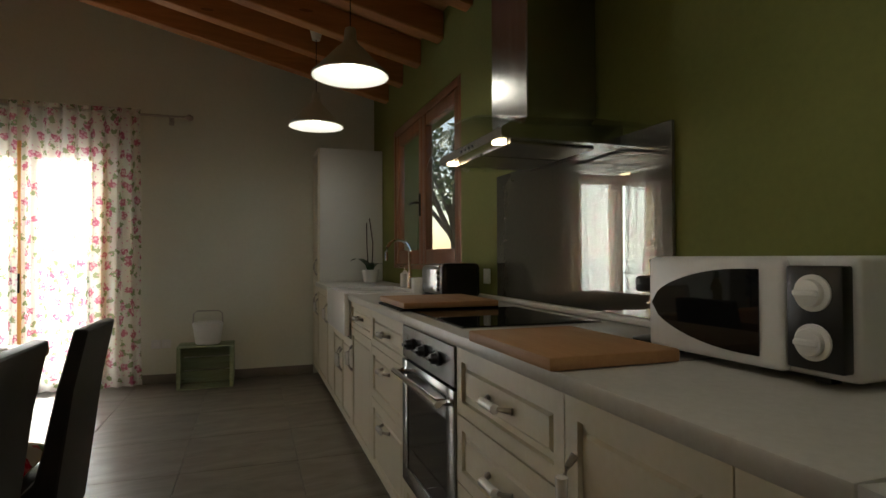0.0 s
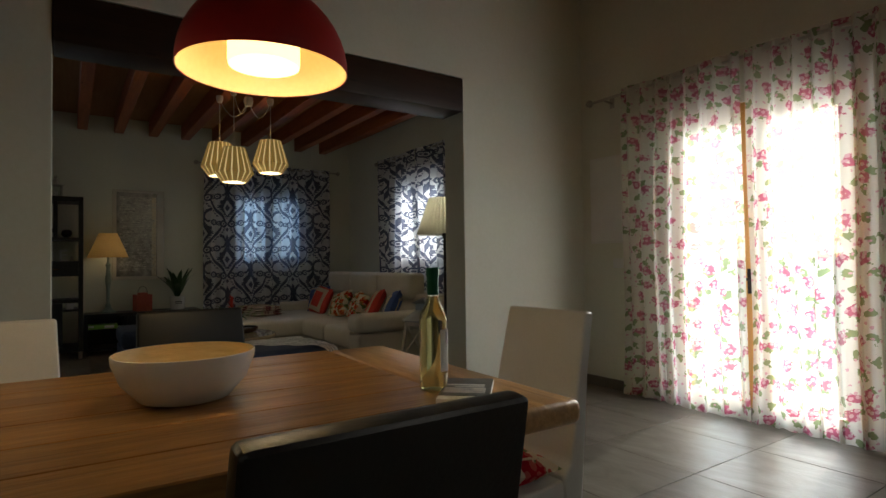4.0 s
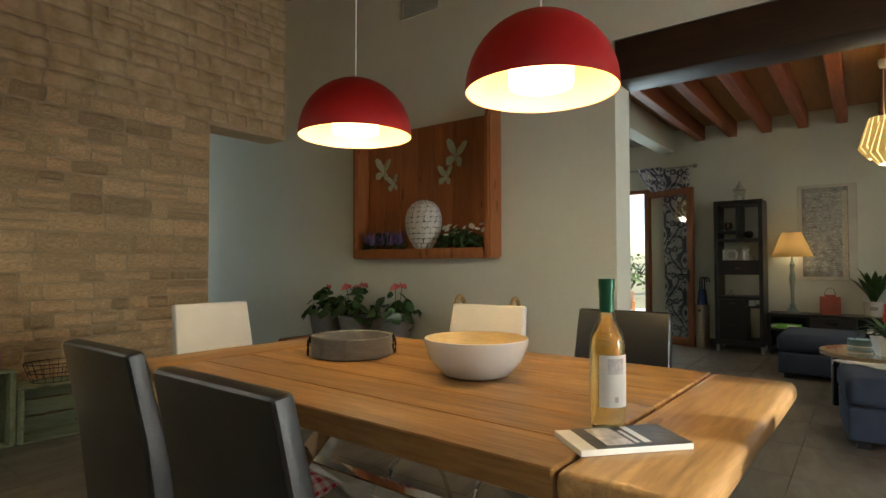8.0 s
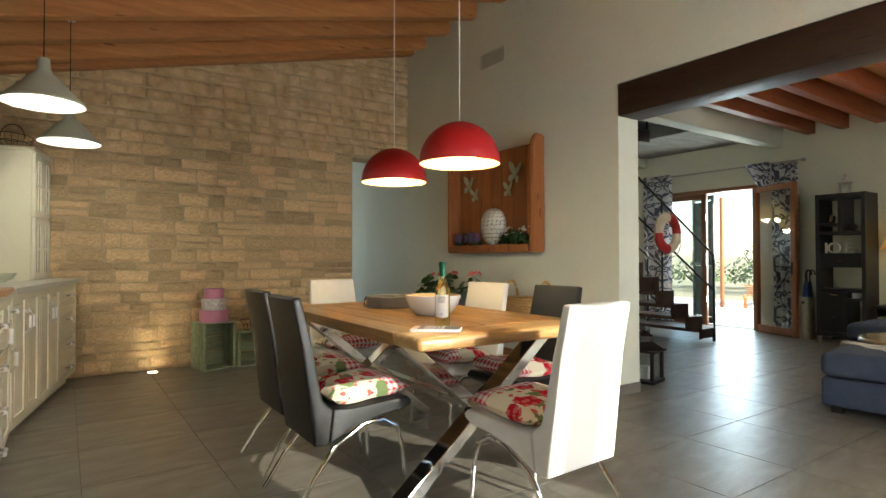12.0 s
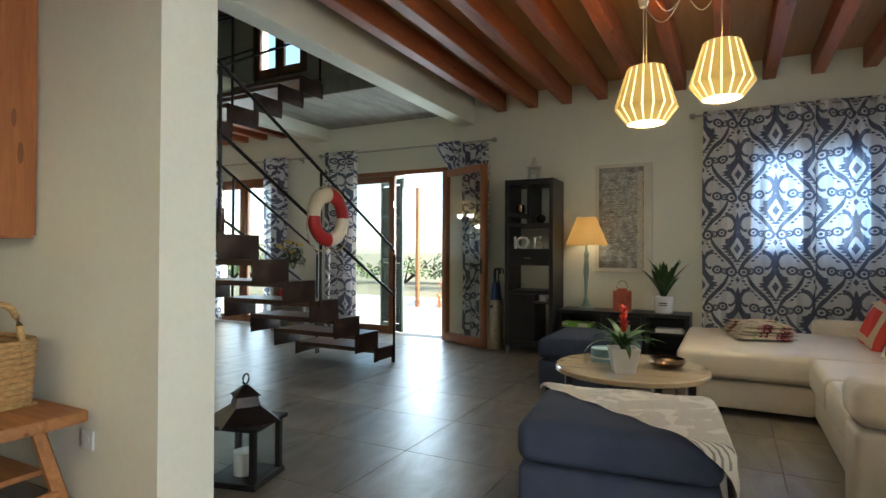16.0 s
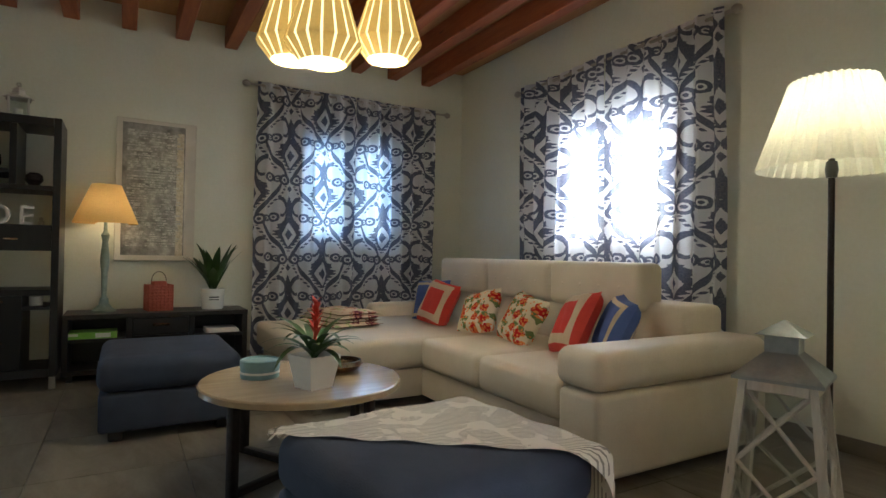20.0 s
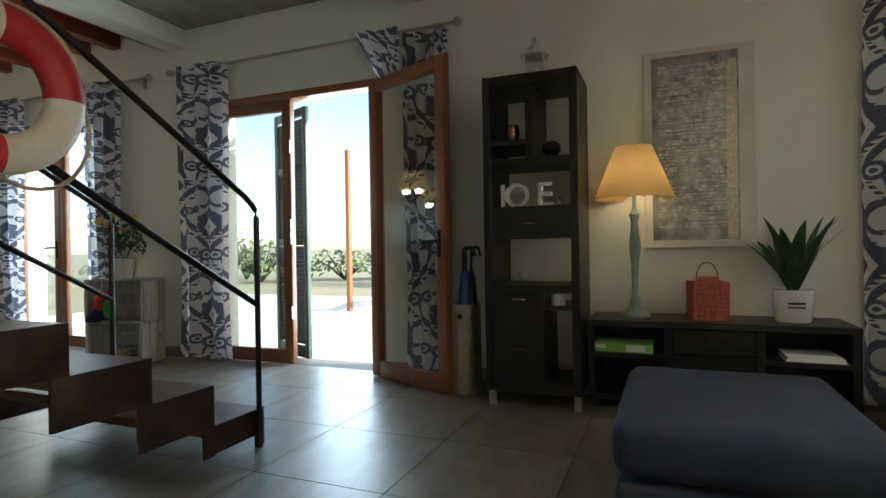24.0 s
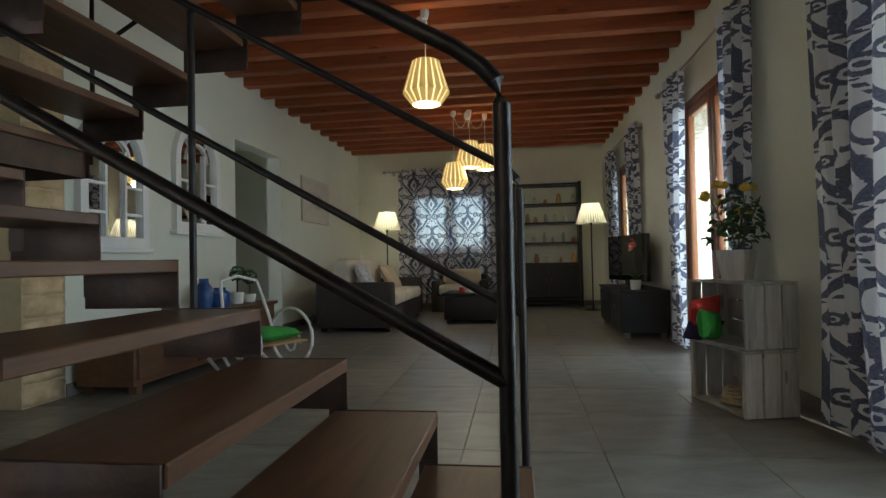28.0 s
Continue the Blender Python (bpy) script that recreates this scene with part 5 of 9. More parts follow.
solid("glass_bowls", lathe(bm_new(), [(0.05, 0), (0.09, 0.03), (0.12, 0.07), (0.115, 0.07), (0.085, 0.034), (0.045, 0.008)], seg=28), "clear_glass", "clear glass bowl on the worktop", "bowl", BEND @ pose(-0.30, -6.28, 0.921))


def cone_pendant(at, top, label):
    ob = thing("pendant_lamp", label, "pendant lamp", at, "kitchen pendants")
    r = 0.205
    part("shade", lathe(bm_new(), [(r, 0.0), (r, 0.012), (0.17, 0.045), (0.115, 0.105), (0.075, 0.15), (0.046, 0.175), (0.034, 0.20), (0.030, 0.255), (0.026, 0.262), (0.001, 0.264)], seg=40, cap=False), "grey_green", ob)
    part("lining", lathe(bm_new(), [(r - 0.003, 0.002), (0.166, 0.045), (0.112, 0.10), (0.06, 0.15), (0.001, 0.165)], seg=40, cap=False), "white_in", ob)
    part("bulb", lathe(bm_new(), [(0.001, 0.035), (0.03, 0.045), (0.045, 0.075), (0.04, 0.105), (0.02, 0.14), (0.001, 0.145)], seg=16), "bulb_cool", ob)
    part("cable", tube(bm_new(), [(0, 0, 0.26), (0, 0, top - 0.06)], 0.0035, 6), "iron", ob)
    part("ceiling_cup", lathe(bm_new(), [(0.03, top - 0.09), (0.045, top - 0.03), (0.045, top), (0.001, top)], seg=20), "plastic_white", ob)
    bulb_light("kitchen_bulb", (at.translation.x, at.translation.y, at.translation.z + 0.03), 5.0, 0.09, (1.0, 0.95, 0.84))
    return ob


def ceiling_at(x):
    return 2.70 - 0.2437 * x


cone_pendant(pose(-0.70, -2.63, 2.11), ceiling_at(-0.67) - 2.11 + 0.03, "celadon metal cone pendant over the kitchen worktop")
cone_pendant(pose(-0.735, -1.295, 2.14), ceiling_at(-0.68) - 2.14 + 0.03, "celadon metal cone pendant over the kitchen worktop")
for x, y, z in ((-0.77, -4.84, 1.97), (-0.90, -6.02, 1.97)):
    cone_pendant(pose(x, y, z), ceiling_at(x) - z + 0.07, "celadon metal cone pendant over the kitchen worktop")

# ---- dining ----
M["bulb_shade"] = glow("opal_glow", (1.0, 0.78, 0.42), 2.0)
M["magazine"] = surf("magazine_cover", (0.02, 0.02, 0.022), (0.10, 0.09, 0.09), 14, 0.3)
M["celadon_card"] = surf("celadon_paint", (0.36, 0.38, 0.24), (0.44, 0.46, 0.30), 20, 0.7)
M["zinc_wood"] = wood("zinc_wood", (0.09, 0.085, 0.08), (0.21, 0.20, 0.185), "x", 0.7, bumpy=0.5)
M["table_x"] = wood("table_end_wood", (0.17, 0.08, 0.026), (0.56, 0.33, 0.125), "x", 0.36, knots=True, bumpy=0.8)
M["wine_glass"] = glass("wine_glass", (0.97, 0.96, 0.80), 0.0)
M["foil_green"] = surf("green_foil", (0.008, 0.09, 0.04), (0.012, 0.12, 0.055), 6, 0.3, 0.3, bumpy=0)
M["bamboo"] = surf("bamboo_lining", (0.52, 0.37, 0.16), (0.66, 0.50, 0.25), 10, 0.4, grain=60, bumpy=0.2, stretch=(1, 1, 8))
M["paper"] = surf("paper", (0.76, 0.74, 0.69), (0.80, 0.78, 0.73), 5, 0.8, bumpy=0.02)
M["mosaic"] = surf("egg_shell", (0.62, 0.60, 0.56), (0.70, 0.68, 0.64), 6, 0.5)
M["lavender"] = surf("lavender", (0.10, 0.06, 0.16), (0.18, 0.12, 0.26), 20, 0.9)
M["daisy"] = surf("white_petals", (0.75, 0.74, 0.68), (0.80, 0.80, 0.76), 9, 0.8, bumpy=0)
M["flower_red"] = surf("red_petals", (0.62, 0.03, 0.02), (0.72, 0.08, 0.04), 9, 0.4, bumpy=0)
M["flower_pink"] = surf("pink_petals", (0.70, 0.12, 0.12), (0.80, 0.25, 0.22), 9, 0.4, bumpy=0)
TX, TY, TROT = -2.525, -3.70, -1.5
tb = thing("dining_table", "thick rustic plank table on crossed chrome legs", "dining table", pose(TX, TY, 0, 0, 0, TROT))
TW, TL, TH = 1.0, 1.82, 0.785
seams = [-0.50, -0.335, -0.165, 0.01, 0.18, 0.345, 0.50]
rnd = random.Random(5)
for a, b in zip(seams, seams[1:]):
    bm = box(bm_new(), a + 0.0008, b - 0.0008, -TL / 2 + 0.22, TL / 2 - 0.22, TH - 0.055, TH, 0.003, 1)
    part("plank", bm, "table", tb)
for s in (-1, 1):
    bm = box(bm_new(), -TW / 2, TW / 2, s * (TL / 2 - 0.11) - 0.109, s * (TL / 2 - 0.11) + 0.109, TH - 0.056, TH, 0.02, 3)
    part("breadboard_end", bm, "table_x", tb)
for s in (-1, 1):
    y = s * 0.60
    for k in (-1, 1):
        bm = bm_new()
        a, b = Vector((k * 0.45, y + 0.03 * k, 0.012)), Vector((-k * 0.40, y + 0.03 * k, TH - 0.06))
        d = (b - a)
        m = Matrix.Translation((a + b) / 2) @ d.to_track_quat("Z", "Y").to_matrix().to_4x4()
        box(bm, -0.05, 0.05, -0.028, 0.028, -d.length / 2, d.length / 2, 0.004, 1)
        turned(bm, m)
        part("leg", bm, "chrome", tb, "polished chrome flat leg")
bm = boxes((-0.46, 0.46, -0.66, -0.54, TH - 0.066, TH - 0.057), (-0.46, 0.46, 0.54, 0.66, TH - 0.066, TH - 0.057))
part("mount_plate", bm, "plastic_black", tb)
part("stretcher", box(bm_new(), -0.03, 0.03, -0.60, 0.60, 0.36, 0.40, 0.004, 1), "chrome", tb)


def chair_model(mat, label, at):
    """A high-backed upholstered chair on bent chrome legs; faces +y."""
    ob = thing("dining_chair", label, "chair", at, "chairs round the table")
    # one S-shaped shell from the seat's nose to the top of the back, in side view (y, z)
    top_line = [(0.24, 0.445), (0.22, 0.468), (0.10, 0.462), (-0.06, 0.452), (-0.15, 0.458), (-0.195, 0.50), (-0.215, 0.60), (-0.245, 0.77), (-0.29, 0.968)]
    low_line = [(0.235, 0.425), (0.20, 0.405), (0.08, 0.395), (-0.06, 0.36), (-0.17, 0.30), (-0.235, 0.30), (-0.265, 0.55), (-0.292, 0.77), (-0.33, 0.963)]

    def shell(i0, i1, w0, w1):
        bm = bm_new()
        rows = []
        n = i1 - i0
        for i in range(i0, i1 + 1):
            w = (w0 + (w1 - w0) * (i - i0) / n) / 2
            (y1, z1), (y0, z0) = top_line[i], low_line[i]
            rows.append([bm.verts.new((-w, y0, z0)), bm.verts.new((w, y0, z0)), bm.verts.new((w, y1, z1)), bm.verts.new((-w, y1, z1))])
        for p, q in zip(rows, rows[1:]):
            for k in range(4):
                bm.faces.new((p[k], p[(k + 1) % 4], q[(k + 1) % 4], q[k]))
        bm.faces.new(rows[0][::-1])
        bm.faces.new(rows[-1])
        bmesh.ops.recalc_face_normals(bm, faces=bm.faces[:])
        es = [e for e in bm.edges if e.calc_face_angle(0) > 0.6]
        bmesh.ops.bevel(bm, geom=es, offset=0.013, segments=3, affect="EDGES", profile=0.6)
        return bm
    part("seat", shell(0, 4, 0.42, 0.40), mat, ob)
    part("backrest", shell(4, 8, 0.40, 0.355), mat, ob)
    for s in (-1, 1):
        x = s * 0.185
        pts = [(x * 1.12, -0.33, 0.008), (x * 1.05, -0.24, 0.16), (x, -0.13, 0.29), (x, 0.0, 0.365), (x, 0.10, 0.375), (x, 0.17, 0.33), (x, 0.20, 0.22), (x * 1.04, 0.215, 0.008)]
        part("leg", tube(bm_new(), pts, 0.0105, 10), "chrome", ob, "bent chrome tube leg")
    part("crossbar", tube(bm_new(), [(-0.19, 0.06, 0.372), (0.19, 0.06, 0.372)], 0.009, 8), "chrome", ob)
    return ob


def seat_pillow(at):
    ob = thing("seat_pillow", "cream rose-print seat pillow with red gingham border", "pillow", at, "seat pillows")
    bm = cushion(0.40, 0.38, 0.10)
    main = bm.copy()
    bmesh.ops.delete(main, geom=[f for f in main.faces if f.calc_center_median().y > 0.07], context="FACES")
    bmesh.ops.delete(bm, geom=[f for f in bm.faces if f.calc_center_median().y <= 0.07], context="FACES")
    part("cover", main, "pillow_floral", ob)
    part("border", bm, "gingham", ob, "red and white gingham border")
    return ob


CH = [("black_leather", "black leather high-backed dining chair on chrome legs", -1.995, -3.45, 90),
      ("black_leather", "black leather high-backed dining chair on chrome legs", -2.035, -4.0, 90),
      ("white_leather", "white leather high-backed dining chair on chrome legs", -2.52, -2.69, 182),
      ("white_leather", "white leather high-backed dining chair on chrome legs", -2.60, -4.80, -4),
      ("white_leather", "white leather high-backed dining chair on chrome legs", -2.98, -3.93, -84),
      ("black_leather", "black leather high-backed dining chair on chrome legs", -3.05, -3.37, -88)]
for mt, lb, x, y, rz in CH:
    p = pose(x, y, 0, 0, 0, rz) @ Matrix.Diagonal((1, 1, 0.96, 1))
    chair_model(mt, lb, p)
    seat_pillow(p @ pose(0, 0.045, 0.503, 3, 0, 0))


def dome_pendant(at, top):
    ob = thing("pendant_lamp", "red metal dome pendant with cream lining, lit", "pendant lamp", at, "red dome pendants")
    r = 0.213
    prof = [(r * math.cos(a), r * 1.02 * math.sin(a)) for a in (math.pi / 2 * i / 12 for i in range(12))] + [(0.012, r * 1.03)]
    part("dome", lathe(bm_new(), [(r, -0.004)] + prof, seg=48, cap=False), "red", ob)
    part("lining", lathe(bm_new(), [(r - 0.003, -0.003)] + [(p[0] * 0.982, p[1] * 0.975) for p in prof], seg=48, cap=False), "cream_in", ob)
    part("diffuser", lathe(bm_new(), [(0.088, 0.012), (0.09, 0.02), (0.09, 0.088), (0.084, 0.092), (0.084, 0.02), (0.082, 0.014)], seg=32), "bulb_shade", ob, "glowing opal glass cylinder")
    part("bulb", lathe(bm_new(), [(0.001, 0.03), (0.03, 0.042), (0.036, 0.07), (0.022, 0.11), (0.016, 0.14), (0.001, 0.142)], seg=16), "bulb", ob)
    part("cable", tube(bm_new(), [(0, 0, r * 1.02), (0, 0, top)], 0.003, 6), "plastic_white", ob)
    part("ceiling_cup", lathe(bm_new(), [(0.03, top - 0.12), (0.045, top - 0.06), (0.045, top), (0.001, top)], seg=20), "plastic_white", ob)
    bulb_light("dining_bulb", (at.translation.x, at.translation.y, at.translation.z + 0.004), 9.5, 0.07, (1.0, 0.80, 0.50))
    return ob


dome_pendant(pose(-2.585, -3.335, 1.593), ceiling_at(-2.585) - 1.593 + 0.05)
dome_pendant(pose(-2.652, -4.151, 1.595), ceiling_at(-2.652) - 1.595 + 0.05)

# on the table
def on_table(x, y, rz=0):
    return pose(x, y, TH + 0.0005, 0, 0, rz)


bw = thing("fruit_bowl", "white bowl with woven bamboo inside", "bowl", on_table(-2.545, -3.53) @ Matrix.Diagonal((0.95, 0.95, 0.95, 1)))
part("outside", lathe(bm_new(), [(0.001, 0), (0.08, 0), (0.10, 0.006), (0.14, 0.05), (0.158, 0.098), (0.160, 0.115), (0.157, 0.116)], seg=44, cap=False), "china", bw)
part("inside", lathe(bm_new(), [(0.157, 0.1155), (0.153, 0.098), (0.132, 0.05), (0.10, 0.012), (0.001, 0.010)], seg=44, cap=False), "bamboo", bw, "pale bamboo lining")
pr = thing("pan_tray", "round weathered zinc and wood tray with iron rings", "tray", on_table(-2.58, -4.09) @ Matrix.Diagonal((0.86, 0.86, 0.85, 1)))
part("wall", lathe(bm_new(), [(0.155, 0.0), (0.165, 0.004), (0.168, 0.08), (0.164, 0.085), (0.156, 0.08), (0.15, 0.01)], seg=40, cap=False), "zinc_wood", pr)
part("bottom", lathe(bm_new(), [(0.001, 0.002), (0.156, 0.002), (0.156, 0.012), (0.001, 0.012)], seg=40), "soil", pr)
for a in (0.9, 4.0):
    bm = tube(bm_new(), [(0.032 * math.cos(t), 0.0, 0.032 * math.sin(t)) for t in (2 * math.pi * i / 18 for i in range(18))], 0.004, 6, True)
    box(bm, -0.03, 0.03, -0.012, -0.004, 0.02, 0.05, 0.003, 1)
    turned(bm, Matrix.Rotation(a, 4, "Z") @ Matrix.Translation((0.0, 0.178, 0.036)))
    part("ring_handle", bm, "iron", pr)
wb = thing("wine_bottle", "white wine bottle with pale label and green foil", "bottle", on_table(-2.265, -3.03) @ Matrix.Diagonal((0.92, 0.92, 0.90, 1)))
part("glass", lathe(bm_new(), [(0.001, 0.012), (0.028, 0.002), (0.036, 0.004), (0.037, 0.02), (0.037, 0.185), (0.034, 0.205), (0.018, 0.238), (0.0145, 0.26), (0.0145, 0.31), (0.016, 0.312), (0.016, 0.325), (0.001, 0.325)], seg=28), "wine_glass", wb)
part("wine", lathe(bm_new(), [(0.001, 0.014), (0.0335, 0.006), (0.0350, 0.02), (0.0350, 0.184), (0.032, 0.203), (0.016, 0.236), (0.0125, 0.252), (0.001, 0.252)], seg=28), "wine", wb, "pale yellow-green wine")
part("foil", lathe(bm_new(), [(0.0155, 0.255), (0.0158, 0.30), (0.0172, 0.309), (0.0172, 0.327), (0.001, 0.328)], seg=24), "foil_green", wb)
bm = bm_new()
rows = [[bm.verts.new((0.0378 * math.cos(t), 0.0378 * math.sin(t), z)) for t in (radians(-5 + 110 * i / 14) for i in range(15))] for z in (0.055, 0.165)]
for i in range(14):
    bm.faces.new((rows[0][i], rows[0][i + 1], rows[1][i + 1], rows[1][i]))
lbq = part("label", bm, "paper", wb, "pale paper label")
bm = bm_new()
for z0, z1, a0, a1 in ((0.125, 0.158, 22, 78), (0.066, 0.078, 44, 56)):
    rr = [[bm.verts.new((0.0382 * math.cos(t), 0.0382 * math.sin(t), z)) for t in (radians(a0 + (a1 - a0) * i / 8) for i in range(9))] for z in (z0, z1)]
    for i in range(8):
        bm.faces.new((rr[0][i], rr[0][i + 1], rr[1][i + 1], rr[1][i]))
part("label_print", bm, "print_card", lbq, "small grey vineyard picture")
mg = thing("magazine", "dark glossy brochure with white lettering", "magazine", on_table(-2.20, -2.98, -42))
part("page_block", box(bm_new(), -0.105, 0.105, -0.058, 0.058, 0, 0.011, 0.001, 1), "paper", mg)
part("cover", boxes((-0.1045, 0.075, -0.0575, 0.0575, 0.0112, 0.0122)), "magazine", mg)
part("photo", boxes((0.0, 0.05, -0.05, 0.045, 0.0123, 0.0126)), "print_card", mg)
part("lettering", boxes((-0.036, -0.022, -0.05, 0.04, 0.0123, 0.0126), (-0.014, -0.007, -0.03, 0.04, 0.0123, 0.0126)), "paper", mg)

# ---- the wall picture box ----
pb = thing("wall_box", "deep wooden wall box with butterflies and flowers", "wall decoration", pose(XP, -5.31, -0.015, 0, 0, 90))
# local x runs to +y, local y to -x (into the wall), so the room is at -y
W2, PZ0, PZ1, PD = 0.645, 1.165, 2.24, 0.17
n = 7
bmats = [-W2 + 0.03 + (2 * W2 - 0.06) * k / n for k in range(n + 1)]
for a, b in zip(bmats, bmats[1:]):
    part("board", box(bm_new(), a + 0.0015, b - 0.0015, -0.03, -0.004, PZ0 + 0.05, PZ1 - 0.05, 0.002, 1), "panel_wood", pb)
for s in (-1, 1):
    bm = bm_new()
    pts = [(-PD, PZ0), (-0.004, PZ0), (-0.004, PZ1)] + [(-0.045 - 0.04 * math.sin(t), PZ1 - 0.02 + 0.05 * math.cos(t)) for t in (math.pi / 2 * i / 6 for i in range(7))] + [(-0.10, PZ1 - 0.10), (-PD, PZ1 - 0.35)]
    prism(bm, pts[:3] + [(-0.10, PZ1 + 0.02), (-0.135, PZ1 - 0.02), (-PD, PZ1 - 0.10)], "x", s * W2 - 0.025, s * W2 + 0.025)
    bmesh.ops.bevel(bm, geom=bm.edges[:], offset=0.012, segments=2, affect="EDGES")
    part("side", bm, "panel_wood", pb)
part("bottom", box(bm_new(), -W2 + 0.026, W2 - 0.026, -PD, -0.004, PZ0, PZ0 + 0.05, 0.008, 2), "panel_wood", pb)
part("front_lip", box(bm_new(), -W2 + 0.026, W2 - 0.026, -PD - 0.014, -PD, PZ0, PZ0 + 0.075, 0.006, 2), "panel_wood", pb)


def butterfly(x, z, s, tilt, k):
    ob = thing("butterfly", "pale green flat butterfly ornament on the wall box", "ornament", pose(XP, -5.31, -0.015, 0, 0, 90) @ pose(x, -0.036, z, 0, tilt, 0), "butterflies")
    for sgn in (-1, 1):
        bm = bm_new()
        pts = [(0.004, -0.01), (0.03, 0.0), (0.065, 0.03), (0.092, 0.085), (0.075, 0.105), (0.04, 0.088), (0.006, 0.035)]
        pts2 = [(0.004, -0.012), (0.04, -0.008), (0.07, -0.03), (0.062, -0.075), (0.03, -0.07), (0.01, -0.035)]
        for P in (pts, pts2):
            prism(bm, [(sgn * px * s, pz * s) for px, pz in P], "y", -0.006, 0.0)
        turned(bm, Matrix.Rotation(sgn * radians(-14), 4, "Z"))
        part("wing", bm, "celadon_card", ob)
    part("body", tube(bm_new(), [(0, -0.008, -0.05 * s), (0, -0.01, 0), (0, -0.008, 0.06 * s)], [0.003, 0.006, 0.002], 6), "celadon_card", ob)
    return ob


butterfly(-0.44, 1.885, 0.98, 8, 0)
butterfly(-0.33, 1.77, 0.71, -6, 1)
butterfly(0.30, 1.93, 1.09, 12, 2)
butterfly(0.20, 1.78, 0.80, 4, 3)
# mosaic egg
PB = pose(XP, -5.31, -0.015, 0, 0, 90)
eg = thing("mosaic_egg", "large white egg with crackle pattern in dark lines", "ornament", PB @ pose(0.02, -0.085, PZ0 + 0.051))


def egg_pt(u, v, k=1.0):
    r = math.sin(v) * 0.160 * (1 - 0.16 * math.cos(v) * -1 * -1)
    return Vector((r * math.cos(u) * k, 0.58 * r * math.sin(u) * k, 0.20 - 0.20 * math.cos(v)))


bm = bm_new()
prof = [(max(0.001, egg_pt(0, math.pi * i / 14).x * 0.985), egg_pt(0, math.pi * i / 14).z) for i in range(15)]
lathe(bm, prof, seg=30)
for v in bm.verts:
    v.co.y *= 0.58
part("grout", bm, "plastic_black", eg)
rnd = random.Random(3)
bm = bm_new()
for j in range(13):
    v0, v1 = math.pi * (0.06 + 0.88 * j / 13), math.pi * (0.06 + 0.88 * (j + 1) / 13)
    m_ = max(5, int(19 * math.sin((v0 + v1) / 2)))
    o = rnd.random()
    for i in range(m_):
        u0, u1 = 2 * math.pi * (i + o + 0.06) / m_, 2 * math.pi * (i + o + 0.94) / m_
        dv = (v1 - v0) * 0.05
        q = []
        for uu, vv in ((u0, v0 + dv), ((u0 + u1) / 2, v0 + dv * 0.2), (u1, v0 + dv), (u1 + 0.03, (v0 + v1) / 2), (u1, v1 - dv), ((u0 + u1) / 2, v1 - dv * 0.2), (u0, v1 - dv), (u0 - 0.03, (v0 + v1) / 2)):
            q.append(bm.verts.new(egg_pt(uu + rnd.uniform(-0.04, 0.04), vv + rnd.uniform(-0.012, 0.012), 1.015)))
        bm.faces.new(q)
part("shell", bm, "mosaic", eg)


def leafy(bm, n, r, h, size, seed, base=(0, 0, 0), heart=False):
    """Scattered small leaves over a low dome."""
    rn = random.Random(seed)
    for _ in range(n):
        a, q = rn.uniform(0, 2 * math.pi), rn.random() ** 0.5
        x, y = r[0] * q * math.cos(a), r[1] * q * math.sin(a)
        z = h * (1 - 0.6 * q * q) * rn.uniform(0.35, 1.0)
        s = size * rn.uniform(0.7, 1.3)
        nrm = Vector((math.cos(a) * q + rn.uniform(-0.5, 0.5), math.sin(a) * q + rn.uniform(-0.5, 0.5), rn.uniform(0.3, 1.0))).normalized()
        m = Matrix.Translation((base[0] + x, base[1] + y, base[2] + z)) @ nrm.to_track_quat("Z", "Y").to_matrix().to_4x4() @ Matrix.Rotation(rn.uniform(0, 6.28), 4, "Z")
        w = 0.42 if heart else 0.28
        pts = [(0, -0.5, 0), (w, -0.2, 0.10), (w * 0.8, 0.2, 0.08), (0, 0.6, -0.05), (-w * 0.8, 0.2, 0.08), (-w, -0.2, 0.10)]
        vs = [bm.verts.new(m @ (Vector(p) * s)) for p in pts]
        c = bm.verts.new(m @ Vector((0, 0, -0.04 * s)))
        for i in range(6):
            bm.faces.new((c, vs[i], vs[(i + 1) % 6]))
    return bm


def flower_tray(x0, x1, petal, label, seed, tall):
    ob = thing("flower_planter", label, "plant", PB @ pose((x0 + x1) / 2, -0.115, PZ0 + 0.051), "planters")
    w = (x1 - x0) / 2
    part("foliage", leafy(bm_new(), 260, (w, 0.045), 0.17, 0.045 if petal == "daisy" else 0.028, seed), "leaf", ob)
    rn = random.Random(seed + 1)
    bm = bm_new()
    for k in range(16 if petal == "daisy" else 60):
        x, y = rn.uniform(-w * 0.9, w * 0.9), rn.uniform(-0.06, 0.04)
        z = rn.uniform(0.12, 0.20) if petal == "daisy" else rn.uniform(0.10, 0.17)
        if petal == "daisy":
            m = Matrix.Translation((x, y, z)) @ Matrix.Rotation(radians(rn.uniform(20, 70)), 4, "X") @ Matrix.Rotation(rn.uniform(-0.5, 0.5), 4, "Y")
            c = bm.verts.new(m @ Vector((0, 0, 0.006)))
            ring = [bm.verts.new(m @ Vector(((0.024 if i % 2 else 0.017) * math.cos(math.pi * i / 8), (0.024 if i % 2 else 0.017) * math.sin(math.pi * i / 8), 0))) for i in range(16)]
            for i in range(16):
                bm.faces.new((c, ring[i], ring[(i + 1) % 16]))
        else:
            tube(bm, [(x, y, 0.06), (x + rn.uniform(-0.02, 0.02), y, z)], [0.003, 0.006], 5)
    part("blossoms", bm, petal, ob)
    return ob


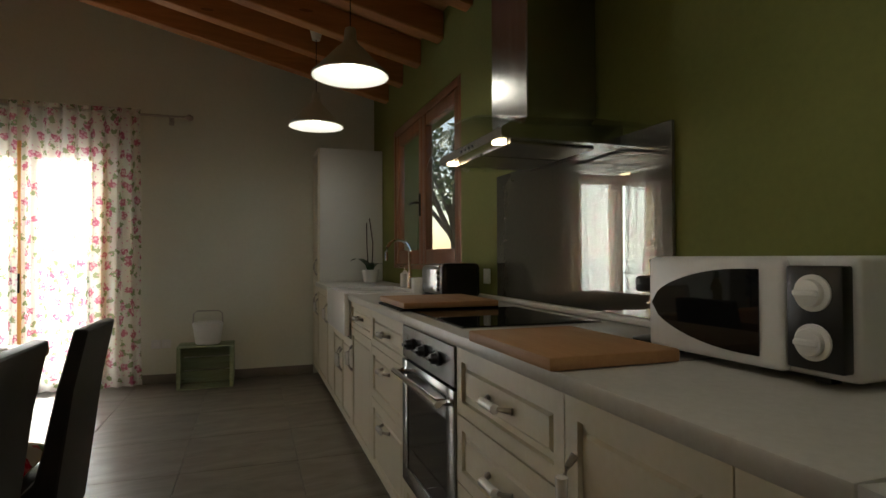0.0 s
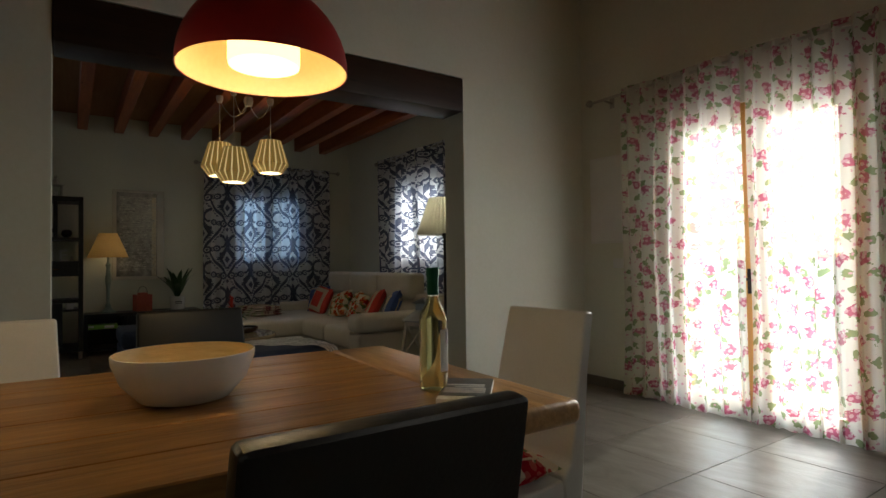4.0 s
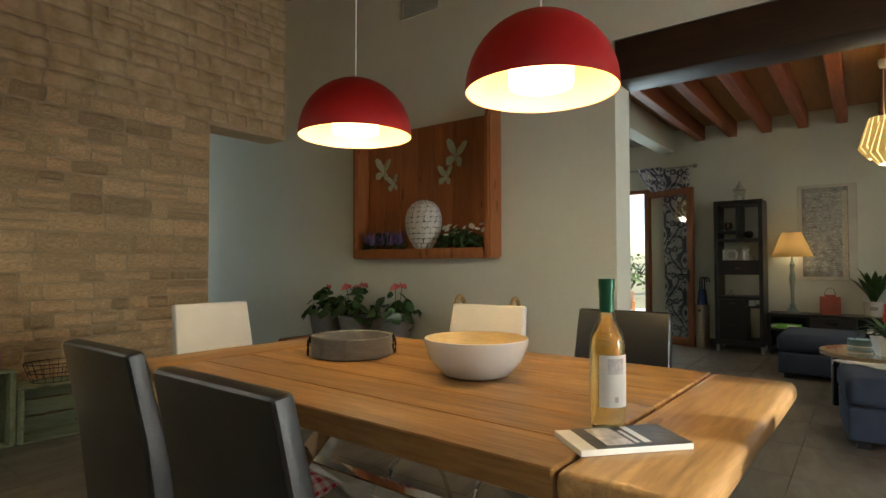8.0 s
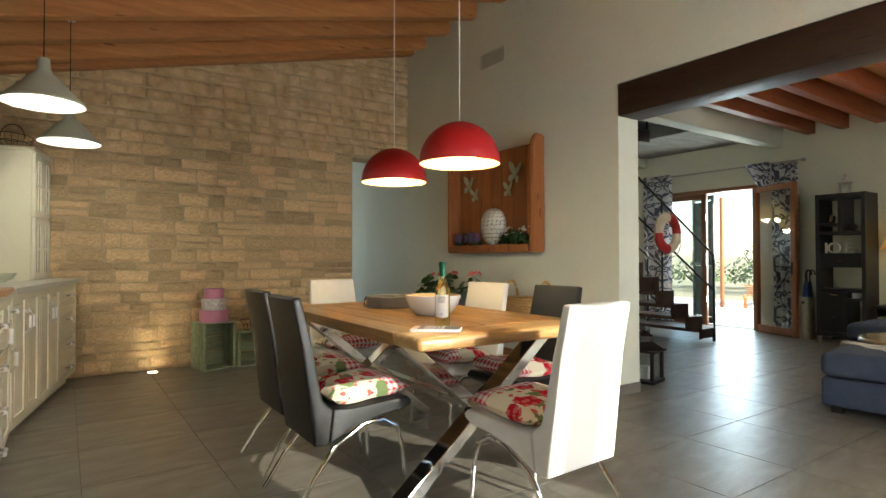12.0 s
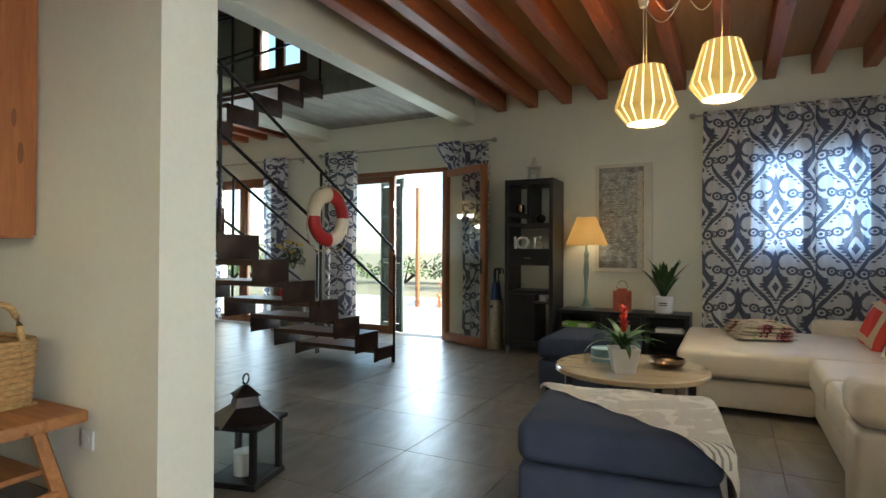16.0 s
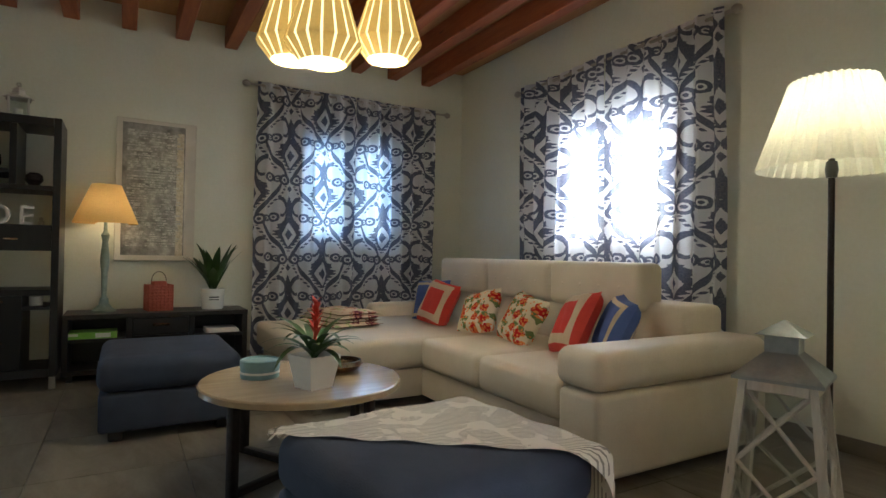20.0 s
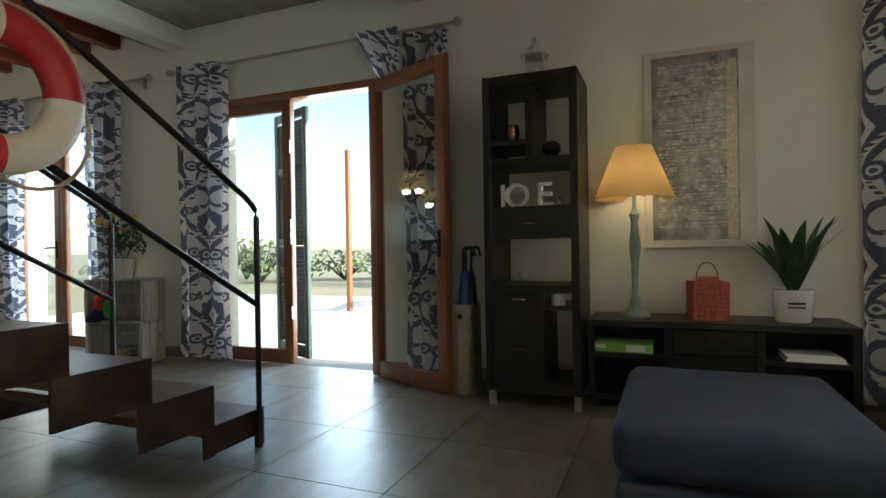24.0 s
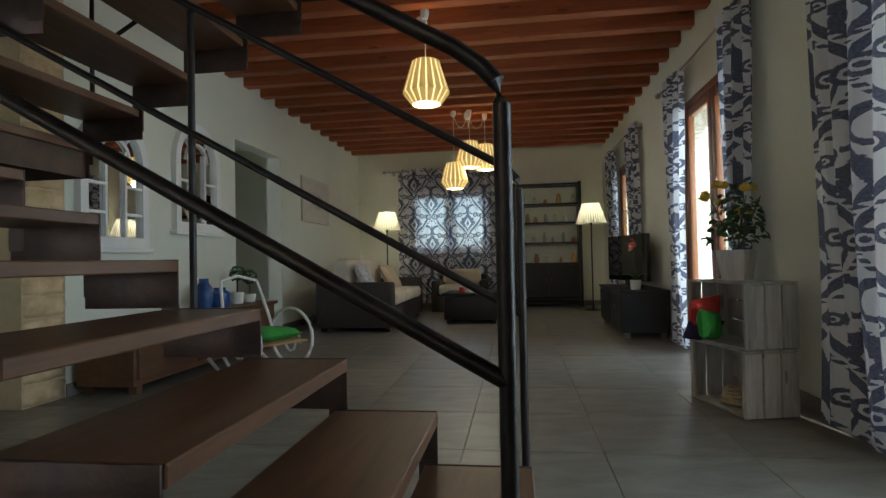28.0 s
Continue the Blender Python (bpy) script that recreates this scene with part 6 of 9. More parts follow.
flower_tray(-0.60, -0.12, "lavender", "box of purple lavender in the wall box", 21, 0)
flower_tray(0.16, 0.60, "daisy", "box of white daisies in the wall box", 22, 1)
# ventilation grille high on the wall
vg = thing("air_vent", "flush cream air grille high on the wall", "vent", pose(XP + 0.002, -5.39, 3.165, 0, 0, 90))
part("frame", boxes((-0.19, 0.19, -0.010, 0, -0.078, -0.062), (-0.19, 0.19, -0.010, 0, 0.062, 0.078), (-0.19, -0.174, -0.010, 0, -0.062, 0.062), (0.174, 0.19, -0.010, 0, -0.062, 0.062), bev=0.002), "vent_paint", vg)
part("backing", boxes((-0.173, 0.173, -0.003, 0, -0.061, 0.061)), "vent_paint", vg)
for k in range(7):
    part("slat", turned(boxes((-0.172, 0.172, -0.006, 0.006, -0.0015, 0.0015)), Matrix.Translation((0, -0.009, -0.052 + 0.0175 * k)) @ Matrix.Rotation(radians(35), 4, "X")), "vent_paint", vg)

# ---- rustic bench with pots and a basket ----
BL0, BL1, BZ = -6.60, -4.18, 0.48
bn = thing("rustic_bench", "low rustic wooden bench with splayed legs", "bench", pose(XP + 0.24, (BL0 + BL1) / 2, 0))
hl = (BL1 - BL0) / 2
part("seat", box(bm_new(), -0.20, 0.20, -hl, hl, BZ - 0.05, BZ, 0.012, 2), "bench_wood", bn)
part("lower_shelf", box(bm_new(), -0.15, 0.15, -hl + 0.22, hl - 0.22, 0.20, 0.225, 0.006, 2), "bench_wood", bn)
for s in (-1, 1):
    for k in (-1, 1):
        part("leg", tube(bm_new(), [(k * 0.19, s * (hl - 0.10), 0.0), (k * 0.12, s * (hl - 0.24), BZ - 0.05)], [0.03, 0.026], 8), "bench_wood", bn)
    part("stretcher", tube(bm_new(), [(-0.165, s * (hl - 0.13), 0.14), (0.165, s * (hl - 0.13), 0.14)], 0.018, 8), "bench_wood", bn)


def zinc_pot(y, seed, flowers):
    ob = thing("potted_plant", "anthurium with dark heart leaves in a zinc bucket", "potted plant", pose(XP + 0.24, y, BZ + 0.001), "zinc pots on the bench")
    p = part("bucket", lathe(bm_new(), [(0.001, 0), (0.105, 0), (0.108, 0.01), (0.138, 0.20), (0.145, 0.21), (0.142, 0.218), (0.134, 0.208), (0.125, 0.17), (0.001, 0.17)], seg=28), "galv", ob)
    part("handle", tube(bm_new(), [(0, 0.145, 0.19), (0, 0.17, 0.20), (0, 0.175, 0.16), (0, 0.14, 0.14)], 0.004, 6), "iron", p)
    part("leaves", leafy(bm_new(), 46, (0.19, 0.20), 0.30, 0.085, seed, (0, 0, 0.14), True), "leaf", ob)
    bm = bm_new()
    rn = random.Random(seed)
    fb = bm_new()
    for k in range(flowers):
        x, y_, z = rn.uniform(-0.1, 0.12), rn.uniform(-0.12, 0.12), rn.uniform(0.40, 0.46)
        tube(bm, [(x * 0.4, y_ * 0.4, 0.17), (x, y_, z)], 0.003, 5)
        leafy(fb, 2, (0.01, 0.01), 0.01, 0.07, seed + k, (x, y_, z), True)
        tube(fb, [(x, y_, z), (x + 0.02, y_, z + 0.04)], 0.005, 5)
    part("stems", bm, "leaf", ob)
    part("blossoms", fb, "flower_pink", ob)
    return ob


zinc_pot(-6.21, 31, 1)
zinc_pot(-5.86, 32, 3)
zinc_pot(-5.44, 33, 2)
wk = thing("woven_basket", "woven seagrass basket with two loop handles on a bench", "basket", pose(XP + 0.24, -4.62, BZ + 0.001))
for k in range(11):
    bm = bm_new()
    z = 0.014 + k * 0.024
    w, d = 0.20 + 0.02 * k / 11, 0.15 + 0.015 * k / 11
    tube(bm, [(d * math.copysign(abs(math.cos(a)) ** 0.6, math.cos(a)), w * math.copysign(abs(math.sin(a)) ** 0.6, math.sin(a)), z) for a in (2 * math.pi * i / 28 for i in range(28))], 0.0135, 6, True)
    part("coil", bm, "rattan", wk)
part("bottom", boxes((-0.14, 0.14, -0.19, 0.19, 0.0, 0.01)), "rattan", wk)
for s in (-1, 1):
    part("handle", tube(bm_new(), [(0.07 * math.cos(t), s * 0.218, 0.24 + 0.17 * math.sin(t)) for t in (math.pi * i / 12 for i in range(13))], 0.013, 8), "rattan", wk)

# ---- living room by the sofa ----
M["red_cloth"] = surf("coral_linen", (0.50, 0.035, 0.028), (0.58, 0.055, 0.04), 8, 0.9, grain=200, bumpy=0.3)
M["blue_cloth"] = surf("blue_linen", (0.055, 0.10, 0.30), (0.08, 0.13, 0.36), 8, 0.9, grain=200, bumpy=0.3)
M["sand_band"] = surf("sand_ribbon", (0.50, 0.40, 0.27), (0.56, 0.46, 0.33), 8, 0.9, grain=200, bumpy=0.3)
def striped_throw(name):
    """White cotton with fine grey stripes and plain white motifs."""
    m, nt, b = material(name)
    v = coords(nt, (1, 1, 1), "Object", (0, 0, radians(30)))
    sp = nt.nodes.new("ShaderNodeSeparateXYZ")
    nt.links.new(v, sp.inputs[0])
    st = calc(nt, "LESS_THAN", calc(nt, "FRACT", calc(nt, "DIVIDE", sp.outputs[0], 0.0125)), 0.36)
    gap = calc(nt, "LESS_THAN", noise_tex(nt, v, 7.0, 2, 0.4, 1.5), 0.56)
    gr = noise_tex(nt, v, 160, 2)
    col = mixc(nt, calc(nt, "MULTIPLY", calc(nt, "MULTIPLY", st, gap), 0.85), mixc(nt, gr, (0.70, 0.67, 0.62), (0.78, 0.76, 0.71)), (0.22, 0.21, 0.20))
    nt.links.new(col, b.inputs["Base Color"])
    b.inputs["Roughness"].default_value = 0.95
    bump(nt, b, calc(nt, "MULTIPLY_ADD", gr, 0.4, calc(nt, "SUBTRACT", 1.0, st)), 0.5, 0.003)
    return m


M["throw"] = striped_throw("woven_throw")
M["oak"] = wood("pale_oak_top", (0.40, 0.29, 0.17), (0.54, 0.42, 0.27), "y", 0.18, knots=False, bumpy=0.05, coat=0.6)
M["coral_cane"] = surf("coral_cane", (0.42, 0.09, 0.06), (0.52, 0.14, 0.09), 60, 0.6, bumpy=0.6)
M["verdigris"] = surf("verdigris_paint", (0.20, 0.27, 0.24), (0.33, 0.40, 0.36), 16, 0.7, bumpy=0.3)
M["hammered"] = surf("hammered_champagne", (0.40, 0.35, 0.25), (0.62, 0.55, 0.42), 40, 0.35, 0.85, grain=30, bumpy=0.9)
M["bronze"] = surf("bronze", (0.16, 0.10, 0.06), (0.30, 0.21, 0.14), 12, 0.25, 0.9, bumpy=0.2)
M["teal"] = surf("pale_teal_tin", (0.16, 0.29, 0.32), (0.22, 0.36, 0.39), 10, 0.45, bumpy=0.1)
M["whitewash"] = wood("whitewash", (0.42, 0.39, 0.35), (0.66, 0.63, 0.58), "z", 0.85, bumpy=0.4)
M["green_card"] = surf("green_card", (0.20, 0.45, 0.06), (0.26, 0.52, 0.09), 10, 0.5)
M["silver_paint"] = surf("silver_paint", (0.20, 0.19, 0.17), (0.62, 0.60, 0.54), 22, 0.36, 0.55, grain=50, bumpy=0.8)
M["silver_ground"] = surf("silver_ground", (0.12, 0.115, 0.105), (0.44, 0.42, 0.38), 9, 0.45, 0.5, grain=40, bumpy=0.8)
M["canvas"] = surf("canvas", (0.56, 0.52, 0.44), (0.64, 0.60, 0.52), 6, 0.9, grain=180, bumpy=0.3)
M["blanket"] = floral("blanket_print", (0.50, 0.42, 0.33), 0.9, 0.02, ((0.12, 0.03, 0.05), (0.35, 0.16, 0.12)))


def pad(bm, x0, x1, y0, y1, z0, z1, bev=0.05, puff=0.02, seg=4):
    """An upholstered block: well rounded, top a little domed."""
    box(bm, x0, x1, y0, y1, z0, z1, bev, seg)
    return bm


sf = thing("corner_sofa", "cream leather corner sofa with chaise and headrests", "sofa", pose(0, 0, 0))
SX0, SX1, SYB, SYF = -8.78, -5.82, -0.30, -1.52
part("base", boxes((SX0 + 0.05, SX1 - 0.24, SYF + 0.04, SYB - 0.03, 0.05, 0.24), (SX0 + 0.05, -7.44, -2.24, SYF + 0.04, 0.05, 0.24), bev=0.015), "sofa_leather", sf)
for x0, x1 in ((-7.41, -6.745), (-6.74, SX1 - 0.245)):
    part("seat", pad(bm_new(), x0, x1, SYF, -0.62, 0.245, 0.44, 0.045), "sofa_leather", sf)
part("seat", pad(bm_new(), SX0 + 0.04, -7.416, -2.30, -0.62, 0.245, 0.44, 0.045), "sofa_leather", sf, "long chaise seat")
part("backrest", pad(bm_new(), SX0 + 0.02, SX1 - 0.25, -0.62, SYB, 0.20, 0.74, 0.05), "sofa_leather", sf)
for x0, x1 in ((-8.60, -7.855), (-7.85, -7.105), (-7.10, -6.33)):
    bm = bm_new()
    box(bm, x0, x1, -0.70, -0.48, 0.68, 0.965, 0.045, 4)
    hr = part("headrest", bm, "sofa_leather", sf)
    tf = bm_new()
    for k in range(4):
        lathe(tf, [(0.001, 0.004), (0.008, 0.002), (0.010, 0.0)], (0, 0, 0), 8)
        bmesh.ops.translate(tf, verts=tf.verts[-24:], vec=(-0.24 + 0.16 * k, 0, 0))
    turned(tf, Matrix.Translation(((x0 + x1) / 2, -0.701, 0.82)) @ Matrix.Rotation(radians(90), 4, "X"))
    part("tuft", tf, "sofa_leather", hr)
bm = box(bm_new(), SX1 - 0.24, SX1, SYF - 0.02, SYB - 0.02, 0.055, 0.42, 0.03, 3)
part("arm", bm, "sofa_leather", sf)
part("arm_pad", box(bm_new(), SX1 - 0.265, SX1 + 0.015, SYF - 0.03, SYB - 0.02, 0.425, 0.60, 0.06, 5), "sofa_leather", sf)
part("side_panel", pad(bm_new(), SX0 - 0.02, SX0 + 0.12, -1.35, SYB, 0.20, 0.56, 0.05), "sofa_leather", sf)
for x, y in ((SX1 - 0.20, SYF + 0.03), (SX1 - 0.04, SYF + 0.03), (SX1 - 0.04, SYB - 0.06), (-8.68, -2.18), (-7.50, -2.18)):
    part("foot", box(bm_new(), x - 0.025, x + 0.025, y - 0.03, y + 0.03, 0.0, 0.054, 0.006, 1), "chrome", sf)


def throw_pillow(at, mat, label, band=None, w=0.36):
    ob = thing("throw_pillow", label, "pillow", at, "sofa pillows")
    part("cover", cushion(w, w, 0.15), mat, ob)
    if band:
        bm = cushion(w, w, 0.153)
        bmesh.ops.delete(bm, geom=[f for f in bm.faces if not (0.112 < max(abs(f.calc_center_median().x), abs(f.calc_center_median().y)) < 0.15)], context="FACES")
        part("ribbon", bm, band, ob, "sand coloured ribbon square")
    return ob


def leaning(x, y, z, lean, rz, spin=0):
    return pose(x, y, z, 0, 0, rz) @ pose(0, 0, 0, lean, 0, 0) @ pose(0, 0, 0, 0, 0, spin)


throw_pillow(leaning(-8.30, -0.95, 0.60, 72, 18, 4), "blue_cloth", "blue linen throw pillow with sand ribbon on the sofa", "sand_band")
throw_pillow(leaning(-8.05, -1.02, 0.60, 66, 8, -8), "red_cloth", "coral red throw pillow with sand ribbon on the sofa", "sand_band", 0.37)
throw_pillow(leaning(-7.52, -0.98, 0.575, 60, 4, 16), "pillow_garden", "butterfly-print throw pillow on the sofa", None, 0.35)
throw_pillow(leaning(-7.02, -0.98, 0.58, 62, -4, -10), "pillow_garden", "butterfly-print throw pillow on the sofa", None, 0.35)
throw_pillow(leaning(-6.50, -1.02, 0.62, 62, -26, 10), "red_cloth", "coral red throw pillow with sand ribbon on the sofa", "sand_band", 0.37)
throw_pillow(leaning(-6.28, -0.94, 0.61, 66, -34, -6), "blue_cloth", "blue linen throw pillow with sand ribbon on the sofa", "sand_band")
# folded blanket on the chaise
bl = thing("folded_blanket", "folded patterned blanket on the chaise", "blanket", pose(-8.28, -1.78, 0.442, 0, 0, 12))
for k in range(4):
    bm = cushion(0.62 - 0.03 * k, 0.42 - 0.02 * k, 0.045)
    turned(bm, Matrix.Translation((0.01 * (-1) ** k, 0.012 * k, 0.022 + 0.026 * k)))
    part("fold", bm, "blanket", bl)


def ottoman(at, w, d, h, label):
    ob = thing("ottoman", label, "ottoman", at, "ottomans")
    part("base", box(bm_new(), -w / 2 + 0.01, w / 2 - 0.01, -d / 2 + 0.01, d / 2 - 0.01, 0.05, h * 0.58, 0.02, 3), "navy", ob)
    part("cushion", box(bm_new(), -w / 2, w / 2, -d / 2, d / 2, h * 0.585, h, 0.06, 5), "navy", ob)
    for sx in (-1, 1):
        for sy in (-1, 1):
            part("foot", box(bm_new(), sx * (w / 2 - 0.09) - 0.035, sx * (w / 2 - 0.09) + 0.035, sy * (d / 2 - 0.09) - 0.035, sy * (d / 2 - 0.09) + 0.035, 0, 0.05, 0.004, 1), "dark_wood", ob)
    return ob


ottoman(pose(-5.67, -2.39, 0, 0, 0, 6), 0.66, 0.76, 0.43, "slate blue upholstered ottoman under a white throw")
ottoman(pose(-7.85, -2.98, 0), 0.80, 0.70, 0.43, "slate blue upholstered ottoman beside the low bench")
# white throw over the ottoman: follows its top and falls over its edge
th = thing("throw_blanket", "off-white woven throw with knotted fringe over an ottoman", "throw", pose(-5.67, -2.39, 0, 0, 0, 6))


def on_ottoman(u, v):
    """u: -0.5 to 0.75 across (falls over the north edge), v: along x."""
    ang = radians(-43)
    x, y = v * math.cos(ang) - u * math.sin(ang), v * math.sin(ang) + u * math.cos(ang)
    x, y = x - 0.19, y + 0.09
    z = 0.436
    def fold(c, lim):
        s = 1 if c > 0 else -1
        e = abs(c) - lim
        if e <= 0:
            return c, 0.0
        if e < 0.06:
            return s * (lim + 0.03 * math.sin(e / 0.06 * 1.57)), 0.03 * (1 - math.cos(e / 0.06 * 1.57)) * 1.2
        return s * (lim + 0.036 + 0.02 * (e - 0.06)), 0.036 + (e - 0.06)
    x, dx = fold(x, 0.32)
    y, dy = fold(y, 0.375)
    return Vector((x, y, z - max(dx, dy) + 0.004 * math.sin(30 * u + 7 * v)))


bm = bm_new()
nu, nv = 34, 26
gr = [[bm.verts.new(on_ottoman(-0.42 + 1.16 * i / nu, -0.27 + 0.54 * j / nv)) for j in range(nv + 1)] for i in range(nu + 1)]
for i in range(nu):
    for j in range(nv):
        bm.faces.new((gr[i][j], gr[i + 1][j], gr[i + 1][j + 1], gr[i][j + 1]))
part("cloth", bm, "throw", th)
fr = bm_new()
for k in range(40):
    for u, du in ((0.74, 0.05), (-0.42, -0.04)):
        v = -0.265 + 0.53 * k / 39
        a, b = on_ottoman(u, v), on_ottoman(u + du, v + 0.006 * math.sin(k * 2.3))
        tube(fr, [a, b + Vector((0, 0, 0.002))], 0.0035, 4)
tagged(part("fringe", fr, "throw", th), kind="stuff")


# coffee table with tray objects
ct = thing("coffee_table", "round oak-topped coffee table on dark steel frames", "coffee table", pose(-6.70, -2.50, 0))
part("top", lathe(bm_new(), [(0.001, 0.385), (0.438, 0.385), (0.447, 0.39), (0.447, 0.412), (0.440, 0.418), (0.001, 0.418)], seg=64), "oak", ct)
for a in (30, 120):
    bm = boxes((-0.40, -0.365, -0.018, 0.018, 0.004, 0.384), (0.365, 0.40, -0.018, 0.018, 0.004, 0.384), (-0.365, 0.365, -0.017, 0.017, 0.0 + (0.004 if a == 30 else 0.006), 0.034), bev=0.002)
    turned(bm, Matrix.Rotation(radians(a), 4, "Z"))
    part("frame", bm, "iron", ct)
CT = pose(-6.70, -2.50, 0.4185)
br = thing("bromeliad", "bromeliad with red flower in a white square pot", "potted plant", CT @ pose(0.20, -0.01, 0, 0, 0, 20))
bm = bm_new()
lo = [bm.verts.new((sx * 0.055, sy * 0.055, 0)) for sx, sy in ((-1, -1), (1, -1), (1, 1), (-1, 1))]
hi = [bm.verts.new((sx * 0.08, sy * 0.08, 0.14)) for sx, sy in ((-1, -1), (1, -1), (1, 1), (-1, 1))]
hi2 = [bm.verts.new((sx * 0.073, sy * 0.073, 0.14)) for sx, sy in ((-1, -1), (1, -1), (1, 1), (-1, 1))]
lo2 = [bm.verts.new((sx * 0.07, sy * 0.07, 0.12)) for sx, sy in ((-1, -1), (1, -1), (1, 1), (-1, 1))]
for k in range(4):
    q = (k + 1) % 4
    bm.faces.new((lo[k], lo[q], hi[q], hi[k]))
    bm.faces.new((hi[k], hi[q], hi2[q], hi2[k]))
    bm.faces.new((hi2[k], hi2[q], lo2[q], lo2[k]))
bm.faces.new(lo[::-1])
bm.faces.new(lo2)
part("pot", bm, "china", br)
bm = bm_new()
rn = random.Random(8)
for k in range(26):
    strap_leaf(bm, rn.uniform(0.20, 0.30), 0.036, rn.uniform(1.1, 2.2), rn.uniform(0.75, 1.35), k * 2.4, base=(0, 0, 0.12))
part("leaves", bm, "leaf", br)
bm = tube(bm_new(), [(0, 0, 0.12), (0.005, 0, 0.30)], 0.008, 6)
for k in range(26):
    strap_leaf(bm, 0.075 - 0.0015 * k, 0.018, 0.7, 1.15, k * 2.4, 4, (0.005, 0, 0.21 + 0.006 * k))
part("flower", bm, "flower_red", br)
tn = thing("tin_box", "round pale teal tin box on the coffee table", "box", CT @ pose(-0.10, -0.17, 0))
part("body", lathe(bm_new(), [(0.001, 0), (0.085, 0), (0.085, 0.055), (0.001, 0.055)], seg=32), "teal", tn)
part("lid", lathe(bm_new(), [(0.088, 0.045), (0.088, 0.078), (0.080, 0.082), (0.074, 0.074), (0.001, 0.073)], seg=32), "teal", tn)
part("band", lathe(bm_new(), [(0.0865, 0.02), (0.0865, 0.03), (0.0855, 0.03), (0.0855, 0.02)], seg=32, cap=False), "white_paint", tn)
solid("metal_bowl", lathe(bm_new(), [(0.05, 0), (0.085, 0.012), (0.105, 0.035), (0.10, 0.055), (0.094, 0.056), (0.097, 0.036), (0.078, 0.02), (0.001, 0.012)], seg=32), "bronze", "low bronze bowl on the coffee table", "bowl", CT @ pose(-0.06, 0.20, 0))

# ---- shelf, low bench and what stands on them ----
sh = thing("open_shelf", "dark espresso shelf unit with open and closed compartments", "shelf unit", pose(-8.90, -3.89, 0, 0, 0, 90))
# local x to +y, local y to -x: front at y = 0
w, dpt, hh = 0.272, 0.42, 1.905
for s in (-1, 1):
    part("side", box(bm_new(), s * w - (0.045 if s > 0 else 0), s * w + (0.045 if s < 0 else 0), 0, dpt, 0.09, hh, 0.003, 1), "dark_wood", sh)
for z0, z1 in ((1.845, 1.903), (1.39, 1.425), (0.97, 1.15), (0.66, 0.70), (0.09, 0.15)):
    part("shelf", box(bm_new(), -w + 0.046, w - 0.046, 0.002, dpt - 0.004, z0, z1, 0.002, 1), "dark_wood", sh)
part("shelf", box(bm_new(), -w + 0.046, -0.022, 0.003, dpt - 0.005, 1.50, 1.53, 0.002, 1), "dark_wood", sh)
part("divider", box(bm_new(), -0.02, 0.02, 0.003, dpt - 0.005, 1.426, 1.843, 0.002, 1), "dark_wood", sh)
part("drawer_box", box(bm_new(), -w + 0.048, 0.07, 0.003, dpt - 0.006, 0.152, 0.658, 0.002, 1), "dark_wood", sh)
part("shelf", box(bm_new(), 0.072, w - 0.048, 0.003, dpt - 0.006, 0.56, 0.585, 0.002, 1), "dark_wood", sh)
for z, x in ((1.05, 0.0), (0.62, -0.07), (0.34, -0.07)):
    bm = boxes((x - 0.04, x + 0.04, -0.012, 0.001, z - 0.008, z + 0.008), bev=0.004)
    part("handle", bm, "bronze", sh)
for sx in (-1, 1):
    for y in (0.03, dpt - 0.05):
        part("foot", box(bm_new(), sx * (w - 0.025) - 0.02, sx * (w - 0.025) + 0.02, y, y + 0.035, 0.0, 0.09, 0.003, 1), "nickel", sh)
SH = pose(-8.90, -3.89, 0, 0, 0, 90)


def letter(ch, x, z, h):
    cu = bpy.data.curves.new("letter", "FONT")
    cu.body, cu.size, cu.extrude, cu.bevel_depth = ch, h * 1.42, 0.012, 0.0015
    cu.align_x = "CENTER"
    tmp = bpy.data.objects.new("letter", cu)
    scene.collection.objects.link(tmp)
    me = bpy.data.meshes.new_from_object(tmp.evaluated_get(bpy.context.evaluated_depsgraph_get()))
    bpy.data.objects.remove(tmp)
    me.materials.clear()
    me.materials.append(M["white_paint"])
    ob = new("letter", me)
    ob.matrix_world = SH @ pose(x, 0.06, z, 90, 0, 0)
    return tagged(ob, "white standing letter %s on the dark shelf" % ch, "letter", "standing letters")


letter("I", -0.17, 1.151, 0.135)
letter("O", -0.085, 1.151, 0.135)
letter("E", 0.075, 1.151, 0.135)
solid("tea_light_glass", lathe(bm_new(), [(0.03, 0), (0.045, 0.04), (0.04, 0.10), (0.036, 0.10), (0.04, 0.045), (0.02, 0.008)], seg=20), "bronze", "small bronze glass candle holder on the shelf", "candle holder", SH @ pose(-0.12, 0.10, 1.531))
solid("candle_ball", lathe(bm_new(), [(0.001, 0), (0.03, 0.004), (0.055, 0.04), (0.05, 0.075), (0.03, 0.092), (0.026, 0.09), (0.001, 0.05)], seg=20), "iron", "round dark candle holder on the shelf", "candle holder", SH @ pose(0.11, 0.09, 1.426))
pc = thing("small_candle", "white candle jar on the shelf", "candle", SH @ pose(0.14, 0.08, 0.586))
part("jar", lathe(bm_new(), [(0.001, 0), (0.04, 0), (0.042, 0.065), (0.001, 0.065)], seg=20), "china", pc)
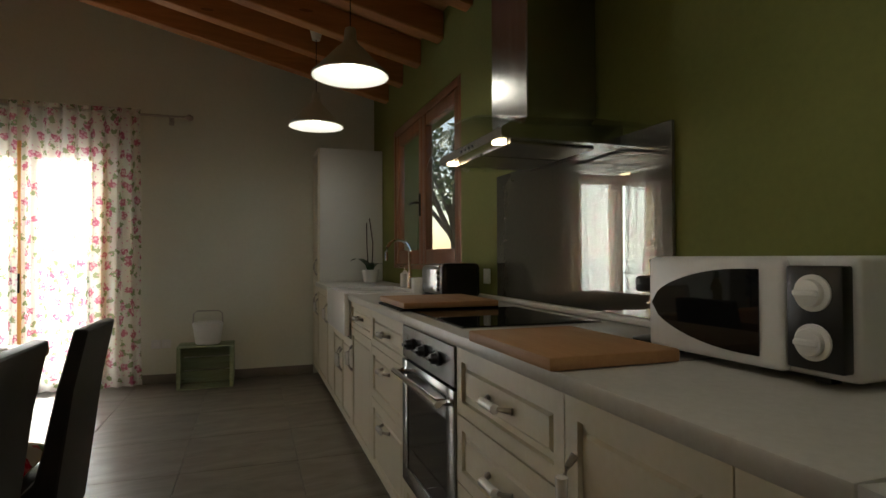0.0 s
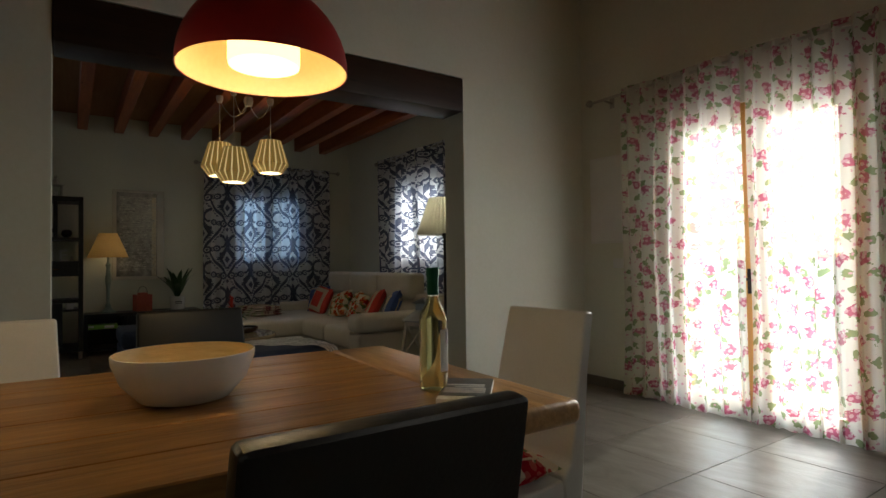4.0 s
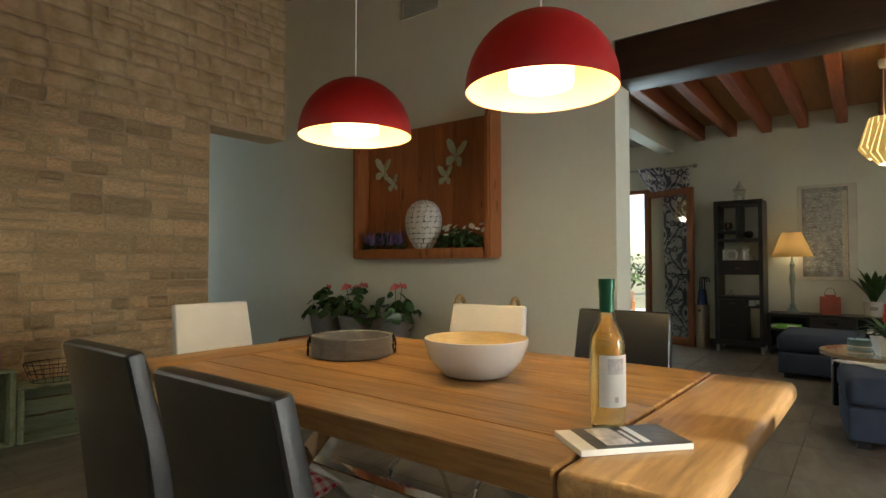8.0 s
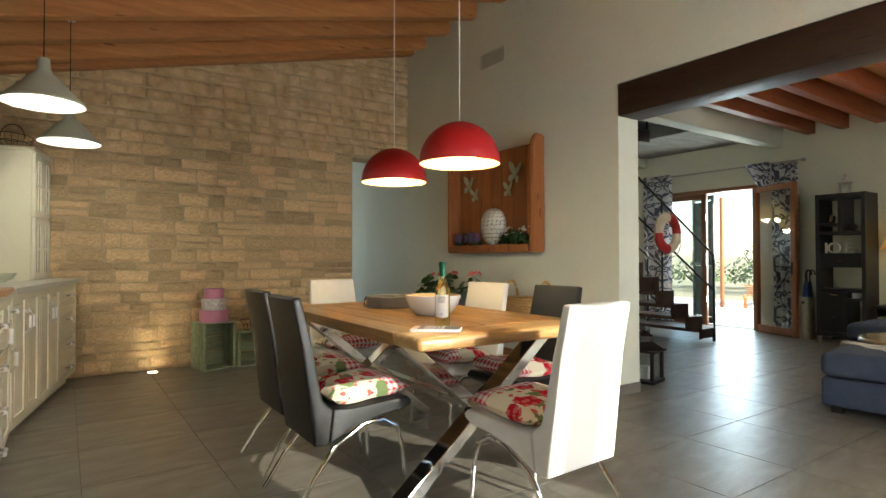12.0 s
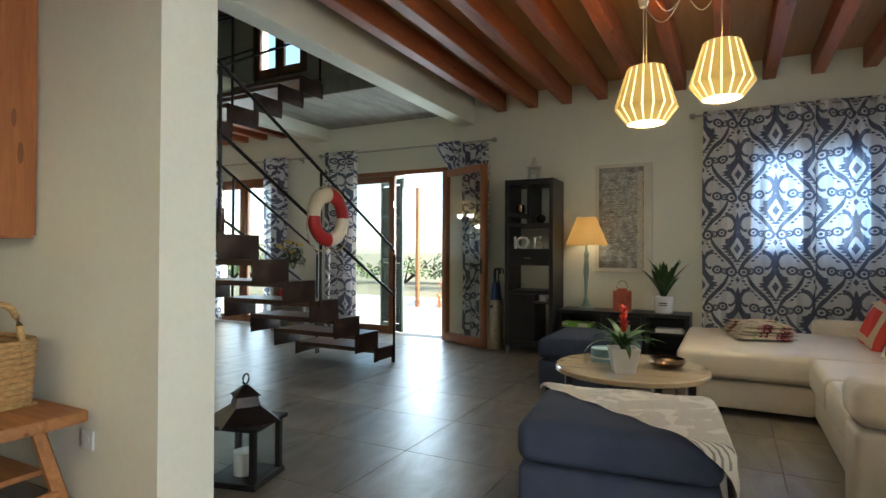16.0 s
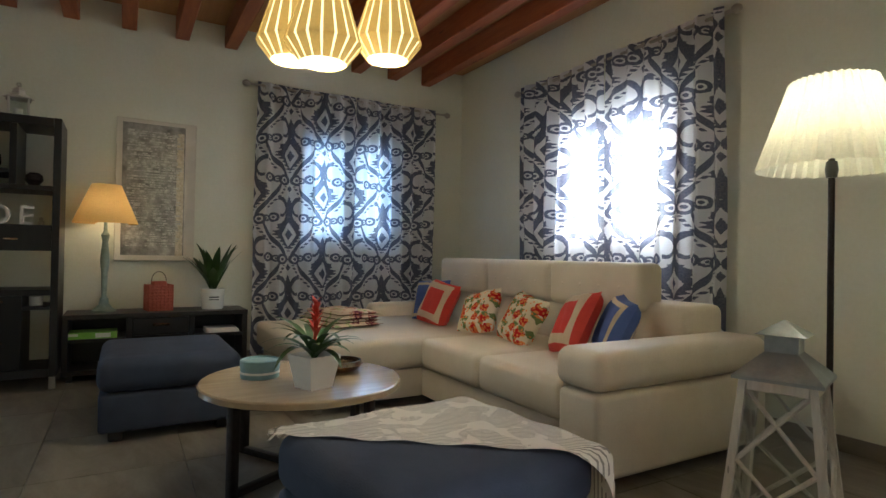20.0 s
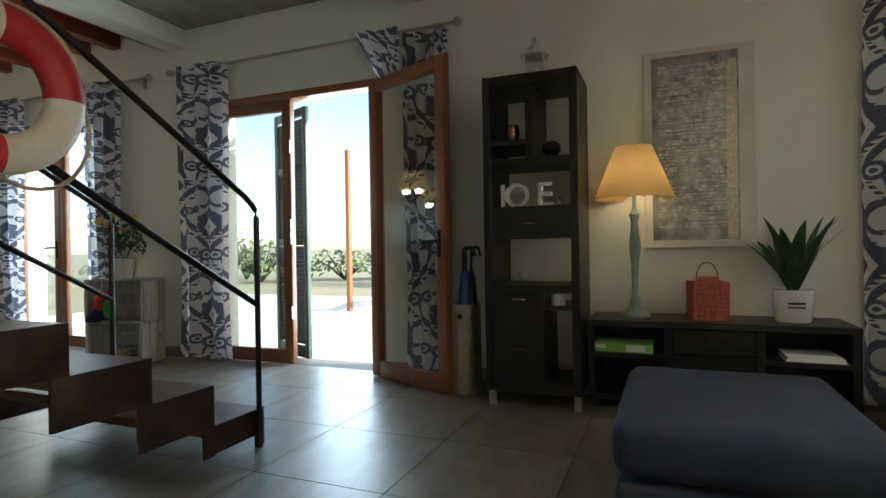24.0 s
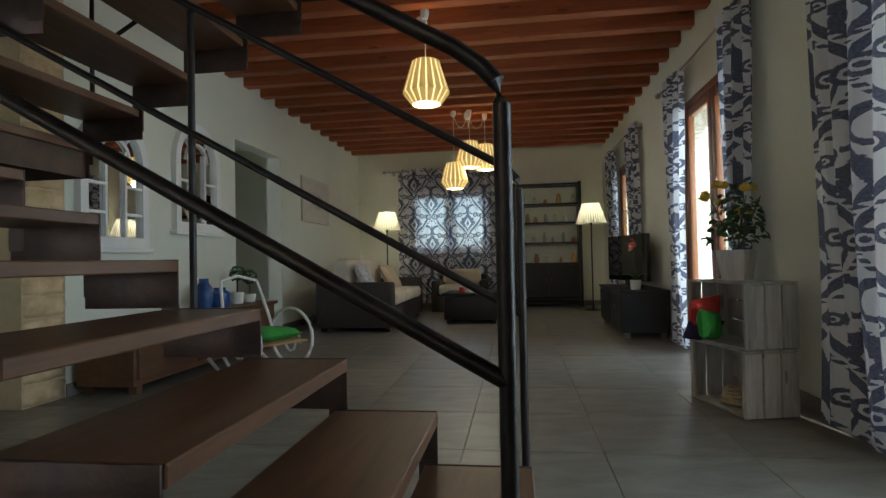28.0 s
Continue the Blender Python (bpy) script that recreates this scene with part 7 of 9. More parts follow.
solid("glass_ornament", lathe(bm_new(), [(0.03, 0), (0.034, 0.03), (0.014, 0.05), (0.02, 0.075), (0.016, 0.075), (0.01, 0.05)], seg=16), "clear_glass", "small clear glass ornament on the shelf", "ornament", SH @ pose(-0.10, 0.10, 0.7005))
solid("silver_figure", lathe(bm_new(), [(0.001, 0), (0.018, 0.0), (0.022, 0.02), (0.012, 0.035), (0.016, 0.05), (0.001, 0.06)], seg=12), "nickel", "tiny silver figure beside the letters", "ornament", SH @ pose(0.16, 0.06, 1.151))


def small_lantern(at, s, label, frame_mat="whitewash", roof="whitewash", name="lantern"):
    ob = thing(name, label, "lantern", at)
    part("base", box(bm_new(), -0.5 * s, 0.5 * s, -0.5 * s, 0.5 * s, 0, 0.1 * s, 0.01 * s, 1), frame_mat, ob)
    for x in (-1, 1):
        for y in (-1, 1):
            part("post", box(bm_new(), x * 0.42 * s - 0.05 * s, x * 0.42 * s + 0.05 * s, y * 0.42 * s - 0.05 * s, y * 0.42 * s + 0.05 * s, 0.1 * s, 1.0 * s, 0.004 * s, 1), frame_mat, ob)
    part("eave", box(bm_new(), -0.54 * s, 0.54 * s, -0.54 * s, 0.54 * s, 1.0 * s, 1.07 * s, 0.008 * s, 1), frame_mat, ob)
    part("roof", lathe(bm_new(), [(0.72 * s, 1.07 * s), (0.30 * s, 1.32 * s), (0.25 * s, 1.50 * s), (0.32 * s, 1.50 * s), (0.05 * s, 1.68 * s)], seg=4), roof, ob)
    part("ring", tube(bm_new(), [(0.09 * s * math.cos(a), 0, 1.78 * s + 0.09 * s * math.sin(a)) for a in (2 * math.pi * i / 14 for i in range(14))], 0.018 * s, 6, True), "iron", ob)
    g = part("glass", boxes((-0.37 * s, 0.37 * s, -0.40 * s, -0.39 * s, 0.1 * s, 1.0 * s), (-0.37 * s, 0.37 * s, 0.39 * s, 0.40 * s, 0.1 * s, 1.0 * s), (-0.40 * s, -0.39 * s, -0.37 * s, 0.37 * s, 0.1 * s, 1.0 * s), (0.39 * s, 0.40 * s, -0.37 * s, 0.37 * s, 0.1 * s, 1.0 * s)), "clear_glass", ob)
    part("candle", lathe(bm_new(), [(0.001, 0.1 * s), (0.2 * s, 0.1 * s), (0.2 * s, 0.5 * s), (0.001, 0.5 * s)], seg=16), "china", ob)
    return ob


small_lantern(SH @ pose(0.0, 0.18, hh + 0.001, 0, 0, 8), 0.135, "small whitewashed lantern on top of the dark shelf")
# dark storm lantern by the opening
small_lantern(pose(-5.14, -4.05, 0.0, 0, 0, 14), 0.27, "dark metal storm lantern with candle on the floor", "iron", "iron", "storm_lantern")
# umbrella stand
us = thing("umbrella_stand", "tall hammered champagne-coloured umbrella cylinder", "umbrella stand", pose(-9.16, -4.38, 0))
part("cylinder", lathe(bm_new(), [(0.098, 0), (0.10, 0.01), (0.10, 0.56), (0.096, 0.565), (0.092, 0.56), (0.092, 0.02), (0.001, 0.02)], seg=32), "hammered", us)
# black disc on the uncut wall paints the shade inside the grip hole
part("grip_hole_dark", lathe(bm_new(), [(0.018, 0), (0.018, 0.004), (0.001, 0.004)], (0, 0, 0), 14), "plastic_black", us).matrix_local = pose(0.1005, 0, 0.49, 0, 90, 0)
for k, (x, y, m_) in enumerate(((0.03, 0.02, "blue_cloth"), (-0.03, -0.02, "plastic_black"), (0.0, 0.045, "plastic_black"))):
    um = thing("umbrella", "folded umbrella with crook handle in a stand", "umbrella", pose(-9.16 + x, -4.38 + y, 0.025), "umbrellas")
    part("canopy", lathe(bm_new(), [(0.006, 0), (0.03, 0.25), (0.038, 0.55), (0.022, 0.72), (0.008, 0.76)], seg=10), m_, um)
    part("handle", tube(bm_new(), [(0, 0, 0.74), (0, 0, 0.86)] + [(0, 0.03 - 0.03 * math.cos(a), 0.86 + 0.04 * math.sin(a)) for a in (math.pi * i / 6 for i in range(1, 7))] + [(0, 0.06, 0.84)], 0.010, 8), "plastic_black", um)
# low bench
lb_ = thing("low_bench", "long dark espresso television bench with drawers", "low cabinet", pose(-9.06, -2.955, 0, 0, 0, 90))
hw = 0.65
part("top", box(bm_new(), -hw, hw, -0.01, 0.40, 0.465, 0.50, 0.003, 1), "dark_wood", lb_)
for x in (-hw, -0.24, 0.20, hw - 0.04):
    part("upright", box(bm_new(), x, x + 0.04, 0.0, 0.395, 0.05, 0.464, 0.002, 1), "dark_wood", lb_)
part("bottom", box(bm_new(), -hw + 0.04, hw - 0.04, 0.003, 0.39, 0.05, 0.085, 0.002, 1), "dark_wood", lb_)
part("back", boxes((-hw + 0.04, hw - 0.04, 0.38, 0.394, 0.086, 0.463)), "dark_wood", lb_)
for x0, x1 in ((-hw + 0.042, -0.242), (0.242, hw - 0.042)):
    part("shelf", box(bm_new(), x0, x1, 0.004, 0.378, 0.29, 0.315, 0.002, 1), "dark_wood", lb_)
d = part("drawer", box(bm_new(), -0.197, 0.197, -0.002, 0.02, 0.33, 0.46, 0.003, 1), "dark_wood", lb_)
part("handle", box(bm_new(), -0.06, 0.06, -0.014, -0.002, 0.395, 0.415, 0.004, 1), "bronze", d)
part("door", box(bm_new(), -0.197, 0.197, -0.002, 0.02, 0.09, 0.325, 0.003, 1), "dark_wood", lb_)
for x in (-hw + 0.05, hw - 0.05):
    for y in (0.04, 0.35):
        part("foot", box(bm_new(), x - 0.02, x + 0.02, y - 0.02, y + 0.02, 0.0, 0.05, 0.003, 1), "dark_wood", lb_)
LB = pose(-9.06, -2.955, 0, 0, 0, 90)
gb = thing("game_box", "flat green and white printed box in the bench", "box", LB @ pose(-0.46, 0.12, 0.316))
part("box", box(bm_new(), -0.16, 0.16, -0.10, 0.10, 0, 0.05, 0.002, 1), "green_card", gb)
for r in ((0.02, 0.12, -0.1015, -0.1005, 0.008, 0.042), (-0.15, -0.09, -0.1015, -0.1005, 0.022, 0.042)):
    part("print", box(bm_new(), *r), "paper", gb)
solid("magazine_stack", boxes((-0.13, 0.13, -0.1, 0.1, 0, 0.012), (-0.12, 0.125, -0.1, 0.1, 0.0125, 0.024), (-0.13, 0.11, -0.095, 0.1, 0.0245, 0.036)), "paper", "short stack of magazines in the bench", "magazines", LB @ pose(0.46, 0.12, 0.316))
tl = thing("table_lamp", "turned pale green table lamp with orange linen shade, lit", "table lamp", LB @ pose(-0.395, 0.20, 0.501))
part("stem", lathe(bm_new(), [(0.001, 0), (0.085, 0), (0.085, 0.012), (0.06, 0.03), (0.035, 0.06), (0.03, 0.10), (0.018, 0.12), (0.022, 0.30), (0.034, 0.40), (0.020, 0.55), (0.030, 0.60), (0.014, 0.63), (0.010, 0.76)], seg=24), "verdigris", tl)
part("shade", lathe(bm_new(), [(0.225, 0.69), (0.224, 0.695), (0.105, 0.99), (0.104, 0.994)], seg=36, cap=False), "shade_orange", tl)
part("bulb", lathe(bm_new(), [(0.001, 0.76), (0.03, 0.79), (0.03, 0.82), (0.001, 0.86)], seg=14), "bulb", tl)
p_ = (LB @ pose(-0.395, 0.20, 1.30)).translation
bulb_light("table_lamp_bulb", tuple(p_), 2.4, 0.04, (1.0, 0.74, 0.40))
cb = thing("cane_lantern", "coral red woven cane lantern with wire handle", "lantern", LB @ pose(-0.015, 0.18, 0.501, 0, 0, 10))
for k in range(9):
    z = 0.008 + k * 0.024
    part("ring", tube(bm_new(), [(sx * 0.085, sy * 0.085, z) for sx, sy in ((-1, -1), (1, -1), (1, 1), (-1, 1))], 0.007, 5, True), "coral_cane", cb)
for i in range(7):
    for s in (-1, 1):
        a = -0.085 + 0.17 * i / 6
        part("cane", tube(bm_new(), [(a, s * 0.087, 0.0), (a, s * 0.087, 0.21)], 0.006, 5), "coral_cane", cb)
        part("cane", tube(bm_new(), [(s * 0.087, a, 0.0), (s * 0.087, a, 0.21)], 0.006, 5), "coral_cane", cb)
part("liner", boxes((-0.08, 0.08, -0.08, 0.08, 0.002, 0.2)), "coral_cane", cb)
part("collar", box(bm_new(), -0.05, 0.05, -0.05, 0.05, 0.2, 0.235, 0.006, 1), "coral_cane", cb)
part("handle", tube(bm_new(), [(0.055 * math.cos(a), 0, 0.235 + 0.08 * math.sin(a)) for a in (math.pi * i / 10 for i in range(11))], 0.003, 6), "iron", cb)
sv = thing("snake_plant", "spiky green plant in a white pot on the bench", "potted plant", LB @ pose(0.395, 0.18, 0.501) @ Matrix.Diagonal((1.3, 1.3, 1.3, 1)))
pt = part("pot", lathe(bm_new(), [(0.001, 0), (0.062, 0), (0.066, 0.01), (0.074, 0.13), (0.069, 0.132), (0.064, 0.115), (0.001, 0.115)], seg=24), "china", sv)
for r in ((-0.03, 0.03, -0.0735, -0.072, 0.06, 0.066), (-0.03, 0.03, -0.0735, -0.072, 0.075, 0.083)):
    part("print", box(bm_new(), *r), "plastic_black", pt)
bm = bm_new()
rn = random.Random(4)
for k in range(20):
    strap_leaf(bm, rn.uniform(0.22, 0.36), 0.055, rn.uniform(0.2, 0.9), rn.uniform(1.0, 1.5), k * 2.4, base=(0, 0, 0.11))
part("leaves", bm, "leaf", sv)
# painting over the bench
pa = thing("painting", "silver and cream relief canvas on the wall", "painting", pose(XW + 0.045, -2.995, 1.49, 0, 0, 90))
part("canvas", box(bm_new(), -0.30, 0.30, 0.0, 0.044, -0.59, 0.59, 0.004, 1), "canvas", pa)
bm = bm_new()
rn = random.Random(12)
z = -0.47
while z < 0.50:
    x = -0.22
    while x < 0.15:
        ww = rn.uniform(0.015, 0.05)
        if rn.random() < 0.8:
            box(bm, x, x + ww, -0.004 - rn.uniform(0, 0.004), 0.0, z, z + rn.uniform(0.009, 0.018))
        x += ww + 0.004
    z += rn.uniform(0.015, 0.024)
part("ground", boxes((-0.255, 0.215, -0.0022, -0.0002, -0.545, 0.555)), "silver_ground", pa, "dark silver ground")
part("relief", bm, "silver_paint", pa, "rows of silver relief dabs")
part("gold_band", boxes((0.15, 0.205, -0.004, 0.0, -0.55, 0.5)), "hammered", pa, "vertical gilded band")
# pendant clusters


def facet_pendant(at, drop, label="faceted veneer-slat pendant lamp, lit", watts=6):
    """A slatted lantern shade, wider low down; at: the point where it hangs from its cable cup."""
    ob = thing("pendant_lamp", label, "pendant lamp", at, "slatted pendants")
    prof = [(0.115, -drop - 0.30), (0.185, -drop - 0.21), (0.108, -drop + 0.04)]
    n = 18
    sl = bm_new()
    for i in range(n):
        a0, a1 = 2 * math.pi * (i + 0.10) / n, 2 * math.pi * (i + 0.90) / n
        for (r0, z0), (r1, z1) in zip(prof, prof[1:]):
            q = [sl.verts.new((r * math.cos(a), r * math.sin(a), z)) for r, z, a in ((r0, z0, a0), (r0, z0, a1), (r1, z1, a1), (r1, z1, a0))]
            sl.faces.new(q)
    part("slats", sl, "slat", ob)
    part("liner", lathe(bm_new(), [(r * 0.93, z) for r, z in prof], seg=36, cap=False), "liner_glow", ob, "glowing opal liner")
    part("diffuser", lathe(bm_new(), [(0.001, -drop - 0.296), (0.108, -drop - 0.296)], seg=36, cap=False), "diff_glow", ob)
    part("cable", tube(bm_new(), [(0, 0, -drop + 0.04), (0, 0, 0)], 0.003, 6), "plastic_white", ob)
    bulb_light("pendant_bulb", tuple((at @ Vector((0, 0, -drop - 0.32)))), watts, 0.08, (1.0, 0.88, 0.66))
    return ob


M["liner_glow"] = glow("liner_glow", (1.0, 0.80, 0.40), 0.5)
M["diff_glow"] = glow("diffuser_glow", (1.0, 0.90, 0.64), 1.0)


def pendant_cluster(x, y, lamps, watts=6):
    rose = thing("ceiling_rose", "white ceiling rose with swagged cables", "ceiling rose", pose(x, y, 2.818))
    part("cup", lathe(bm_new(), [(0.04, 0), (0.05, -0.05), (0.035, -0.09), (0.001, -0.09)], seg=18), "plastic_white", rose)
    for dx, dy, zb in lamps:
        hook = part("hook_cup", lathe(bm_new(), [(0.032, 0), (0.036, -0.03), (0.024, -0.07), (0.001, -0.07)], (dx, dy, 0), 14), "plastic_white", rose)
        part("swag", tube(bm_new(), [(dx * f, dy * f, -0.05 - 0.16 * math.sin(math.pi * f)) for f in (i / 10 for i in range(11))], 0.003, 5), "plastic_white", rose)
        facet_pendant(pose(x + dx, y + dy, 2.75), 2.75 - zb - 0.30, watts=watts)


pendant_cluster(-6.98, -2.22, [(0.23, -0.20, 1.89), (0.06, 0.21, 2.035), (-0.10, -0.26, 1.99)], 7)


def floor_lamp(at, label, h0=1.33, r0=0.245, r1=0.135, hs=0.325, watts=9):
    ob = thing("floor_lamp", label, "floor lamp", at, "floor lamps")
    part("base", lathe(bm_new(), [(0.001, 0), (0.14, 0), (0.14, 0.012), (0.03, 0.02), (0.014, 0.04)], seg=28), "iron", ob)
    part("pole", tube(bm_new(), [(0, 0, 0.02), (0, 0, h0 + 0.08)], 0.011, 10), "iron", ob)
    part("socket", lathe(bm_new(), [(0.018, h0 - 0.03), (0.022, h0), (0.018, h0 + 0.03)], seg=12), "plastic_black", ob)
    bm = bm_new()
    n = 72
    rings = []
    for r, z in ((r0, h0), (r0 * 0.55 + r1 * 0.45, h0 + hs * 0.45), (r1, h0 + hs)):
        rings.append([bm.verts.new(((r + (0.005 if i % 2 else -0.005)) * math.cos(2 * math.pi * i / n), (r + (0.005 if i % 2 else -0.005)) * math.sin(2 * math.pi * i / n), z + (0.004 if i % 2 else 0))) for i in range(n)])
    for a, b in zip(rings, rings[1:]):
        for i in range(n):
            bm.faces.new((a[i], a[(i + 1) % n], b[(i + 1) % n], b[i]))
    part("shade", bm, "shade_cream", ob, "pleated cream fabric shade")
    part("bulb", lathe(bm_new(), [(0.001, h0 + 0.06), (0.03, h0 + 0.09), (0.035, h0 + 0.13), (0.02, h0 + 0.17), (0.001, h0 + 0.18)], seg=14), "bulb", ob)
    p = at.translation
    bulb_light("floor_lamp_bulb", (p.x, p.y, p.z + h0 + 0.20), watts, 0.04, (1.0, 0.90, 0.70))
    return ob


floor_lamp(pose(-5.23, -0.97, 0), "pleated cream floor lamp on a dark pole, lit", watts=2.6)
# big white lantern
wl = thing("floor_lantern", "tall whitewashed wooden lantern with zinc roof and crossed bars", "lantern", pose(-5.29, -1.16, 0, 0, 0, 18) @ Matrix.Diagonal((0.88, 0.88, 0.95, 1)))
b0, b1, lh = 0.20, 0.135, 0.60


def lerp_w(z):
    return b0 + (b1 - b0) * z / lh


for sx in (-1, 1):
    for sy in (-1, 1):
        bm = bm_new()
        lo = [bm.verts.new((sx * b0 - sx * dx, sy * b0 - sy * dy, 0.0)) for dx, dy in ((0, 0), (0.032, 0), (0.032, 0.032), (0, 0.032))]
        hi = [bm.verts.new((sx * b1 - sx * dx, sy * b1 - sy * dy, lh)) for dx, dy in ((0, 0), (0.028, 0), (0.028, 0.028), (0, 0.028))]
        bm.faces.new(lo)
        bm.faces.new(hi)
        for k in range(4):
            bm.faces.new((lo[k], lo[(k + 1) % 4], hi[(k + 1) % 4], hi[k]))
        part("post", bm, "whitewash", wl)
for q in range(4):
    R = Matrix.Rotation(math.pi / 2 * q, 4, "Z")
    for z in (0.02, lh - 0.02):
        ww = lerp_w(z)
        part("rail", turned(box(bm_new(), -ww + 0.03, ww - 0.03, -ww + 0.003, -ww + 0.022, z - 0.02, z + 0.02, 0.003, 1), R), "whitewash", wl)
    for za, zb in ((0.04, 0.30), (0.30, 0.56)):
        for s in (-1, 1):
            a = Vector((s * (lerp_w(za) - 0.03), -lerp_w(za) + 0.012, za))
            b = Vector((-s * (lerp_w(zb) - 0.03), -lerp_w(zb) + 0.012, zb))
            part("cross_bar", turned(tube(bm_new(), [a, b], 0.009, 4), R), "whitewash", wl)
    bm = bm_new()
    bm.faces.new([bm.verts.new(v) for v in ((-lerp_w(0.03) + 0.03, -lerp_w(0.03) + 0.024, 0.03), (lerp_w(0.03) - 0.03, -lerp_w(0.03) + 0.024, 0.03), (b1 - 0.03, -b1 + 0.024, lh - 0.03), (-b1 + 0.03, -b1 + 0.024, lh - 0.03))])
    part("pane", turned(bm, R), "pane", wl)
part("base", box(bm_new(), -0.19, 0.19, -0.19, 0.19, 0.004, 0.022, 0.003, 1), "whitewash", wl)
part("roof", turned(lathe(bm_new(), [(0.225, lh), (0.225, lh + 0.012), (0.085, lh + 0.10), (0.085, lh + 0.16), (0.13, lh + 0.165), (0.004, lh + 0.22)], seg=4), Matrix.Rotation(math.pi / 4, 4, "Z")), "galv", wl, "folded zinc roof with chimney")

# ---- staircase ----
RISE, RUN, RUN2 = 0.1735, 0.306, 0.316
FX, YA, YB, YC = -7.94, -4.975, -5.955, -7.0
sc = thing("staircase", "open brown steel staircase with sawtooth stringers and timber treads", "staircase", pose(0, 0, 0))


def plate(x0, x1, y, z0, z1):
    return boxes((x0, x1, y - 0.004, y + 0.004, z0, z1), bev=0.0015)


for k in range(1, 9):
    x0, x1, z = FX + RUN * (k - 1), FX + RUN * k, RISE * k
    part("tread", box(bm_new(), x0 - 0.012, x1 + 0.035, YB + 0.006, YA - 0.006, z - 0.042, z, 0.004, 1), "tread", sc)
    for y in (YA, YB):
        bm = plate(x0 - 0.008, x1 + 0.05, y + (0.0005 if k % 2 else -0.0005) * 2, z - 0.17 if k > 1 else 0.055, z + 0.002)
        if k > 1:
            box(bm, x0 - 0.008, x0 + 0.055, y - 0.0045, y + 0.0045, z - 0.30, z - 0.16)
        else:
            box(bm, x0 - 0.008, x0 + 0.05, y - 0.0045, y + 0.0045, 0.0, 0.056)
        part("stringer_plate", bm, "rust", sc)
LXZ, RISE2 = RISE * 9, 0.177
part("half_landing", box(bm_new(), -5.49, -4.785, YC + 0.006, YA - 0.006, LXZ - 0.05, LXZ, 0.004, 1), "tread", sc)
part("landing_frame", boxes((-5.49, -4.785, YA - 0.004, YA + 0.004, LXZ - 0.2, LXZ), (-5.49, -4.785, YC - 0.004, YC + 0.004, LXZ - 0.2, LXZ), (-5.474, -5.466, YC, YA, LXZ - 0.2, LXZ - 0.052)), "rust", sc)
for k in range(10, 18):
    x1, z = -5.46 - RUN2 * (k - 10), LXZ + RISE2 * (k - 9)
    x0 = x1 - RUN2
    part("tread", box(bm_new(), x0 - 0.035, x1 + 0.012, YC + 0.006, YB - 0.06, z - 0.042, z, 0.004, 1), "tread", sc)
    for y in (YC, YB - 0.05):
        bm = plate(x0 - 0.05, x1 + 0.008, y, z - 0.17, z + 0.002)
        box(bm, x1 - 0.055, x1 + 0.008, y - 0.0045, y + 0.0045, z - 0.30, z - 0.16)
        part("stringer_plate", bm, "rust", sc)
SL = RISE / RUN


def railing(y, xs):
    """Two sloping bars with a rounded corner at the newel post, and posts at xs."""
    x0 = xs[0]
    z0 = 1.135
    pts = [(x0, y, 0.0), (x0, y, z0 - 0.06), (x0 + 0.008, y, z0 - 0.025), (x0 + 0.03, y, z0)]
    pts += [(x0 + 0.07, y, z0 + 0.03), (-5.70, y, z0 + 0.03 + (-5.70 - x0 - 0.07) * SL)]
    part("handrail", tube(bm_new(), pts, 0.0135, 12), "iron", sc)
    zm = 0.665
    part("lower_rail", tube(bm_new(), [(x0, y, zm), (-5.70, y, zm + (-5.70 - x0) * SL)], 0.0135, 12), "iron", sc)
    for x in xs[1:]:
        part("post", tube(bm_new(), [(x, y, (x - FX) * SL - 0.02), (x, y, 1.125 + (x - x0 - 0.03) * SL)], 0.0125, 12), "iron", sc)


railing(YA + 0.018, [-7.90, -6.77, -5.75])
railing(YB - 0.018, [-7.93, -6.77, -5.75])
for y in (YC - 0.016, YB - 0.075):
    part("handrail", tube(bm_new(), [(-5.44, y, LXZ + 0.95), (-8.05, y, 3.06 + 0.95)], 0.0125, 10), "iron", sc)
    part("lower_rail", tube(bm_new(), [(-5.44, y, LXZ + 0.5), (-8.05, y, 3.06 + 0.5)], 0.0125, 10), "iron", sc)
    for x in (-5.5, -6.8, -8.02):
        zz = LXZ + (-5.44 - x) * RISE2 / RUN2
        part("post", tube(bm_new(), [(x, y, zz), (x, y, zz + 0.95)], 0.0125, 10), "iron", sc)
for z in (3.5, 4.0):
    part("guard_rail", tube(bm_new(), [(-8.06, YA - 0.01, z), (-8.06, YB, z)], 0.0125, 10), "iron", sc)
for y in (YA - 0.02, -5.4):
    part("post", tube(bm_new(), [(-8.06, y, 3.06), (-8.06, y, 4.0)], 0.0125, 10), "iron", sc)

# life ring on the rail
M["ring_red"] = surf("ring_red", (0.36, 0.012, 0.012), (0.44, 0.022, 0.02), 6, 0.5, bumpy=0.1)
M["ring_cream"] = surf("ring_cream", (0.62, 0.53, 0.37), (0.70, 0.61, 0.45), 6, 0.5, bumpy=0.1)
M["rope"] = surf("rope", (0.40, 0.30, 0.17), (0.55, 0.44, 0.28), 60, 0.9, grain=90, bumpy=0.8)
lr = thing("life_ring", "red and cream life ring with rope hung on the railing", "life ring", pose(-6.79, YA + 0.082, 1.385, 0, 0, 0))
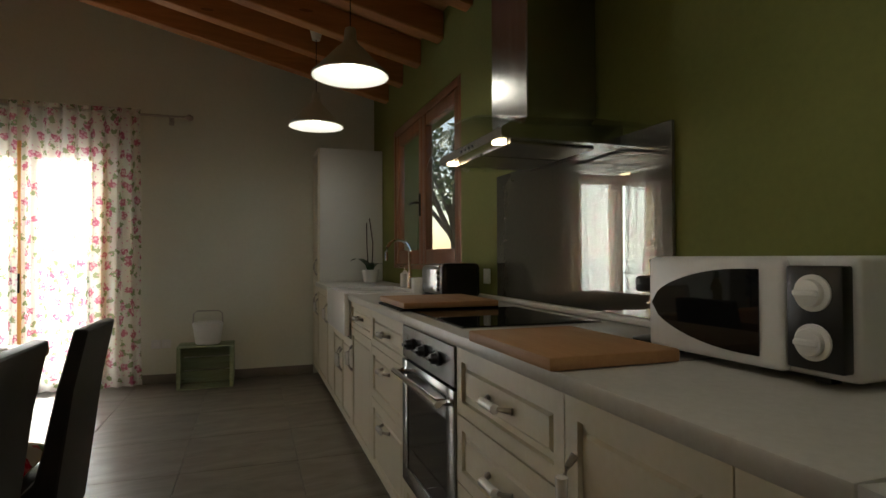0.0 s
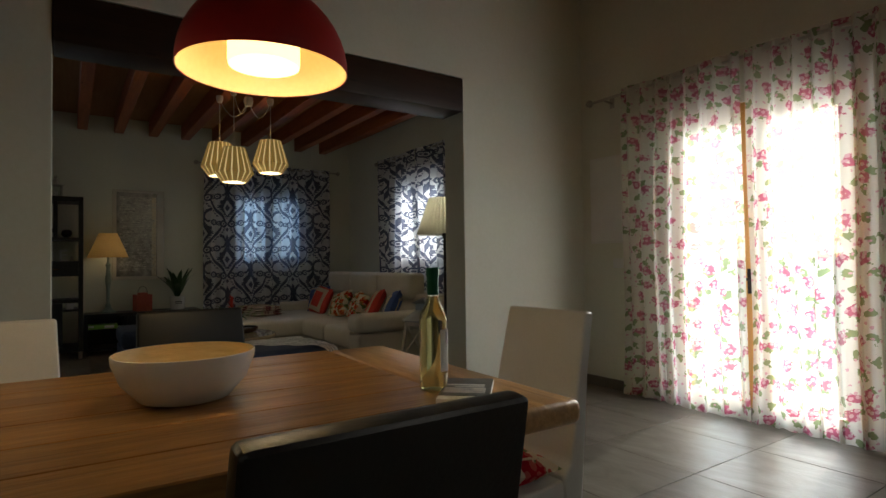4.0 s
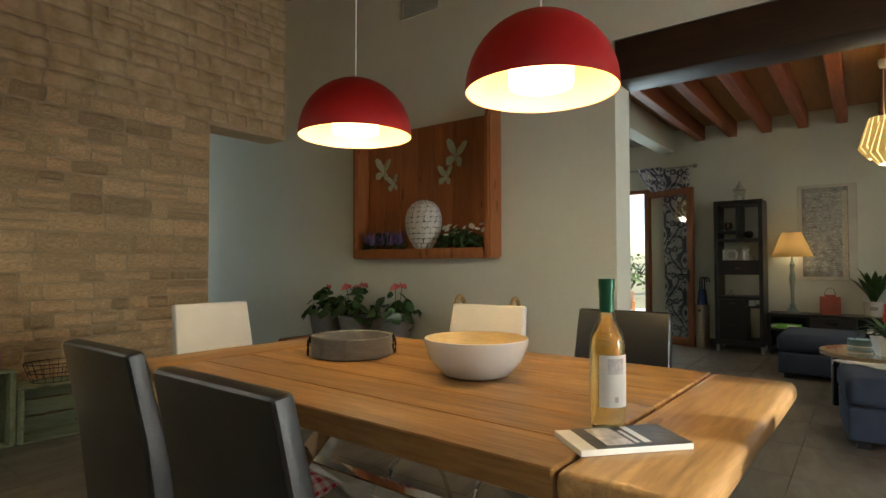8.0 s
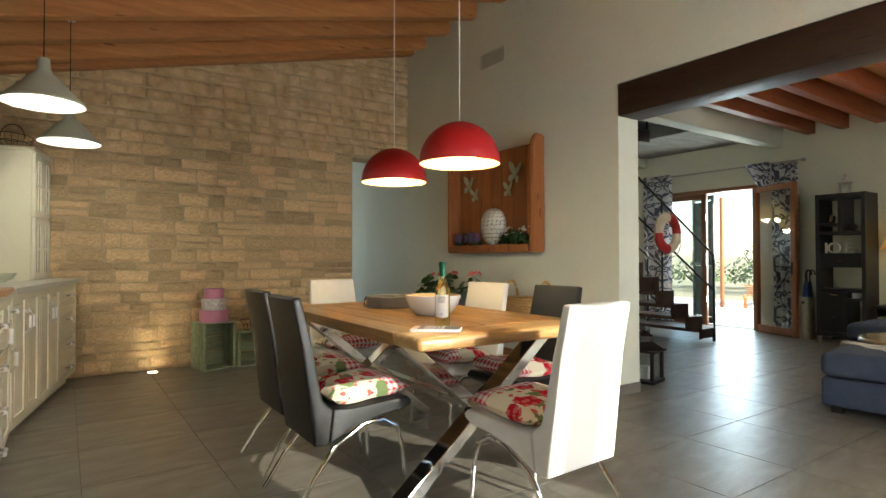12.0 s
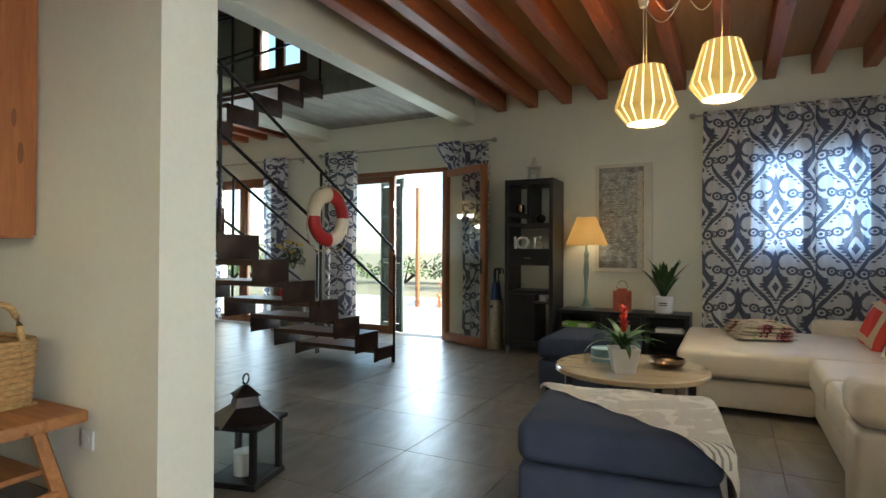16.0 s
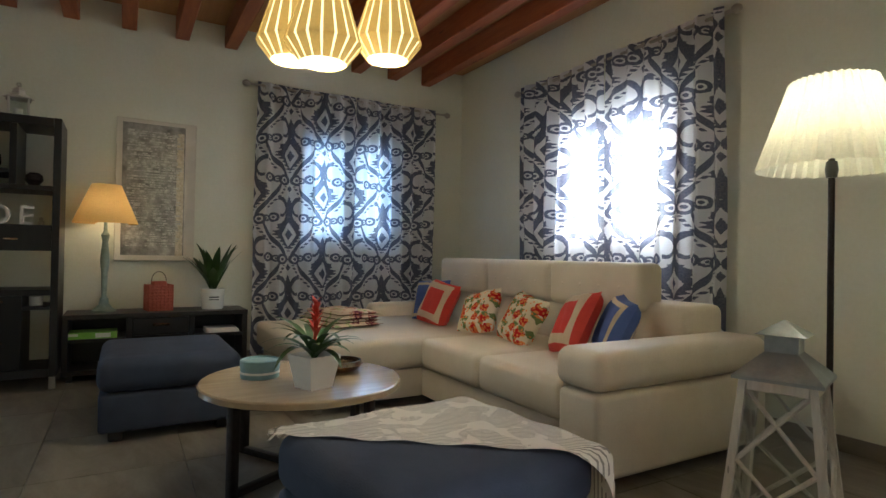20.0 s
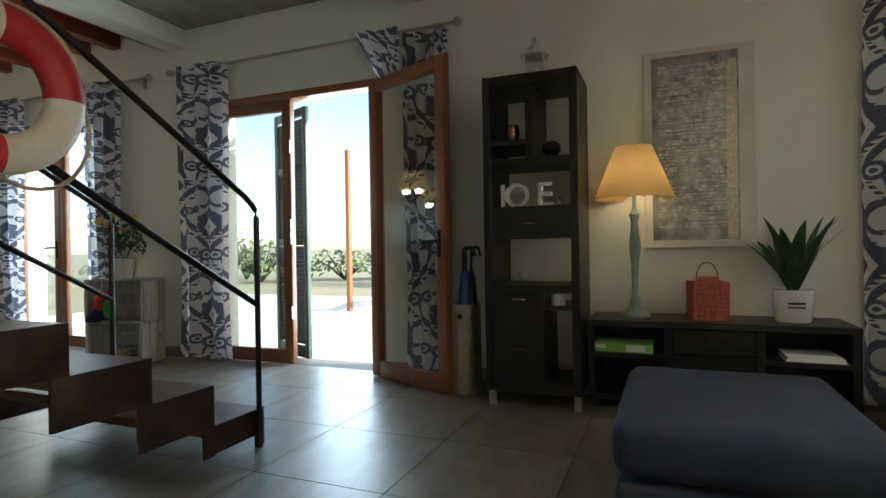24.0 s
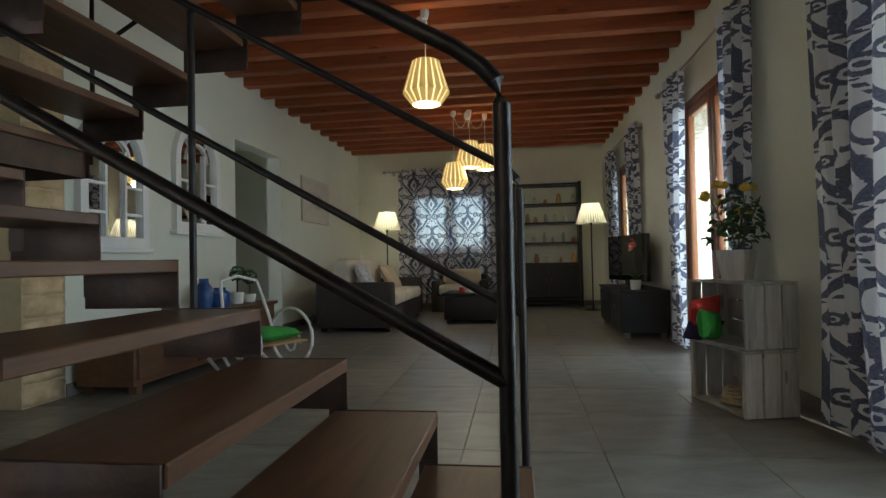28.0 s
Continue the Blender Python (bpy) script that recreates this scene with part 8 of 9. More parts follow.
for q in range(4):
    bm = bm_new()
    loops = []
    for i in range(13):
        a = math.pi / 2 * (q + i / 12)
        loops.append([bm.verts.new(((0.185 + 0.058 * math.cos(t)) * math.cos(a), 0.047 * math.sin(t), (0.185 + 0.058 * math.cos(t)) * math.sin(a))) for t in (2 * math.pi * j / 16 for j in range(16))])
    for p, r in zip(loops, loops[1:]):
        for j in range(16):
            bm.faces.new((p[j], p[(j + 1) % 16], r[(j + 1) % 16], r[j]))
    bmesh.ops.recalc_face_normals(bm, faces=bm.faces[:])
    part("segment", bm, "ring_red" if q in (1, 3) else "ring_cream", lr)
rp = bm_new()
for q in range(4):
    a0 = math.pi / 2 * q
    tube(rp, [((0.248 + (0.05 if q in (2, 3) else 0.012) * math.sin(math.pi * i / 12)) * math.cos(a0 + math.pi / 2 * i / 12), 0.0, (0.248 + (0.07 if q in (2, 3) else 0.012) * math.sin(math.pi * i / 12)) * math.sin(a0 + math.pi / 2 * i / 12)) for i in range(13)], 0.0065, 7)
part("rope", rp, "rope", lr)
part("hanger", tube(bm_new(), [(-0.04, -0.03, 0.240), (0.0, -0.064, 0.285), (0.04, -0.03, 0.240)], 0.006, 7), "rope", lr)

# ---- crate stand by the terrace door ----
for z, lb in ((0.0, "grey whitewashed crate under another crate"), (0.352, "whitewashed upright crate holding cloths")):
    crate(pose(-9.14, -7.43, z, 0, 0, 103 + 4 * (z > 0)), 0.50, 0.30, 0.338, "crate_grey", lb, 3, group="crate stand")
bm = bm_new()
for k in range(5):
    tube(bm, [((0.09 - 0.008 * k) * math.cos(a), (0.075 - 0.006 * k) * math.sin(a), 0.016 + 0.017 * k + 0.004 * math.sin(3 * a + k)) for a in (2 * math.pi * i / 26 for i in range(26))], 0.010, 6, True)
solid("rope_coil", bm, "rope", "coil of pale rope in the lower crate", "rope", pose(-9.12, -7.42, 0.014))
M["cloth_green"] = surf("green_cloth", (0.03, 0.22, 0.03), (0.05, 0.32, 0.05), 9, 0.9)
M["cloth_purple"] = surf("purple_cloth", (0.03, 0.015, 0.06), (0.05, 0.03, 0.09), 9, 0.9)
for k, (mt, dy, z) in enumerate((("cloth_purple", -0.05, 0.44), ("red_cloth", -0.02, 0.53), ("cloth_green", 0.06, 0.46))):
    bm = cushion(0.20, 0.16, 0.09)
    turned(bm, Matrix.Rotation(radians(40 + 30 * k), 4, "X") @ Matrix.Rotation(radians(25 * k), 4, "Y"))
    solid("felt_bag", bm, mt, ("purple", "red", "green")[k] + " felt bag hanging out of a crate", "bag", pose(-8.97, -7.45 + dy, z - (0.0 if k else 0.02)), "felt bags")
fv = thing("rose_vase", "yellow roses in a whitewashed square planter", "flowers", pose(-9.14, -7.43, 0.7025))
bm = bm_new()
lathe(bm, [(0.085, 0), (0.115, 0.17), (0.105, 0.17), (0.09, 0.15), (0.001, 0.15)], seg=4)
part("planter", bm, "whitewash", fv)
part("leaves", leafy(bm_new(), 190, (0.16, 0.17), 0.42, 0.045, 77, (0, 0, 0.14)), "leaf", fv)
M["yellow"] = surf("yellow_petals", (0.72, 0.50, 0.06), (0.80, 0.60, 0.14), 12, 0.7)
rn = random.Random(9)
for k in range(9):
    fb = bm_new()
    x, y, z = rn.uniform(-0.15, 0.15), rn.uniform(-0.17, 0.17), rn.uniform(0.36, 0.60)
    for j in range(10):
        leafy(fb, 1, (0.012, 0.012), 0.012, 0.05, k * 17 + j, (x, y, z), True)
    part("rose", fb, "yellow", fv)
for k in range(8):
    a = k * 0.8
    part("stem", tube(bm_new(), [(0, 0, 0.14), (0.13 * math.cos(a), 0.14 * math.sin(a), 0.46)], 0.003, 5), "leaf", fv)

# ---- far living room ----
M["wicker_dark"] = surf("dark_wicker", (0.014, 0.010, 0.008), (0.04, 0.028, 0.022), 60, 0.6, grain=90, bumpy=0.8)
M["cream_cloth"] = surf("cream_cloth", (0.56, 0.49, 0.38), (0.64, 0.57, 0.45), 8, 0.95, grain=180, bumpy=0.3)
fs = thing("wicker_sofa", "dark wicker sofa with cream cushions along the wall", "sofa", pose(-5.97, -11.66, 0))
part("frame", boxes((-0.45, 0.50, -1.05, 1.05, 0.05, 0.30), (-0.45, 0.50, 0.86, 1.06, 0.05, 0.60), (-0.45, 0.50, -1.06, -0.86, 0.05, 0.60), (0.34, 0.51, -1.05, 1.05, 0.05, 0.62), bev=0.03), "wicker_dark", fs)
for k in range(3):
    y0 = -0.855 + 0.57 * k
    part("seat", box(bm_new(), -0.47, 0.32, y0 + 0.003, y0 + 0.567, 0.305, 0.47, 0.05, 4), "cream_cloth", fs)
    bm = box(bm_new(), 0.14, 0.36, y0 + 0.004, y0 + 0.566, 0.46, 0.90, 0.08, 5)
    part("back_cushion", bm, "cream_cloth", fs)
for r in ((-0.40, -0.34, -1.0, -0.94, 0, 0.05), (-0.40, -0.34, 0.94, 1.0, 0, 0.05), (0.40, 0.46, -1.0, -0.94, 0, 0.05), (0.40, 0.46, 0.94, 1.0, 0, 0.05)):
    part("foot", box(bm_new(), *r, bev=0.003, seg=1), "wicker_dark", fs)
throw_pillow(leaning(-6.00, -10.99, 0.63, 62, -80, 0), "print_card", "grey patterned pillow on the wicker sofa", None, 0.44)
throw_pillow(leaning(-6.04, -12.16, 0.62, 60, -96, 0), "sand_band", "sand coloured pillow on the wicker sofa", None, 0.42)
ac = thing("wicker_armchair", "dark wicker armchair with cream cushion below the window", "armchair", pose(-6.95, -13.55, 0))
part("frame", boxes((-0.42, 0.42, -0.38, 0.40, 0.0, 0.28), (-0.46, -0.34, -0.38, 0.40, 0.0, 0.52), (0.34, 0.46, -0.38, 0.40, 0.0, 0.52), (-0.42, 0.42, -0.42, -0.30, 0.0, 0.60), bev=0.03), "wicker_dark", ac)
part("seat", box(bm_new(), -0.335, 0.335, -0.29, 0.42, 0.285, 0.44, 0.05, 4), "cream_cloth", ac)
part("back_cushion", box(bm_new(), -0.33, 0.33, -0.30, -0.12, 0.44, 0.70, 0.07, 4), "sand_band", ac)
tk = thing("trunk_table", "dark low trunk table with books on it", "coffee table", pose(-7.29, -11.82, 0))
part("body", box(bm_new(), -0.36, 0.36, -0.36, 0.36, 0.05, 0.37, 0.01, 2), "dark_wood", tk)
part("top", box(bm_new(), -0.39, 0.39, -0.39, 0.39, 0.372, 0.41, 0.008, 2), "dark_wood", tk)
for r in ((-0.33, -0.27, -0.33, -0.27, 0, 0.05), (0.27, 0.33, -0.33, -0.27, 0, 0.05), (-0.33, -0.27, 0.27, 0.33, 0, 0.05), (0.27, 0.33, 0.27, 0.33, 0, 0.05)):
    part("foot", box(bm_new(), *r, bev=0.003, seg=1), "dark_wood", tk)
solid("book_pile", boxes((-0.12, 0.12, -0.09, 0.09, 0, 0.02), (-0.11, 0.11, -0.085, 0.09, 0.0205, 0.04)), "paper", "two pale books on the trunk table", "books", pose(-7.33, -11.72, 0.4105, 0, 0, 15))
solid("candle_jar", lathe(bm_new(), [(0.001, 0), (0.04, 0), (0.04, 0.07), (0.001, 0.07)], seg=18), "red_cloth", "small red candle jar on the trunk table", "candle", pose(-7.16, -11.62, 0.4105))
bc = thing("bookcase", "tall dark bookcase with glassware on open shelves", "bookcase", pose(-8.45, YF + 0.19, 0))
for x in (-0.59, 0.54):
    part("side", box(bm_new(), x, x + 0.05, -0.17, 0.19, 0.0, 2.19, 0.003, 1), "dark_wood", bc)
part("back", boxes((-0.54, 0.54, -0.175, -0.16, 0.02, 0.74)), "dark_wood", bc)
for z in (0.05, 0.12, 0.74, 1.10, 1.45, 1.78, 2.13):
    part("shelf", box(bm_new(), -0.539, 0.539, -0.158, 0.185, z, z + 0.035, 0.002, 1), "dark_wood", bc)
for k in range(2):
    d = part("door", box(bm_new(), -0.535 + 0.537 * k, -0.003 + 0.537 * k, 0.17, 0.19, 0.17, 0.735, 0.003, 1), "dark_wood", bc)
    part("handle", box(bm_new(), -0.06 + 0.10 * k, -0.04 + 0.10 * k, 0.19, 0.205, 0.42, 0.52, 0.003, 1), "bronze", d)
rn = random.Random(6)
for z in (0.775, 1.135, 1.485, 1.815):
    x = -0.46
    while x < 0.46:
        r, h = rn.uniform(0.03, 0.055), rn.uniform(0.07, 0.19)
        mt = rn.choice(("clear_glass", "china", "galv", "board_wood"))
        solid("shelf_vessel", lathe(bm_new(), [(0.001, 0), (r * 0.8, 0), (r, h * 0.4), (r * 0.6, h * 0.85), (r * 0.65, h), (r * 0.55, h), (r * 0.5, h * 0.85), (0.001, h * 0.7)], seg=14), mt,
              {"clear_glass": "small clear glass jar on the bookcase", "china": "small white ceramic vessel on the bookcase", "galv": "small grey metal pot on the bookcase", "board_wood": "small wooden bowl on the bookcase"}[mt], "vessel", pose(-8.45 + x, YF + 0.23, z + 0.0005), "bookcase vessels")
        x += rn.uniform(0.13, 0.26)
floor_lamp(pose(-9.12, -13.35, 0), "pleated cream floor lamp near the bookcase, lit", 1.40, watts=3)
floor_lamp(pose(-5.63, -13.72, 0), "pleated cream floor lamp behind the wicker sofa, lit", 1.40, watts=3)
tv = thing("tv_cabinet", "dark espresso television cabinet against the wall", "low cabinet", pose(-9.2, -10.76, 0))
part("body", box(bm_new(), -0.24, 0.22, -0.72, 0.72, 0.06, 0.47, 0.004, 1), "dark_wood", tv)
part("top", box(bm_new(), -0.25, 0.24, -0.74, 0.74, 0.472, 0.50, 0.004, 1), "dark_wood", tv)
for y in (-0.36, 0.36):
    d = part("drawer", box(bm_new(), 0.22, 0.235, y - 0.34, y + 0.34, 0.10, 0.45, 0.004, 1), "dark_wood", tv)
    part("handle", box(bm_new(), 0.235, 0.247, y - 0.05, y + 0.05, 0.30, 0.32, 0.003, 1), "bronze", d)
for r in ((0.14, 0.2, -0.7, -0.64, 0, 0.06), (0.14, 0.2, 0.64, 0.7, 0, 0.06), (-0.22, -0.16, -0.7, -0.64, 0, 0.06), (-0.22, -0.16, 0.64, 0.7, 0, 0.06)):
    part("foot", box(bm_new(), *r, bev=0.003, seg=1), "nickel", tv)
ts2 = thing("television", "flat black television on the dark cabinet", "television", pose(-9.2, -10.82, 0.501, 0, 0, 18))
part("screen", box(bm_new(), -0.02, 0.02, -0.45, 0.45, 0.07, 0.60, 0.006, 1), "black_glass", ts2)
part("stand", box(bm_new(), -0.10, 0.10, -0.18, 0.18, 0.0, 0.012, 0.003, 1), "plastic_black", ts2)
part("neck", boxes((-0.02, 0.02, -0.04, 0.04, 0.012, 0.08)), "plastic_black", ts2)
ov_ = thing("orchid", "pink orchid in a pot beside the television", "potted plant", pose(-9.15, -10.2, 0.501))
part("pot", lathe(bm_new(), [(0.001, 0), (0.05, 0), (0.06, 0.10), (0.001, 0.09)], seg=18), "china", ov_)
bm = bm_new()
for k in range(5):
    strap_leaf(bm, 0.18, 0.05, 1.6, 1.1, k * 1.3, base=(0, 0, 0.09))
part("leaves", bm, "leaf", ov_)
part("stem", tube(bm_new(), [(0, 0, 0.09), (0.01, 0.02, 0.35), (0.03, 0.05, 0.50)], 0.004, 5), "leaf", ov_)
part("blossoms", leafy(bm_new(), 16, (0.03, 0.06), 0.14, 0.05, 55, (0.03, 0.05, 0.40), True), "flower_pink", ov_)
pendant_cluster(-7.19, -8.52, [(-0.05, 0.14, 2.07)], 9)
pendant_cluster(-7.30, -11.45, [(0.18, 0.10, 1.79), (-0.03, 0.12, 2.06), (-0.22, -0.12, 2.06)], 7)


def arched_mirror(y, z0, w, h, label):
    ob = thing("arched_mirror", label, "mirror", pose(XM - 0.001, y, z0, 0, 0, -90), "arched mirrors")
    # local x along -y, local y to +x (into the wall)
    hs = h - w / 2
    out = [(-w / 2, 0), (w / 2, 0)] + [(x, z) for x, z in arc(0, hs, w / 2, 0, 180, 20)]
    iw = w / 2 - 0.07
    inn = [(-iw, 0.08), (iw, 0.08)] + [(x, z) for x, z in arc(0, hs, iw, 0, 180, 20)]
    bm = bm_new()
    for d0 in (-0.05,):
        fo = [bm.verts.new((x, -0.05, z)) for x, z in out]
        fi = [bm.verts.new((x, -0.05, z)) for x, z in inn]
        bo = [bm.verts.new((x, 0.0, z)) for x, z in out]
        bi = [bm.verts.new((x, -0.015, z)) for x, z in inn]
        n = len(out)
        for k in range(n):
            q = (k + 1) % n
            bm.faces.new((fo[k], fo[q], fi[q], fi[k]))
            bm.faces.new((bo[k], bo[q], fo[q], fo[k]))
            bm.faces.new((fi[k], fi[q], bi[q], bi[k]))
    part("frame", bm, "white_paint", ob)
    bm = bm_new()
    bm.faces.new([bm.verts.new((x, -0.016, z)) for x, z in inn])
    part("glass", bm, "mirror", ob)
    for r in ((-iw * 0.36 - 0.011, -iw * 0.36 + 0.011, -0.04, -0.018, 0.08, hs + iw * 0.30), (iw * 0.36 - 0.011, iw * 0.36 + 0.011, -0.04, -0.018, 0.08, hs + iw * 0.30), (-iw, -iw * 0.37, -0.039, -0.019, hs * 0.38, hs * 0.38 + 0.02), (iw * 0.37, iw, -0.039, -0.019, hs * 0.38, hs * 0.38 + 0.02), (-iw, -iw * 0.37, -0.039, -0.019, hs * 0.70, hs * 0.70 + 0.02), (iw * 0.37, iw, -0.039, -0.019, hs * 0.70, hs * 0.70 + 0.02)):
        part("glazing_bar", box(bm_new(), *r), "white_paint", ob)
    ab = tube(bm_new(), [(x, -0.03, z) for x, z in arc(0, hs + iw * 0.05, iw * 0.55, 0, 180, 16)], 0.012, 6)
    for a in (50, 130):
        tube(ab, [(iw * 0.55 * math.cos(radians(a)), -0.03, hs + iw * 0.05 + iw * 0.55 * math.sin(radians(a))), (iw * math.cos(radians(a)), -0.03, hs + iw * math.sin(radians(a)))], 0.010, 6)
    part("fan_bars", ab, "white_paint", ob)
    part("sill", box(bm_new(), -w / 2 - 0.03, w / 2 + 0.03, -0.07, 0.0, -0.035, 0.0, 0.006, 1), "white_paint", ob)
    return ob


arched_mirror(-7.85, 0.99, 0.70, 1.0, "white arched window-frame mirror on the wall")
arched_mirror(-8.92, 1.16, 0.72, 1.0, "white arched window-frame mirror on the wall")
p2 = thing("painting", "small grey canvas with a white bird group", "painting", pose(XM, -12.0, 1.76, 0, 0, -90))
part("canvas", box(bm_new(), -0.55, 0.55, -0.03, -0.001, -0.32, 0.32, 0.004, 1), "canvas", p2)
bm = leafy(bm_new(), 26, (0.22, 0.10), 0.01, 0.12, 91)
turned(bm, Matrix.Translation((0.02, -0.034, 0.0)) @ Matrix.Rotation(radians(90), 4, "X") @ Matrix.Diagonal((1, 1, 0.02, 1)))
part("brush_marks", bm, "silver_paint", p2)
# chest with jars below the mirrors
cs = thing("wooden_chest", "low reddish wooden chest below the mirrors", "chest", pose(-5.22, -8.50, 0))
part("body", box(bm_new(), -0.20, 0.22, -1.05, 1.05, 0.06, 0.44, 0.004, 1), "tread", cs)
part("top", box(bm_new(), -0.23, 0.24, -1.08, 1.08, 0.442, 0.475, 0.005, 1), "tread", cs)
for k in range(3):
    part("drawer", box(bm_new(), -0.215, -0.20, -1.02 + 0.69 * k, -0.36 + 0.69 * k, 0.10, 0.42, 0.004, 1), "tread", cs)
for r in ((-0.18, -0.12, -1.0, -0.94, 0, 0.06), (-0.18, -0.12, 0.94, 1.0, 0, 0.06), (0.14, 0.2, -1.0, -0.94, 0, 0.06), (0.14, 0.2, 0.94, 1.0, 0, 0.06)):
    part("foot", box(bm_new(), *r, bev=0.003, seg=1), "tread", cs)
M["blue_glaze"] = surf("blue_glaze", (0.02, 0.06, 0.20), (0.05, 0.12, 0.30), 8, 0.2)
for y, r, h in ((-8.55, 0.075, 0.26), (-8.80, 0.10, 0.17)):
    solid("glazed_jar", lathe(bm_new(), [(0.001, 0), (r * 0.8, 0), (r, h * 0.35), (r * 0.95, h * 0.7), (r * 0.5, h * 0.88), (r * 0.55, h), (r * 0.45, h), (r * 0.4, h * 0.86), (0.001, h * 0.7)], seg=22), "blue_glaze", "blue glazed ceramic jar on the chest", "jar", pose(-5.25, y, 0.4755), "glazed jars")
for y, h in ((-9.12, 0.14), (-9.36, 0.10)):
    tp_ = thing("topiary", "small ball topiary in a white pot", "potted plant", pose(-5.25, y, 0.4755), "topiaries")
    part("pot", lathe(bm_new(), [(0.001, 0), (0.05, 0), (0.062, h * 0.8), (0.001, h * 0.75)], seg=16), "china", tp_)
    part("stem", tube(bm_new(), [(0, 0, h * 0.7), (0, 0, h + 0.10)], 0.007, 6), "soil", tp_)
    rn = random.Random(int(-y * 10))
    bm = bm_new()
    for _ in range(170):
        v = Vector((rn.gauss(0, 1), rn.gauss(0, 1), rn.gauss(0, 1))).normalized() * 0.072 * rn.uniform(0.8, 1.05)
        leafy(bm, 1, (0.001, 0.001), 0.001, 0.028, rn.randrange(9999), (v.x, v.y, v.z + h + 0.15))
    part("crown", bm, "leaf", tp_)
# white bentwood rocker
rk = thing("rocking_chair", "white bentwood rocking chair with green cushion", "chair", pose(-6.05, -8.05, 0, 0, 0, 60) @ Matrix.Diagonal((0.85, 0.85, 0.80, 1)))
for s in (-1, 1):
    x = s * 0.26
    part("rocker", tube(bm_new(), [(x, -0.50 + 0.1 * i, 0.012 + 0.16 * ((i - 5) / 5) ** 2) for i in range(11)], 0.016, 8), "white_paint", rk)
    part("arm_loop", tube(bm_new(), [(x, 0.30 * math.cos(a), 0.36 + 0.27 * math.sin(a)) for a in (2 * math.pi * i / 22 for i in range(22))], 0.015, 8, True), "white_paint", rk)
    part("scroll", tube(bm_new(), [(x, 0.13 * math.cos(a) * (1 - i / 30), 0.30 + 0.15 * math.sin(a) * (1 - i / 30)) for i, a in ((i, 2 * math.pi * i / 18) for i in range(22))], 0.012, 8), "white_paint", rk)
    part("back_post", tube(bm_new(), [(x * 0.9, -0.20, 0.34), (x * 0.85, -0.32, 0.62), (x * 0.7, -0.42, 0.90)], 0.015, 8), "white_paint", rk)
part("top_rail", tube(bm_new(), [(-0.18, -0.42, 0.90), (0, -0.44, 0.95), (0.18, -0.42, 0.90)], 0.015, 8), "white_paint", rk)
part("seat", box(bm_new(), -0.25, 0.25, -0.22, 0.26, 0.33, 0.355, 0.012, 2), "rattan", rk)
bm = cushion(0.38, 0.38, 0.09)
solid("seat_cushion", bm, "cloth_green", "bright green cushion on a white rocking chair", "pillow", pose(-6.05, -8.05, 0.33, 0, 0, 60))

# ---- outside ----


def bush(at, r, h, seed, label, n=420):
    ob = thing("bush", label, "bush", at, "garden bushes")
    bm = bm_new()
    rn = random.Random(seed)
    for k in range(9):
        a = k * 0.7
        tube(bm, [(0, 0, 0), (r * 0.3 * math.cos(a), r * 0.3 * math.sin(a), h * 0.4), (r * 0.6 * math.cos(a), r * 0.6 * math.sin(a), h * rn.uniform(0.6, 0.85))], [0.05, 0.03, 0.012], 5)
    part("branchwork", bm, "soil", ob)
    part("foliage", leafy(bm_new(), n, (r, r), h, 0.20, seed), "leaf_out", ob)
    return ob


rn = random.Random(40)
for k in range(16):
    bush(pose(-21 - rn.uniform(0, 6), -26 + 2.3 * k, -0.21), rn.uniform(1.3, 2.0), rn.uniform(1.1, 2.0), 100 + k, "sunlit grey-green garden bush beyond the terrace", 300)
for k in range(8):
    bush(pose(-9 + 3.0 * k, 17 + rn.uniform(0, 4), -0.21), rn.uniform(1.4, 2.2), rn.uniform(1.2, 2.2), 140 + k, "sunlit grey-green garden bush beyond the terrace", 300)


def tree(at, h, r, seed):
    ob = thing("tree", "leafy garden tree with an open crown", "tree", at, "garden trees")
    bm = bm_new()
    rn = random.Random(seed)
    tube(bm, [(0, 0, 0), (0.06, 0.03, h * 0.3), (0.0, 0.1, h * 0.55)], [0.16, 0.12, 0.08], 8)
    ends = []
    for k in range(9):
        a = k * 2.4
        e = Vector((r * rn.uniform(0.4, 0.8) * math.cos(a), r * rn.uniform(0.4, 0.8) * math.sin(a), h * rn.uniform(0.6, 0.95)))
        tube(bm, [(0.03, 0.05, h * rn.uniform(0.3, 0.5)), e * 0.6 + Vector((0, 0, h * 0.2)), e], [0.06, 0.04, 0.015], 6)
        ends.append(e)
    part("trunk", bm, "soil", ob)
    cr = bm_new()
    for i, e in enumerate(ends):
        leafy(cr, 110, (r * 0.45, r * 0.45), h * 0.22, 0.13, seed + i, (e.x, e.y, e.z - h * 0.1))
    part("crown", cr, "leaf_out", ob)
    return ob


tree(pose(2.5, 4.4, -0.21), 4.2, 1.7, 7)
tree(pose(3.6, 7.2, -0.21), 4.8, 2.0, 8)
tree(pose(4.4, 4.9, -0.21), 4.4, 1.9, 11)
pg = thing("pergola_post", "rust-brown timber pergola post on the terrace", "post", pose(-13.2, -7.75, -0.03))
part("post", box(bm_new(), -0.04, 0.04, -0.035, 0.035, 0.0, 2.5, 0.008, 1), "frame", pg)
lg = thing("sun_lounger", "wooden sun lounger on the terrace", "lounger", pose(-14.2, -7.3, -0.03, 0, 0, 20))
for k in range(12):
    part("slat", box(bm_new(), -0.9 + 0.15 * k, -0.80 + 0.15 * k, -0.32, 0.32, 0.30 + (0.05 * max(0, k - 7)), 0.325 + (0.05 * max(0, k - 7)), 0.004, 1), "bench_wood", lg)
